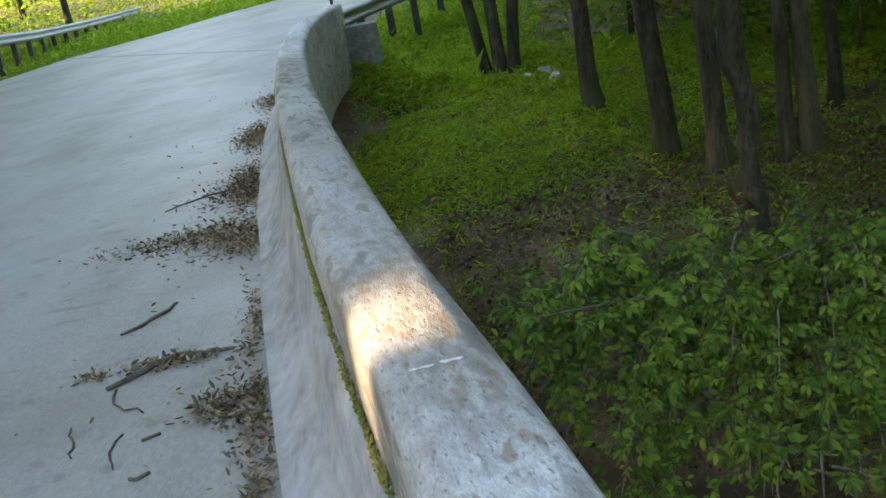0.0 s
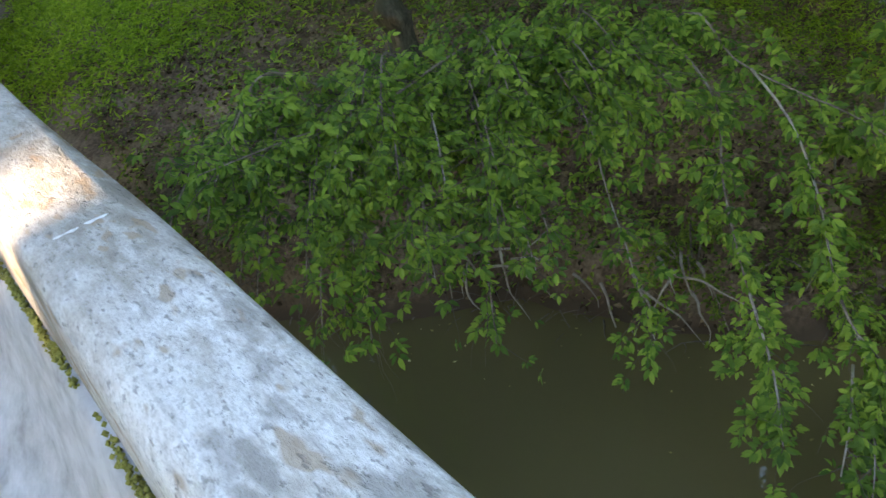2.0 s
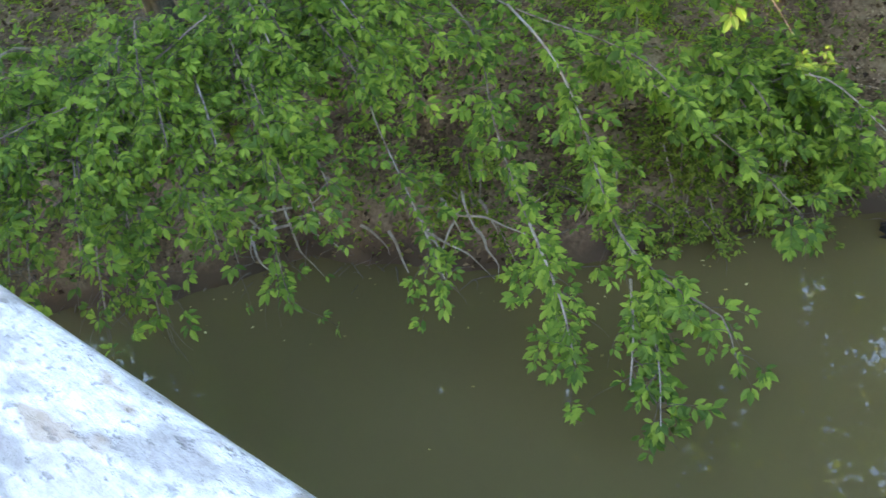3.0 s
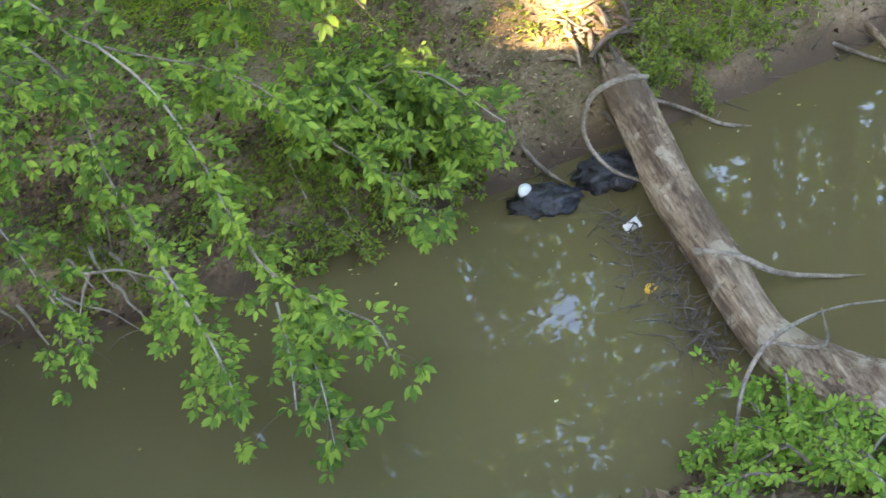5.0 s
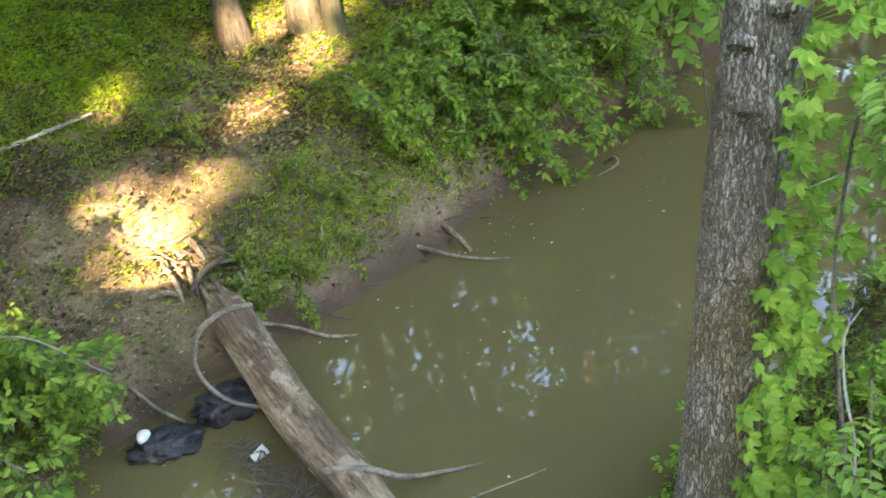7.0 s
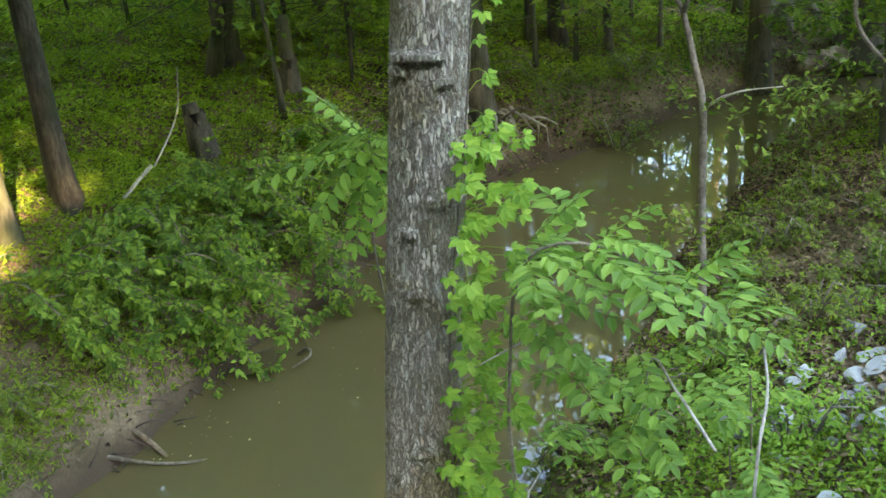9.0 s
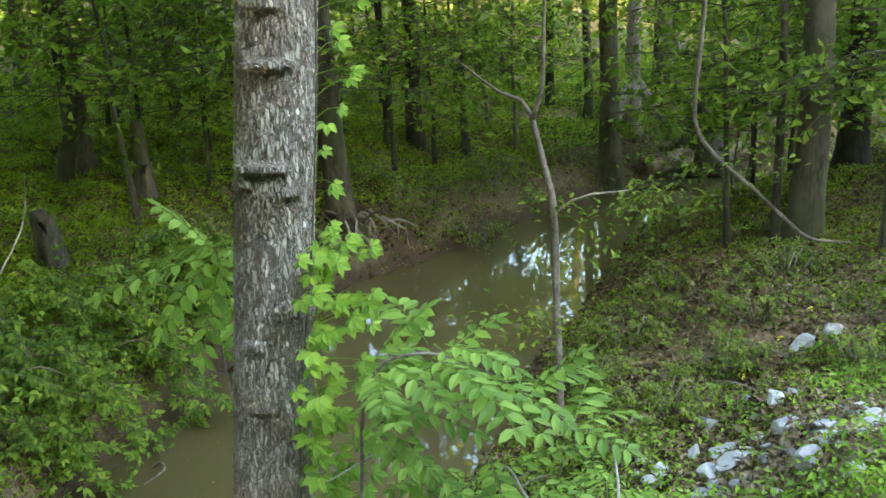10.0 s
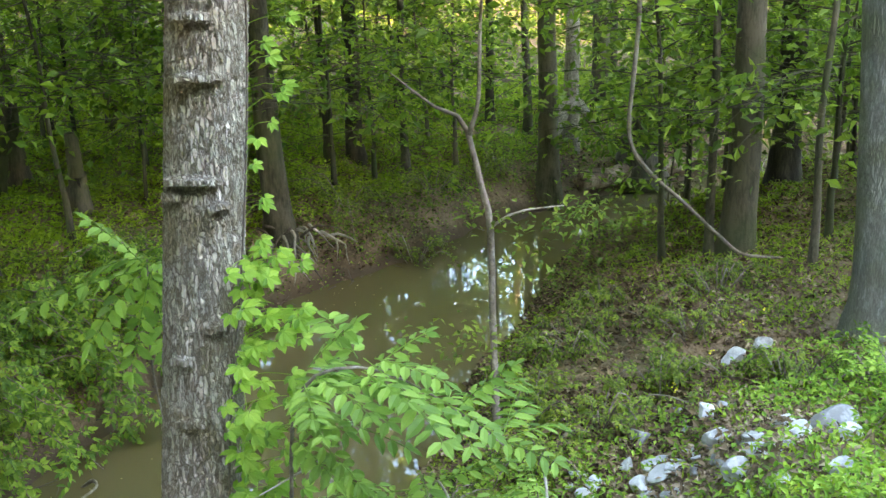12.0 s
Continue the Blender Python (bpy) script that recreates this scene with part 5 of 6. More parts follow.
def cup():
    root = empty("foam_cup", (5.33, 2.81, WATER), "white foam cup floating beside the log", "cup")
    bm = bmesh.new()
    r = bmesh.ops.create_cone(bm, cap_ends=False, segments=24, radius1=0.03, radius2=0.042, depth=0.11)
    bmesh.ops.solidify(bm, geom=bm.faces[:], thickness=0.003)
    me = bpy.data.meshes.new("wall")
    bm.to_mesh(me)
    bm.free()
    m = Matrix.Translation((5.33, 2.81, WATER + 0.04)) @ Euler((1.2, 0.2, 0.7)).to_matrix().to_4x4()
    put("wall", me, M_WHITE, root).matrix_basis = m
    bm = bmesh.new()
    bmesh.ops.create_circle(bm, cap_ends=True, segments=24, radius=0.03)
    bmesh.ops.translate(bm, vec=(0, 0, -0.05), verts=bm.verts)
    me = bpy.data.meshes.new("base")
    bm.to_mesh(me)
    bm.free()
    put("base", me, M_WHITE, root).matrix_basis = m


cup()


def floating_leaves():
    rng = np.random.RandomState(17)
    n = 300
    x = rng.uniform(1, 15, n)
    far = np.interp(x, FAR_SHORE[:, 0], FAR_SHORE[:, 1])
    y = far - rng.gamma(0.7, 0.9, n)
    ok = (signed(FAR_SHORE, x, y) < -0.05) & (-signed(NEAR_SHORE, x, y) < -0.05)
    p = np.stack([x, y, np.full(n, WATER + 0.004)], -1)[ok]
    k = len(p)
    ob = put("floating_leaves", leaves_mesh("floating_leaves", p, unit(rng.normal(0, 0.06, (k, 3)) + [0, 0, 1]), rng.normal(0, 1, (k, 3)), rng.uniform(0.010, 0.038, k), 0.6, 0.05, 0.02), M_FLOAT)
    tagged(ob, "yellow and pale leaves floating on the creek", "leaves", kind="stuff")


M_FLOAT = leaf_material("floating_leaf", (0.16, 0.12, 0.04), (0.36, 0.29, 0.09), (0.62, 0.54, 0.3), 0.1, 0.6)
floating_leaves()


# ---- overhanging shrubs ----
def shrub(name, label, stems, seed, leaf=0.1, per=26, twigs=5, twig_len=0.35, mat=None, group="shrubs of the banks", bark=None, extra=0, droop=0.5, oval=True):
    """Hand-set stems with side twigs; leaves stand in loose pairs along them. stems: rows of x, y, z."""
    rng = np.random.RandomState(seed)
    root = empty(name, stems[0][0], label, "shrub", group)
    pts, ways = [], []
    lines = []
    for st in stems:
        n = len(st)
        rows = [(*q, 0.009 * (1 - 0.75 * i / n)) for i, q in enumerate(st)]
        put("stem", tubes_mesh("stem", [rows], 5, 0.05, 0, 0, 0.12), bark or (M_TWIG if rng.uniform() < 0.14 else M_STICK), root)
        c = catmull(st, 0.05)
        d = unit(np.gradient(c, axis=0))
        pts.append(c[len(c) // 8:])
        ways.append(d[len(c) // 8:])
        for _ in range(int(twigs * len(c) * 0.05 / 0.35)):
            i = rng.randint(len(c) // 6, len(c))
            way = d[i] * 0.7 + rng.normal(0, 0.65, 3) + np.array([0, 0, 0.05])
            row = limb(rng, c[i], way, twig_len * rng.uniform(0.5, 1.2), 0.0028, 0.14, 0.3, 4)
            lines.append(row)
            q = catmull([r[:3] for r in row], 0.035)
            pts.append(q[1:])
            ways.append(unit(np.gradient(q, axis=0))[1:])
    if lines:
        stuff(put("twig_work", tubes_mesh("twigs", lines, 4, 0, 0, 0, 0.08), bark or M_DARKTWIG, root))
    p, w = np.vstack(pts), np.vstack(ways)
    fan = np.array([-1.25, -0.62, 0.0, 0.62, 1.25])
    k = rng.randint(0, len(p), (per * len(stems) * 8 + extra) // 4)
    side = unit(np.cross(w[k], rng.normal(0, 0.5, (len(k), 3)) + [0, 0, 1.0])) * rng.choice([-1, 1], len(k))[:, None]
    ah = unit(side * rng.uniform(0.3, 1.0, (len(k), 1)) + w[k] * 0.8 + rng.normal(0, 0.25, (len(k), 3)) + [0, 0, -droop])
    nrm = unit(rng.normal(0, 0.33, (len(k), 3)) + [-0.35, -0.4, 1.0])
    ah = unit(ah - nrm * (ah * nrm).sum(1, keepdims=True))
    cross = np.cross(ah, nrm)
    size = leaf * rng.uniform(0.65, 1.2, len(k))
    at, turned, face, long = [], [], [], []
    for a in fan:                                            # three to five leaves spread from one point
        on = rng.uniform(0, 1, len(k)) < (0.62 if abs(a) > 1 else 0.9)
        th = a + rng.normal(0, 0.16, (len(k), 1))
        to = ah * np.cos(th) + cross * np.sin(th)
        at.append((p[k] + ah * size[:, None] * (0.25 - 0.22 * abs(a)))[on] + to[on] * 0.01)
        turned.append(to[on])
        face.append(unit(nrm + rng.normal(0, 0.2, (len(k), 3)))[on])
        long.append((size * (1.0 - 0.17 * abs(a)) * rng.uniform(0.85, 1.1, len(k)))[on])
    stuff(put("foliage", leaves_mesh("foliage", np.vstack(at), np.vstack(face), np.vstack(turned), np.concatenate(long), 0.46, 0.12, 0.2, oval), mat or M_LEAF_BUSH, root))
    return root


def overhang():
    rng = np.random.RandomState(51)
    drape = [
        [(3.2, 6.3, -1.6), (3.49, 5.57, -0.86), (3.58, 5.24, -1.11), (3.72, 4.9, -1.27), (3.85, 4.57, -1.38), (3.92, 4.25, -1.51), (3.88, 4.0, -1.63)],
        [(3.4, 5.6, -1.0), (3.38, 5.18, -1.29), (3.18, 4.89, -1.65), (3.01, 4.55, -1.98), (2.86, 4.19, -2.29), (2.6, 3.83, -2.58)],
        [(3.6, 5.1, -1.15), (3.57, 4.74, -1.36), (3.47, 4.42, -1.66), (3.27, 4.05, -2.05), (3.15, 3.71, -2.28), (2.9, 3.38, -2.55), (2.65, 3.14, -2.7)],
        [(3.27, 4.05, -2.05), (3.14, 3.75, -2.12), (3.16, 3.41, -2.27), (3.18, 3.16, -2.32), (3.07, 2.98, -2.4)],
        [(2.95, 4.4, -2.1), (2.78, 4.0, -2.35), (2.62, 3.75, -2.6)], [(3.1, 3.75, -2.3), (2.9, 3.55, -2.45), (2.7, 3.4, -2.6)],
    ]
    shrub("overhanging_shrub", "leafy green shrub with long shoots trailing over the water", drape, 52, 0.078, 66, 9, 0.28)
    mass_stems = [
        [(2.5, 6.6, -1.4), (2.24, 5.91, -0.89), (2.04, 5.6, -1.32), (1.79, 5.29, -1.67), (1.58, 4.9, -2.06)], [(2.9, 6.5, -1.5), (2.85, 5.8, -1.12), (2.7, 5.47, -1.59), (2.6, 5.11, -1.97), (2.47, 4.7, -2.36)],
        [(2.5, 6.6, -1.3), (2.25, 5.98, -0.72), (1.53, 5.74, -0.76), (0.87, 5.47, -0.65), (0.38, 5.14, -0.52)], [(2.2, 6.4, -1.2), (1.68, 5.86, -0.9), (1.17, 5.58, -1.29), (0.85, 5.21, -1.65)],
    ]
    for k in range(44):
        u, v = rng.uniform(-0.2, 1), rng.uniform(0, 1)
        if u > 0.68:
            v *= 0.3
        tip = np.array([0.55 + 2.6 * u, 5.5 - 0.35 * u - 0.5 * v, -0.55 - 0.45 * u - 1.05 * v + rng.normal(0, 0.08)])
        foot = np.array([2.2 + 0.8 * u, 6.6, -1.7])
        mid = foot * 0.35 + tip * 0.65 + [0, 0.25, 0.4 + 0.25 * v]
        mass_stems.append([tuple(foot), tuple(mid), tuple(tip * 0.7 + mid * 0.3 + [0, 0, 0.12]), tuple(tip)])
    shrub("overhanging_shrub", "dense leafy green shrub drooping from the far bank", mass_stems, 53, 0.07, 46, 9, 0.36, extra=5000)
    right = [[(4.3, 5.3, -2.2), (3.99, 4.84, -1.6), (4.12, 4.47, -1.81), (4.17, 4.09, -2.04), (4.19, 3.75, -2.22), (4.16, 3.46, -2.36)], [(4.6, 5.2, -2.0), (4.39, 4.65, -0.86), (4.37, 4.35, -1.06), (4.4, 4.15, -1.07), (4.42, 3.98, -1.1), (4.4, 3.84, -1.16)]]
    for k in range(12):
        u = rng.uniform(0, 1)
        tip = np.array([4.25 + 0.9 * u, 3.95 + 0.2 * rng.normal() + 0.1 * u, -1.9 - 0.75 * u + rng.normal(0, 0.15)])
        foot = np.array([4.5 + 0.5 * u, 5.0 - 0.2 * u, -2.5])
        right.append([tuple(foot), tuple(foot * 0.4 + tip * 0.6 + [0, 0, 0.4]), tuple(tip)])
    shrub("bank_shrub", "fresh green leafy shrub on the far bank", right, 54, 0.085, 36, 9, 0.3, extra=1200)


overhang()


def bank_greenery():
    rng = np.random.RandomState(71)
    # the leafy mound over the undercut bank past the log
    stems = []
    for k in range(60):
        x = rng.uniform(8.9, 12.6)
        foot = np.array([x, np.interp(x, FAR_SHORE[:, 0], FAR_SHORE[:, 1]) + rng.uniform(0.5, 2.0), 0.0])
        foot[2] = gz(foot[0], foot[1])
        tip = foot + [rng.normal(-0.35, 0.3), -rng.uniform(0.3, 1.1), rng.uniform(-0.8, 0.3)]
        stems.append([tuple(foot), tuple((foot + tip) / 2 + [0, 0, 0.3]), tuple(tip)])
    shrub("bank_shrub", "spreading green bramble hanging over the undercut bank", stems, 72, 0.082, 30, 6, 0.4, M_LEAF_BUSH, extra=4000)
    for k, (x, y, n, r) in enumerate(((6.62, 3.2, 7, 0.16), (6.9, 2.98, 6, 0.16), (7.6, 2.9, 9, 0.35), (5.2, 4.5, 10, 0.4), (4.75, 4.95, 8, 0.4), (8.1, 4.3, 6, 0.3), (3.95, 1.25, 12, 0.35), (3.55, 0.9, 12, 0.45), (5.1, -0.2, 8, 0.3), (3.7, 0.2, 9, 0.4), (4.35, -0.6, 9, 0.35), (4.9, -1.0, 9, 0.4), (6.6, -1.6, 7, 0.4), (14.0, -3.2, 8, 0.5), (8.7, -3.4, 6, 0.4), (9.8, -4.2, 7, 0.45), (7.2, -3.1, 9, 0.45), (6.9, -2.5, 8, 0.3), (7.6, -3.8, 8, 0.35), (8.3, -4.4, 7, 0.35), (6.9, -4.5, 7, 0.35), (5.4, -2.3, 9, 0.35), (5.9, -4.6, 9, 0.4), (8.2, -2.9, 8, 0.4), (9.2, -3.7, 8, 0.45), (9.0, -5.0, 8, 0.45), (5.0, -4.3, 9, 0.4), (8.3, 2.5, 5, 0.25), (5.6, 4.6, 5, 0.2), (6.3, 5.4, 5, 0.2), (4.5, 4.85, 8, 0.35), (4.95, 4.35, 8, 0.3), (4.15, 5.15, 8, 0.35), (3.5, 5.95, 7, 0.35), (5.35, 4.15, 6, 0.25), (12.6, 0.2, 9, 0.5), (13.4, -0.6, 9, 0.5), (14.6, -2.4, 9, 0.5), (15.4, -3.8, 9, 0.5), (16.2, -5.0, 8, 0.45), (16.4, -9.6, 9, 0.6), (17.1, -11.0, 9, 0.6), (17.6, -12.3, 9, 0.6))):
        stems = []
        for _ in range(n):
            a, q = rng.uniform(0, 6.3), rng.uniform(0.2, 1) * r
            foot = np.array([x + 0.3 * q * math.cos(a), y + 0.3 * q * math.sin(a), 0])
            foot[2] = max(gz(foot[0], foot[1]), WATER)
            tip = np.array([x + 1.6 * q * math.cos(a), y + 1.6 * q * math.sin(a), 0])
            tip[2] = max(gz(tip[0], tip[1]), WATER) + rng.uniform(0.06, 0.2)
            stems.append([tuple(foot), tuple((foot + tip) / 2 + [0, 0, 0.18]), tuple(tip)])
        near = y < 1.6 and x < 6
        shrub("bank_plant", "low bright green leafy plant on the creek bank", stems, 80 + k, 0.05, 20, 6, 0.2, M_LEAF_CREEPER if near else M_LEAF_COVER, "low bank plants", oval=near)


bank_greenery()


# ---- ground cover ----
def scatter(name, label, n, area, mask, size, mat, seed, lift=0.02, width=0.5, tilt=0.4, z_of=ground_height):
    rng = np.random.RandomState(seed)
    x, y = rng.uniform(area[0], area[1], n), rng.uniform(area[2], area[3], n)
    far, near = signed(FAR_SHORE, x, y), -signed(NEAR_SHORE, x, y)
    dry = np.maximum(far, near) > 0.08
    off = (x > along(ROAD_RIGHT, y) + 0.75) | (x < along(ROAD_LEFT, y) - 0.6)
    ok = dry & off & (rng.uniform(0, 1, n) < mask(x, y, far, near))
    x, y = x[ok], y[ok]
    k = len(x)
    p = np.stack([x, y, z_of(x, y) + lift * rng.uniform(0.1, 1.3, k)], -1)
    nrm = unit(rng.normal(0, tilt, (k, 3)) + [-0.1, 0, 1.0])
    ob = put(name, leaves_mesh(name, p, nrm, unit(rng.normal(0, 1, (k, 3)) + [0, 0, 0.15]), size * rng.uniform(0.5, 1.4, k), width, plain=True), mat)
    return tagged(ob, label, "plants", kind="stuff")


def patchy(x, y, k, seed, lo=-0.2, hi=0.4):
    return np.clip((wave(x, y, k, seed) + 0.5 * wave(x, y, k * 3.1, seed + 1) - lo) / (hi - lo), 0, 1)


def bare(x, y):
    """The trodden earth slope above the log."""
    return np.clip(1.3 - np.hypot((x - 6.55) / 1.6, (y - 4.35) / 1.3), 0, 1)


def under_trees(x, y):
    """The strip of earth and dry leaves about the leaning trees."""
    return np.clip(1.5 - 1.3 * np.hypot((x - 9.3) / 1.5, (y - 3.9) / 1.2), 0, 1)


def riprap(x, y):
    """The heap of stones beside the bridge."""
    return np.clip(1.5 - 1.5 * np.hypot((x - 5.6) / 1.5, (y + 3.3) / 1.1), 0, 1)


scatter("ground_cover", "low green leafy ground cover on the far bank", 300000, (0, 19, -8, 13), lambda x, y, f, n: np.where(f > 0, np.where((x > 6) & (x < 9.3), 0.55, 1.0) * (1 - 0.6 * under_trees(x, y)) * (0.3 + 0.7 * patchy(x, y, 1.6, 21, -0.5, 0.2)) * (1 - 0.93 * np.clip(bare(x, y) * 1.6, 0, 1)) * np.clip(0.6 + f, 0, 1), 0), 0.052, M_LEAF_COVER, 91, 0.07)
scatter("ground_cover", "low green leafy ground cover on the near bank", 230000, (2.5, 14, -9, 1.5), lambda x, y, f, n: np.where(n > 0, (0.12 + 0.6 * patchy(x, y, 1.3, 23, -0.2, 0.5)) * np.clip(0.55 + n, 0, 1) * np.where((x > 6.4) & (y < -1.6), 0.6, 1.0) * (1 - 0.6 * riprap(x, y)), 0), 0.044, M_LEAF_COVER, 92, 0.06)
scatter("bank_grass", "short fresh grass on the near bank", 70000, (4, 13, -9, -0.5), lambda x, y, f, n: np.where(n > 0.3, patchy(x, y, 1.7, 41, -0.5, 0.4) * (1 - 0.5 * riprap(x, y)), 0), 0.06, M_GRASS, 89, 0.04, 0.22, 0.8)
scatter("bank_grass", "short fresh grass on the far bank", 130000, (5.5, 13, 0, 9), lambda x, y, f, n: np.where(f > 0.15, (0.25 + 0.75 * patchy(x, y, 1.9, 39, -0.5, 0.2)) * (1 - 0.8 * under_trees(x, y)) * (1 - 0.95 * np.clip(bare(x, y) * 1.6, 0, 1)), 0), 0.06, M_GRASS, 90, 0.04, 0.22, 0.8)
scatter("near_weeds", "fresh green weeds between the stones", 42000, (2.2, 7.5, -6.5, 1.2), lambda x, y, f, n: np.where(n > 0, patchy(x, y, 2.0, 27, -0.3, 0.3) * (1 - 0.8 * riprap(x, y)), 0), 0.048, M_LEAF_CREEPER, 93, 0.12)
scatter("wood_grass", "bright green herb layer of the wood floor", 260000, (-2, 9, 10, 30), lambda x, y, f, n: np.where(f > 0.5, np.clip(np.maximum(patchy(x, y, 0.7, 25, -1.2, -0.4), 0.9 * (y > 13.3)) * np.clip((f - 0.5) / 1.6, 0, 1) * np.clip((21 - y) / 3, 0, 1) * np.clip(0.25 + (y - 11.3 - 0.25 * x) / 2.2, 0.12, 1), 0, 1), 0), 0.085, M_GRASS, 94, 0.07, 0.3, 0.6)
scatter("wood_grass", "short green herb layer on the wood floor", 240000, (8.5, 20, -9, 11), lambda x, y, f, n: np.where(f > 0.8, patchy(x, y, 0.6, 29, -1.6, -0.6) * (1 - 0.85 * under_trees(x, y)), 0), 0.07, M_GRASS, 100, 0.045, 0.44, 0.4)
scatter("wood_grass", "green herb layer deeper in the wood", 150000, (12, 38, -36, 22), lambda x, y, f, n: np.where((f > 0.8) & (np.maximum(x - 18, np.abs(y - 1) - 9) > 0), patchy(x, y, 0.6, 29, -1.6, -0.6), np.where((n > 1.0) & (x > 12.5), 0.9 * patchy(x, y, 0.6, 29, -0.9, 0.0), 0)), 0.13, M_GRASS, 95, 0.07, 0.34, 0.5)
scatter("verge_grass", "green grass verge beside the road", 130000, (-17, 8, 17, 60), lambda x, y, f, n: np.clip(1.0 - np.maximum(x - along(ROAD_RIGHT, y) - 3.0, along(ROAD_LEFT, y) - 5.5 - x) / 1.5, 0, 1), 0.17, M_GRASS, 96, 0.1, 0.2, 0.8)
scatter("verge_grass", "fresh bright grass on the road bank", 46000, (-0.8, 4.5, 17, 28), lambda x, y, f, n: np.clip(1.0 - (x - along(ROAD_RIGHT, y) - 3.0) / 1.5, 0, 1), 0.13, M_GRASS, 104, 0.1, 0.22, 0.8)
scatter("far_grass", "rough green grass beyond the road", 60000, (-45, 30, 18, 95), lambda x, y, f, n: np.where(f > 3, 0.8, 0), 0.35, M_GRASS, 98, 0.15, 0.22, 0.8)
scatter("leaf_litter", "dry brown fallen leaves on the banks", 170000, (0, 19, -9, 13), lambda x, y, f, n: np.clip(0.35 + 0.65 * patchy(x, y, 1.1, 33) + 1.0 * (x < 4.4), 0, 1) * np.where(bare(x, y) > 0.3, 0.5, 1), 0.06, M_DRYLEAF, 97, 0.02, 0.6, 0.5)
scatter("leaf_litter", "brown fallen leaves on the near wood floor", 60000, (6, 13, -9, -1.2), lambda x, y, f, n: np.where(n > 0.1, 0.3 + 0.7 * patchy(x, y, 1.2, 51, -0.3, 0.3), 0), 0.06, M_DRYLEAF, 105, 0.03, 0.6, 0.5)
scatter("leaf_litter", "dry grass and brown leaves between the stones", 30000, (4, 10, -6.5, -1.2), lambda x, y, f, n: np.where(n > 0.2, 0.25 + 0.75 * riprap(x, y), 0), 0.055, M_DECKLEAF, 101, 0.05, 0.45, 0.6)
scatter("leaf_litter", "tan fallen leaves about the leaning trees", 26000, (7.5, 11.5, 2.2, 6), lambda x, y, f, n: np.where(f > 0.2, under_trees(x, y), 0), 0.055, M_DECKLEAF, 103, 0.02, 0.6, 0.4)
scatter("shore_fringe", "low green plants fringing the far waterline", 90000, (2, 16, -5, 8), lambda x, y, f, n: np.where((f > 0.12) & (f < 1.1), patchy(x, y, 1.4, 47, -0.5, 0.3) * (1 - 0.8 * np.clip(bare(x, y) * 1.4, 0, 1)), 0), 0.055, M_LEAF_COVER, 102, 0.1)
scatter("leaf_litter", "small pale dry leaves on the earth slope", 15000, (4.4, 8.8, 2.8, 6.6), lambda x, y, f, n: np.where(f > 0.1, np.clip(bare(x, y) * 2, 0, 1) * (0.3 + 0.7 * patchy(x, y, 2.2, 53, -0.3, 0.4)), 0), 0.032, M_DECKLEAF, 106, 0.012, 0.5, 0.4)
scatter("bank_sprouts", "tiny green sprouts on the bare earth slope", 22000, (4.2, 9.2, 2.2, 7), lambda x, y, f, n: np.where(f > 0, patchy(x, y, 3.4, 37, -0.1, 0.6) * np.clip(bare(x, y) * 2, 0, 1), 0), 0.045, M_LEAF_COVER, 99, 0.06)


def litter_twigs():
    """Short dead twigs strewn over the earth slope and the wood floor."""
    rng = np.random.RandomState(23)
    lines = []
    while len(lines) < 420:
        x, y = (rng.uniform(4.5, 9.5), rng.uniform(2.5, 7)) if len(lines) < 260 else (rng.uniform(4.5, 9.5), rng.uniform(-5.5, -1.5))
        one = np.array([x]), np.array([y])
        if max(signed(FAR_SHORE, *one)[0], -signed(NEAR_SHORE, *one)[0]) < 0.1:
            continue
        a = rng.uniform(0, 6.3)
        lines.append(limb(rng, (x, y, gz(x, y) + 0.015), (math.cos(a), math.sin(a), 0.02), rng.uniform(0.06, 0.35), rng.uniform(0.002, 0.006), 0.0, 0.5, 4))
    ob = put("strewn_twigs", tubes_mesh("strewn_twigs", lines, 4, 0, 0, 0, 0.1), M_STICK)
    tagged(ob, "short dead twigs strewn over the bank", "twigs", kind="stuff")


litter_twigs()


def blossoms():
    rng = np.random.RandomState(29)
    p = np.array([(8.0, -4.7), (7.25, -3.75), (6.9, -3.15), (8.1, -5.0), (7.4, -3.8), (7.7, -4.3)])
    p = np.vstack([p + rng.normal(0, 0.02, p.shape) for _ in range(5)])
    k = len(p)
    v = np.column_stack([p, ground_height(p[:, 0], p[:, 1]) + 0.16])
    ob = put("yellow_blossoms", leaves_mesh("yellow_blossoms", v, unit(rng.normal(0, 0.3, (k, 3)) + [-0.4, 0, 1]), rng.normal(0, 1, (k, 3)), np.full(k, 0.022), 0.8), M_YELLOW)
    tagged(ob, "small yellow blossoms among the bank weeds", "flowers", kind="stuff")


M_YELLOW = leaf_material("yellow_petals", (0.55, 0.45, 0.03), (0.7, 0.6, 0.04), (0.8, 0.7, 0.08), 0.3)
blossoms()


# ---- stones ----
M_STONE = material("pale_riprap_stone", [(0.3, (0.22, 0.22, 0.215)), (0.5, (0.40, 0.405, 0.405)), (0.72, (0.53, 0.54, 0.54))], 5, 30, 0.85, 0.6, object_random=0.3)


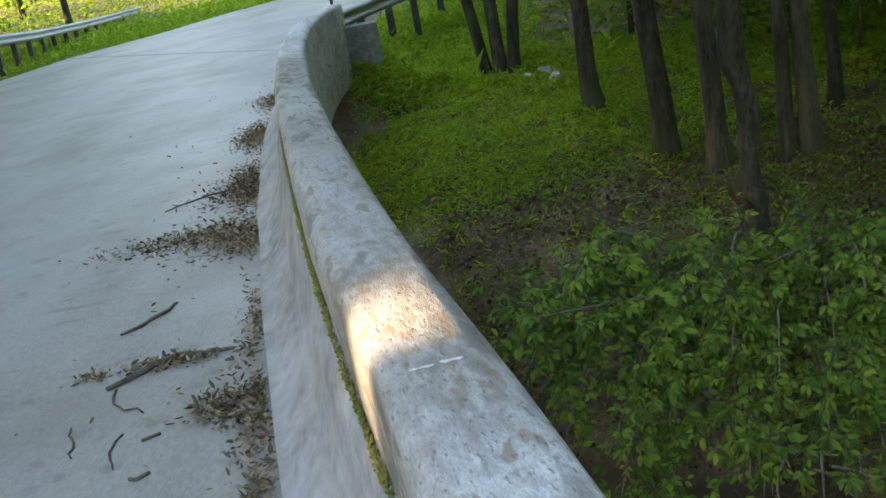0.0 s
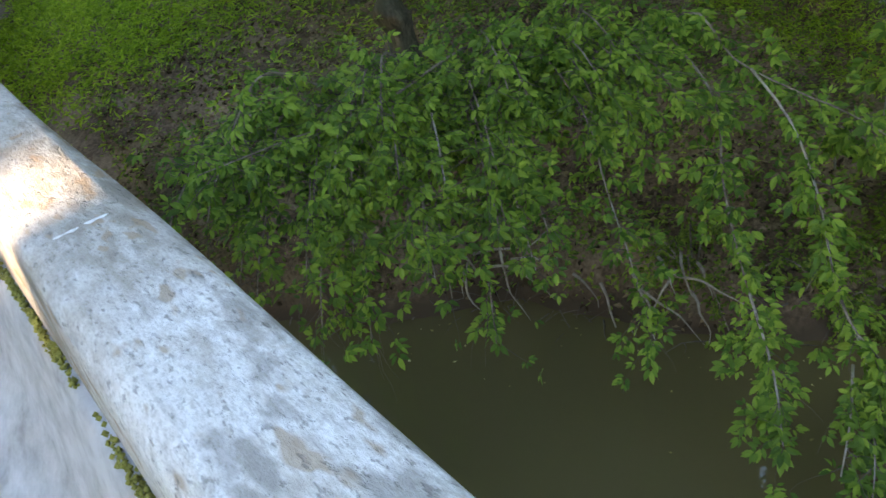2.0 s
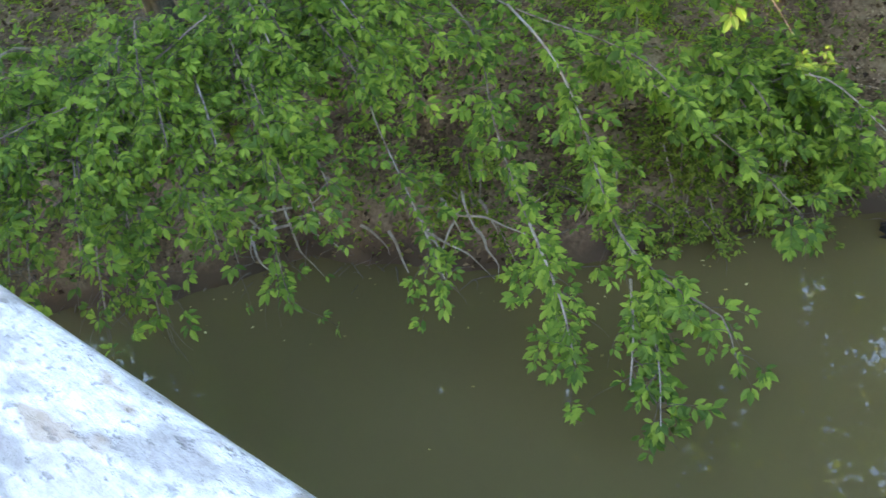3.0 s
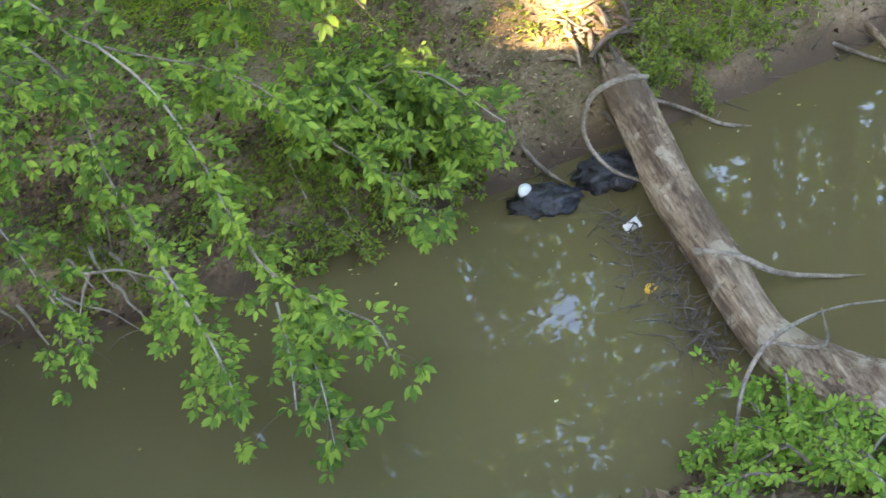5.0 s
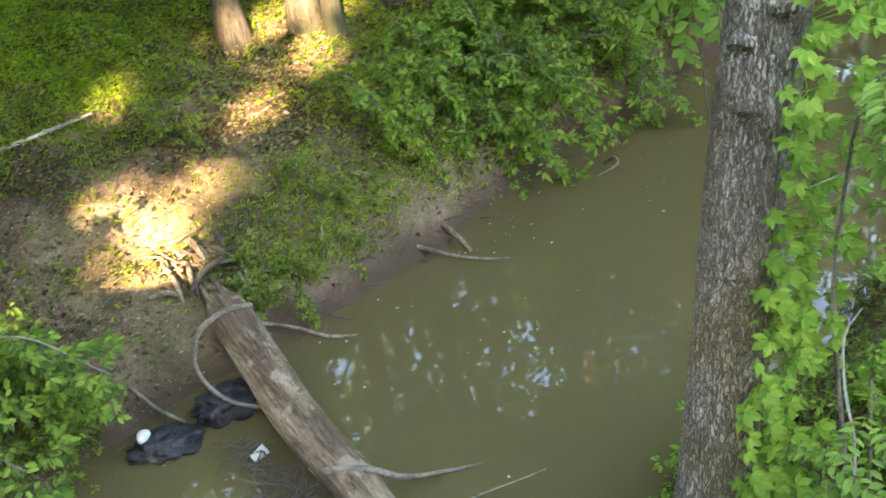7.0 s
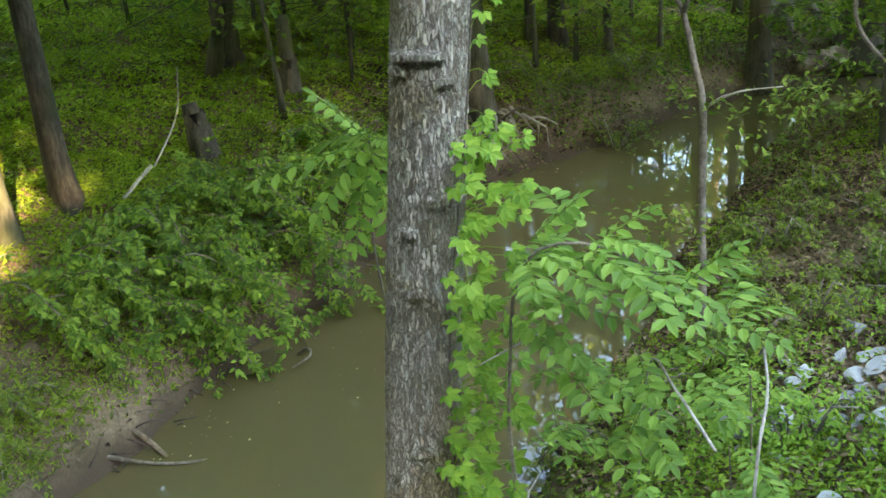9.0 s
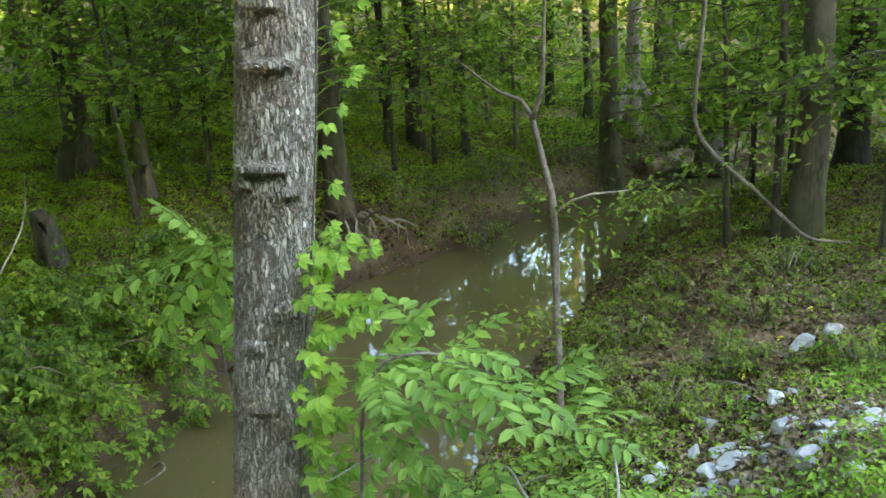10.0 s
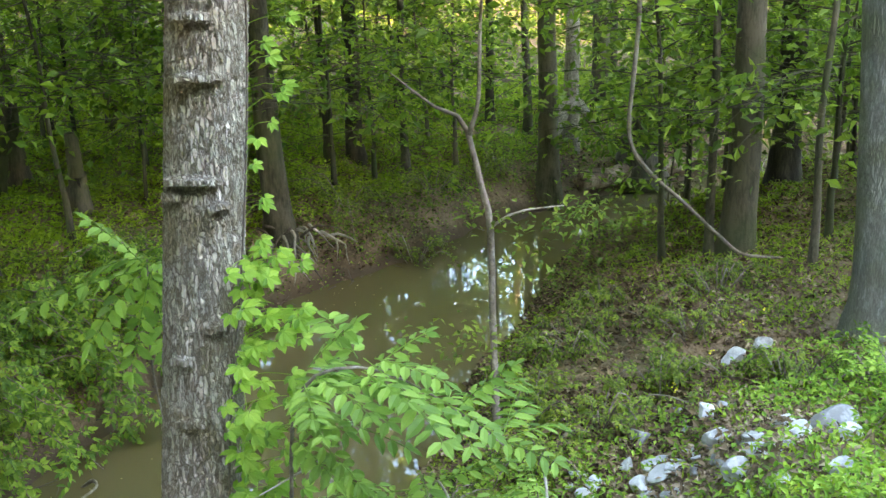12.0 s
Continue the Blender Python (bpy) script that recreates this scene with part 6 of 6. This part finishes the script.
def stone(place, size, seed, label, group):
    bm = bmesh.new()
    rng = np.random.RandomState(seed)
    bmesh.ops.create_icosphere(bm, subdivisions=3, radius=1.0)
    cuts = [(Vector(q), rng.uniform(0.45, 0.85)) for q in unit(rng.normal(0, 1, (11, 3)))]
    for v in bm.verts:
        for q, d in cuts:
            over = v.co.dot(q) - d
            if over > 0:
                v.co -= q * over
        v.co *= 1 + 0.035 * noise.noise(v.co * 4 + Vector((seed, 0, 0)))
    bmesh.ops.scale(bm, vec=(size * 1.25, size * rng.uniform(0.8, 1.1), size * rng.uniform(0.6, 0.95)), verts=bm.verts)
    me = bpy.data.meshes.new("stone")
    bm.to_mesh(me)
    bm.free()
    ob = put("stone", me, M_STONE)
    x, y = place
    ob.matrix_world = Matrix.Translation((x, y, gz(x, y) + size * 0.32)) @ Euler((rng.normal(0, 0.3), rng.normal(0, 0.3), rng.uniform(0, 6.3))).to_matrix().to_4x4()
    return tagged(ob, label, "stone", group)


STONES = [(6.78, -3.26, 0.15), (6.4, -3.24, 0.17), (6.43, -3.62, 0.17), (5.8, -3.34, 0.15), (4.95, -3.02, 0.13), (5.3, -3.57, 0.12), (5.35, -3.83, 0.2), (7.73, -4.76, 0.15), (7.71, -4.5, 0.16), (5.95, -3.05, 0.15), (6.41, -2.8, 0.13), (6.0, -2.2, 0.15), (5.8, -2.37, 0.17), (6.36, -2.7, 0.1), (5.7, -2.6, 0.12), (6.52, -3.05, 0.1), (6.02, -2.95, 0.14), (5.79, -2.15, 0.13), (4.7, -2.6, 0.13), (6.6, -1.85, 0.16), (5.1, -3.2, 0.1), (5.5, -2.9, 0.11), (5.6, -3.1, 0.09), (5.2, -2.6, 0.12), (4.6, -2.2, 0.14), (4.9, -1.9, 0.13), (5.3, -2.2, 0.11), (4.3, -1.9, 0.12), (4.1, -1.5, 0.13), (5.6, -4.0, 0.11), (5.0, -3.7, 0.12)]
rng = np.random.RandomState(88)
for _ in range(45):
    x, y = 5.6 + rng.normal(0, 0.7), -3.2 + rng.normal(0, 0.5)
    STONES.append((x, y, rng.uniform(0.05, 0.12)))
for k, (x, y, s) in enumerate(STONES):
    stone((x, y), s * 0.68, 400 + k, "pale grey angular riprap stone among weeds", "riprap stones")
for k, (x, y, s) in enumerate(((1.21, 20.3, 0.2), (1.33, 18.5, 0.22), (1.82, 17.0, 0.18), (2.14, 17.3, 0.26), (2.17, 16.7, 0.16), (1.0, 19.3, 0.18), (1.7, 17.6, 0.2))):
    stone((x, y), s * 0.65, 450 + k, "grey stone at the foot of the tree clump", "stones by the clump")


# ---- saplings, roots and dead limbs upstream ----
def fork_sapling():
    root = empty("forked_sapling", (7.75, -2.47, gz(7.75, -2.47)), "slender forked sapling leaning over the creek", "tree")
    put("trunk", tubes_mesh("trunk", [[(7.6, -2.45, -2.65, 0.0360), (7.66, -2.46, -2.3, 0.0302), (7.98, -2.54, -1.65, 0.0288), (8.21, -2.6, -0.98, 0.0274), (8.32, -2.56, -0.64, 0.0259), (8.44, -2.5, -0.26, 0.0230)]], 10, 0.1, 2, 0, 0.0432), M_SAPLING, root)
    put("branch", tubes_mesh("branch", [[(8.44, -2.5, -0.26, 0.0216), (8.48, -2.43, -0.14, 0.0180), (8.54, -2.27, -0.07, 0.0130), (8.66, -1.95, 0.2, 0.0072)]], 8, 0.1, 3), M_DARKTWIG, root)
    put("branch", tubes_mesh("branch", [[(8.4, -2.5, -0.28, 0.0202), (8.37, -2.57, -0.02, 0.0173), (8.44, -2.62, 0.48, 0.0144), (8.47, -2.68, 1.6, 0.0086), (8.5, -2.6, 4, 0.0043)]], 8, 0.1, 4), M_SAPLING, root)
    put("branch", tubes_mesh("branch", [[(8.18, -2.6, -0.98, 0.0130), (8.11, -2.72, -0.88, 0.0108), (8.08, -2.85, -0.84, 0.0086), (8.03, -3.15, -0.82, 0.0043)]], 7, 0.1, 5), M_TWIG, root)
    rng = np.random.RandomState(8)
    tips = [(8.0 + rng.normal(0, 0.15), -3.3 + rng.normal(0, 0.4), -0.95 + rng.normal(0, 0.12)) for _ in range(26)] + [(7.8 + rng.normal(0, 0.15), -2.45 + rng.normal(0, 0.25), -1.75 + rng.normal(0, 0.15)) for _ in range(14)] + [(8.5 + rng.normal(0, 0.3), -2.4 + rng.normal(0, 0.5), 0.3 + rng.uniform(0, 1.2)) for _ in range(20)]
    p, nrm, ah, ln = leaf_cloud(rng, tips, 900, 0.12, 0.07)
    stuff(put("foliage", leaves_mesh("foliage", p, nrm, ah, ln, 0.5), M_LEAF_COVER, root))


fork_sapling()
lone("hanging_limb", "long bare bent limb resting against the bank", "branch", [(9.7, -4.5, 1.6, 0.022), (9.59, -4.42, 0.32, 0.022), (9.49, -4.31, -0.47, 0.021), (9.42, -4.31, -0.77, 0.02), (9.3, -4.46, -1.02, 0.019), (9.2, -4.75, -1.3, 0.018), (9.15, -5.05, -1.6, 0.017), (9.2, -5.35, -1.85, 0.016), (9.3, -5.8, -1.98, 0.012)], M_SAPLING, 9)
lone("far_log", "fallen grey log lying across the creek upstream", "log", [(16.1, -6.3, -3.0, 0.16), (16.3, -7.2, -3.0, 0.15), (16.45, -8.2, -2.95, 0.14), (16.5, -9.3, -2.7, 0.12)], M_DEADWOOD, 14)


def root_pile():
    rng = np.random.RandomState(12)
    root = empty("root_tangle", (13.5, -1.7, -3.0), "tangle of bare grey roots on the undercut bank", "roots")
    for k in range(22):
        a = rng.uniform(2.2, 5.2)
        row = limb(rng, (13.75 + rng.normal(0, 0.2), -1.6 + rng.normal(0, 0.35), -2.65 + rng.normal(0, 0.1)), (math.cos(a), math.sin(a), rng.uniform(-0.9, 0.3)), rng.uniform(0.3, 0.8), 0.022, 0.15, 0.6, 5)
        put("root", tubes_mesh("root", [row], 5, 0, k, 0, 0.06), M_TWIG if k % 3 else M_DARKTWIG, root)


root_pile()


def bank_roots():
    rng = np.random.RandomState(13)
    root = empty("root_tangle", (2.6, 6.7, -3.1), "bare roots hanging from the undercut bank below the shrub", "roots")
    for k in range(18):
        x = rng.uniform(2.2, 3.5)
        row = limb(rng, (x, np.interp(x, FAR_SHORE[:, 0], FAR_SHORE[:, 1]) + 0.15, -2.85 + rng.normal(0, 0.1)), (rng.normal(0.2, 0.6), -0.8, rng.uniform(-0.6, 0.1)), rng.uniform(0.3, 0.8), 0.014, 0.12, 0.5, 5)
        put("root", tubes_mesh("root", [row], 5, 0, k, 0, 0.06), M_TWIG, root)


bank_roots()


# ---- parapet details ----
M_MOSS = material("yellow_green_moss", [(0.3, (0.13, 0.14, 0.025)), (0.6, (0.29, 0.28, 0.06)), (0.8, (0.42, 0.39, 0.13))], 20, 90, 0.95, 0.8)
M_PAINT = material("white_paint_mark", [(0.3, (0.6, 0.6, 0.58)), (0.7, (0.85, 0.85, 0.84))], 30, 120, 0.7, 0.2)


PARAPET_LINE = catmull([(x, q, 0) for x, q in PARAPET], 0.1)[:, :2]


def parapet_point(y, across, high):
    p = PARAPET_LINE
    i = int(np.argmin(abs(p[:, 1] - y)))
    d = unit(p[min(i + 1, len(p) - 1)] - p[i - 1])
    x = np.interp(y, p[:, 1], p[:, 0])
    return np.array([x + d[1] * across, y - d[0] * across, float(deck_height(y)) + high])


def parapet_details():
    rng = np.random.RandomState(3)
    par = bpy.data.objects["bridge_parapet"]
    vs, fs, n = [], [], 0
    for k in range(5200):                                    # moss cushions in the groove
        y = rng.uniform(0.4, 9)
        if wave(np.array([y]), np.array([0.0]), 5.0, 6)[0] < rng.uniform(-1.6, 0.1):
            continue
        c = parapet_point(y, -0.138 + rng.normal(0, 0.005), 0.502 + rng.normal(0, 0.006))
        r = rng.uniform(0.003, 0.008)
        v = np.array([(1, 0, 0), (-1, 0, 0), (0, 1.8, 0), (0, -1.8, 0), (0, 0, 1), (0, 0, -1)]) * r + c
        vs.append(v)
        fs.append(np.array([(0, 2, 4), (2, 1, 4), (1, 3, 4), (3, 0, 4), (2, 0, 5), (1, 2, 5), (3, 1, 5), (0, 3, 5)]) + n)
        n += 6
    stuff(put("moss", mesh_from("moss", np.vstack(vs), np.vstack(fs), True), M_MOSS, par, "yellow-green moss in the groove"))
    rows = [(*parapet_point(1.985 + 0.02 * a, a, 0.8152), r) for a, r in ((-0.058, 0.001), (-0.05, 0.006), (-0.035, 0.003), (-0.02, 0.007), (-0.005, 0.004), (0.012, 0.008), (0.03, 0.005), (0.045, 0.007), (0.055, 0.001))]
    v, q, c = tube_arrays(rows, 8, 0.4, 5, 0, 0.004)
    z0 = v[:, 2].mean()
    v[:, 2] = z0 + (v[:, 2] - z0) * 0.1
    put("paint_mark", mesh_from("paint_mark", v, np.vstack([q[:, [0, 1, 2]], q[:, [0, 2, 3]], c]), True), M_PAINT, par, "short white paint streak across the top")


parapet_details()


# ---- litter on the deck ----
def deck_litter():
    rng = np.random.RandomState(44)
    heaps = [(-1.5, 13.5, 0.35, 0.9, 400), (-1.35, 10.8, 0.4, 0.9, 700), (-1.3, 8.3, 0.42, 0.8, 1100), (-1.5, 6.9, 0.6, 0.3, 800), (-1.2, 6.6, 0.35, 0.4, 500), (-0.92, 3.95, 0.2, 0.2, 300), (-0.80, 3.6, 0.08, 0.45, 150), (-0.72, 3.1, 0.05, 0.5, 130), (-0.92, 4.8, 0.08, 0.8, 160), (-1.3, 4.58, 0.25, 0.10, 170), (-1.64, 4.57, 0.06, 0.06, 40)]
    p = []
    for x, y, sx, sy, n in heaps:
        q = rng.normal(0, 1, (int(n * 1.6), 2)) * (sx * 0.5, sy * 0.5) + (x, y)
        p.append(q)
    q = np.stack([rng.uniform(-5, -0.6, 500), rng.uniform(2, 16, 500)], -1)
    p.append(q[rng.uniform(0, 1, 500) < np.exp((q[:, 0] + 0.7 + 0.09 * q[:, 1]) * 1.3)])
    p = np.vstack(p)
    foot = along(ROAD_RIGHT, p[:, 1])
    edge = np.interp(p[:, 1], [q[1] for q in PARAPET], [q[0] for q in PARAPET]) - 0.425
    p[:, 0] = np.where(p[:, 0] > edge, edge - abs(p[:, 0] - edge) * 0.5, p[:, 0])
    k = len(p)
    near = np.clip((p[:, 0] - edge) / 0.5 + 1, 0, 1)
    z = deck_height(p[:, 1]) + 0.006 + 0.035 * near * rng.uniform(0, 1, k)
    ob = put("deck_litter", leaves_mesh("deck_litter", np.column_stack([p, z]), unit(rng.normal(0, 0.45, (k, 3)) + [0, 0, 1]), rng.normal(0, 1, (k, 3)), rng.uniform(0.014, 0.05, k), 0.42, 0.2, -0.2, True), M_DECKLEAF)
    tagged(ob, "drifts of dry brown leaves along the parapet foot", "leaves", kind="stuff")
    for k, pts in enumerate(([(-1.45, 5.5, 0.006), (-1.47, 5.4, 0.009), (-1.56, 5.2, 0.009), (-1.66, 5.12, 0.006)], [(-1.02, 4.62, 0.008), (-1.2, 4.62, 0.014), (-1.33, 4.6, 0.016), (-1.52, 4.36, 0.010)], [(-1.48, 4.35, 0.006), (-1.42, 4.15, 0.005), (-1.3, 4.05, 0.004)], [(-1.6, 4.0, 0.004), (-1.53, 3.86, 0.005), (-1.51, 3.7, 0.004)], [(-1.34, 3.85, 0.004), (-1.35, 3.7, 0.005), (-1.31, 3.55, 0.003)], [(-1.3, 7.05, 0.005), (-1.6, 6.95, 0.007), (-1.85, 6.75, 0.004)], [(-1.35, 8.4, 0.005), (-1.7, 8.25, 0.007), (-2.0, 7.95, 0.004)], [(-1.26, 3.76, 0.006), (-1.18, 3.79, 0.006)], [(-1.22, 3.43, 0.007), (-1.13, 3.44, 0.007)])):
        fine = catmull([(x, y, 0, r) for x, y, r in pts], 0.06)
        fine[:, :2] += np.random.RandomState(k).normal(0, 0.009, (len(fine), 2))
        rows = [(x, y, float(deck_height(y)) + r, r) for x, y, _, r in fine]
        lone("fallen_twig", "dry brown twig lying on the deck", "twig", rows, M_DARKTWIG, 6, 0.15, k, "twigs on the deck")


deck_litter()


# ---- rails beyond the bridge ----
M_STEEL = material("galvanised_steel", [(0.3, (0.20, 0.225, 0.235)), (0.7, (0.36, 0.39, 0.40))], 3, 30, 0.45, 0.1, spec=0.6)
M_POST = material("dark_post", [(0.3, (0.03, 0.03, 0.03)), (0.7, (0.08, 0.075, 0.07))], 5, 30, 0.8, 0.2)


def guard_rail(name, label, line, gap):
    """A steel W-beam rail on posts. line: rows of x, y and height over the road."""
    c = catmull(line, 0.5)
    c, lift = c[:, :2], c[:, 2]
    d = unit(np.gradient(c, axis=0))
    s = np.stack([d[:, 1], -d[:, 0]], -1)
    prof = np.array([(0.0, 0.70), (0.035, 0.685), (0.08, 0.655), (0.08, 0.61), (0.03, 0.575), (0.0, 0.55), (0.03, 0.525), (0.08, 0.49), (0.08, 0.445), (0.035, 0.415), (0.0, 0.40), (-0.006, 0.405), (-0.006, 0.695)])
    root = empty(name, (c[0][0], c[0][1], float(deck_height(c[0][1]))), label, "guard rail")
    xy = c[:, None] + s[:, None] * prof[None, :, :1]
    z = (deck_height(c[:, 1]) + lift)[:, None] + prof[None, :, 1]
    v = np.concatenate([xy, z[..., None]], -1).reshape(-1, 3)
    n, k = len(c), len(prof)
    i = (np.arange(n - 1)[:, None] * k + np.arange(k)[None]).reshape(-1)
    j = (np.arange(n - 1)[:, None] * k + (np.arange(k)[None] + 1) % k).reshape(-1)
    put("beam", mesh_from("beam", v, np.stack([i, j, j + k, i + k], -1), True), M_STEEL, root)
    for q in range(0, n, gap):
        x, y = c[q] - s[q] * 0.1
        z = float(deck_height(y)) + lift[q]
        bm = bmesh.new()
        bmesh.ops.create_cube(bm, size=1.0)
        bmesh.ops.scale(bm, vec=(0.15, 0.12, 1.4), verts=bm.verts)
        bmesh.ops.bevel(bm, geom=bm.edges[:], offset=0.01, segments=1, affect="EDGES")
        me = bpy.data.meshes.new("post")
        bm.to_mesh(me)
        bm.free()
        put("post", me, M_POST, root).matrix_basis = Matrix.Translation((x, y, z - 0.03))


guard_rail("guard_rail", "galvanised steel guard rail on posts beyond the road", [(-10.9, 27.5, 0.4), (-11.2, 32, 0.33), (-11.6, 36.1, 0.2), (-12.2, 42.2, 0.08), (-12.7, 50, 0.0), (-12.8, 57, 0.0)], 4)
guard_rail("guard_rail", "galvanised steel guard rail joining the parapet end", [(-1.0, 18.0, 0), (-0.7, 19.5, 0), (-0.1, 22, 0), (0.9, 25.5, 0), (2.2, 29, 0)], 4)


def block(name, label, category, size, m, mat, bevel=0.02):
    bm = bmesh.new()
    bmesh.ops.create_cube(bm, size=1.0)
    bmesh.ops.scale(bm, vec=size, verts=bm.verts)
    bmesh.ops.bevel(bm, geom=bm.edges[:], offset=bevel, segments=2, affect="EDGES")
    me = bpy.data.meshes.new(name)
    bm.to_mesh(me)
    bm.free()
    ob = put(name, me, mat)
    ob.matrix_world = m
    return tagged(ob, label, category)


# base tone darkened for the shade the wing wall stands in, with mossy spots
M_WING = material("shaded_mossy_concrete", [(0.3, (0.10, 0.10, 0.085)), (0.5, (0.19, 0.19, 0.165)), (0.7, (0.30, 0.30, 0.27))], 2.2, 14, 0.9, 0.4, [(1.4, 0.5, 0.65, (0.09, 0.10, 0.05), 0.6)])
block("wing_wall", "stained concrete wing wall below the parapet end, darkened for its shade", "wall", (0.62, 0.4, 1.5), pose(-0.72, 17.95, -1.03, 0, 0, 8), M_WING)
block("abutment", "dark grey concrete abutment under the deck", "wall", (8.0, 0.6, 3.2), pose(-5.2, 18.0, -2.4, 0, 0, 0), M_FACE)
block("abutment", "grey concrete abutment under the near deck end", "wall", (8.4, 0.6, 3.2), pose(-3.6, -1.2, -2.1, 0, 0, 0), M_FACE)
block("marker_post", "thin black marker post at the parapet end", "post", (0.05, 0.05, 1.3), pose(-1.05, 18.15, -0.35), M_POST, 0.008)
lone("deck_joint", "dark joint line across the road at the bridge end", "joint", [(-2.2, 21.2, float(deck_height(21.2)) - 0.002, 0.006), (-10.6, 34.2, float(deck_height(34.2)) - 0.002, 0.006)], M_FACE, 6, 0.0)
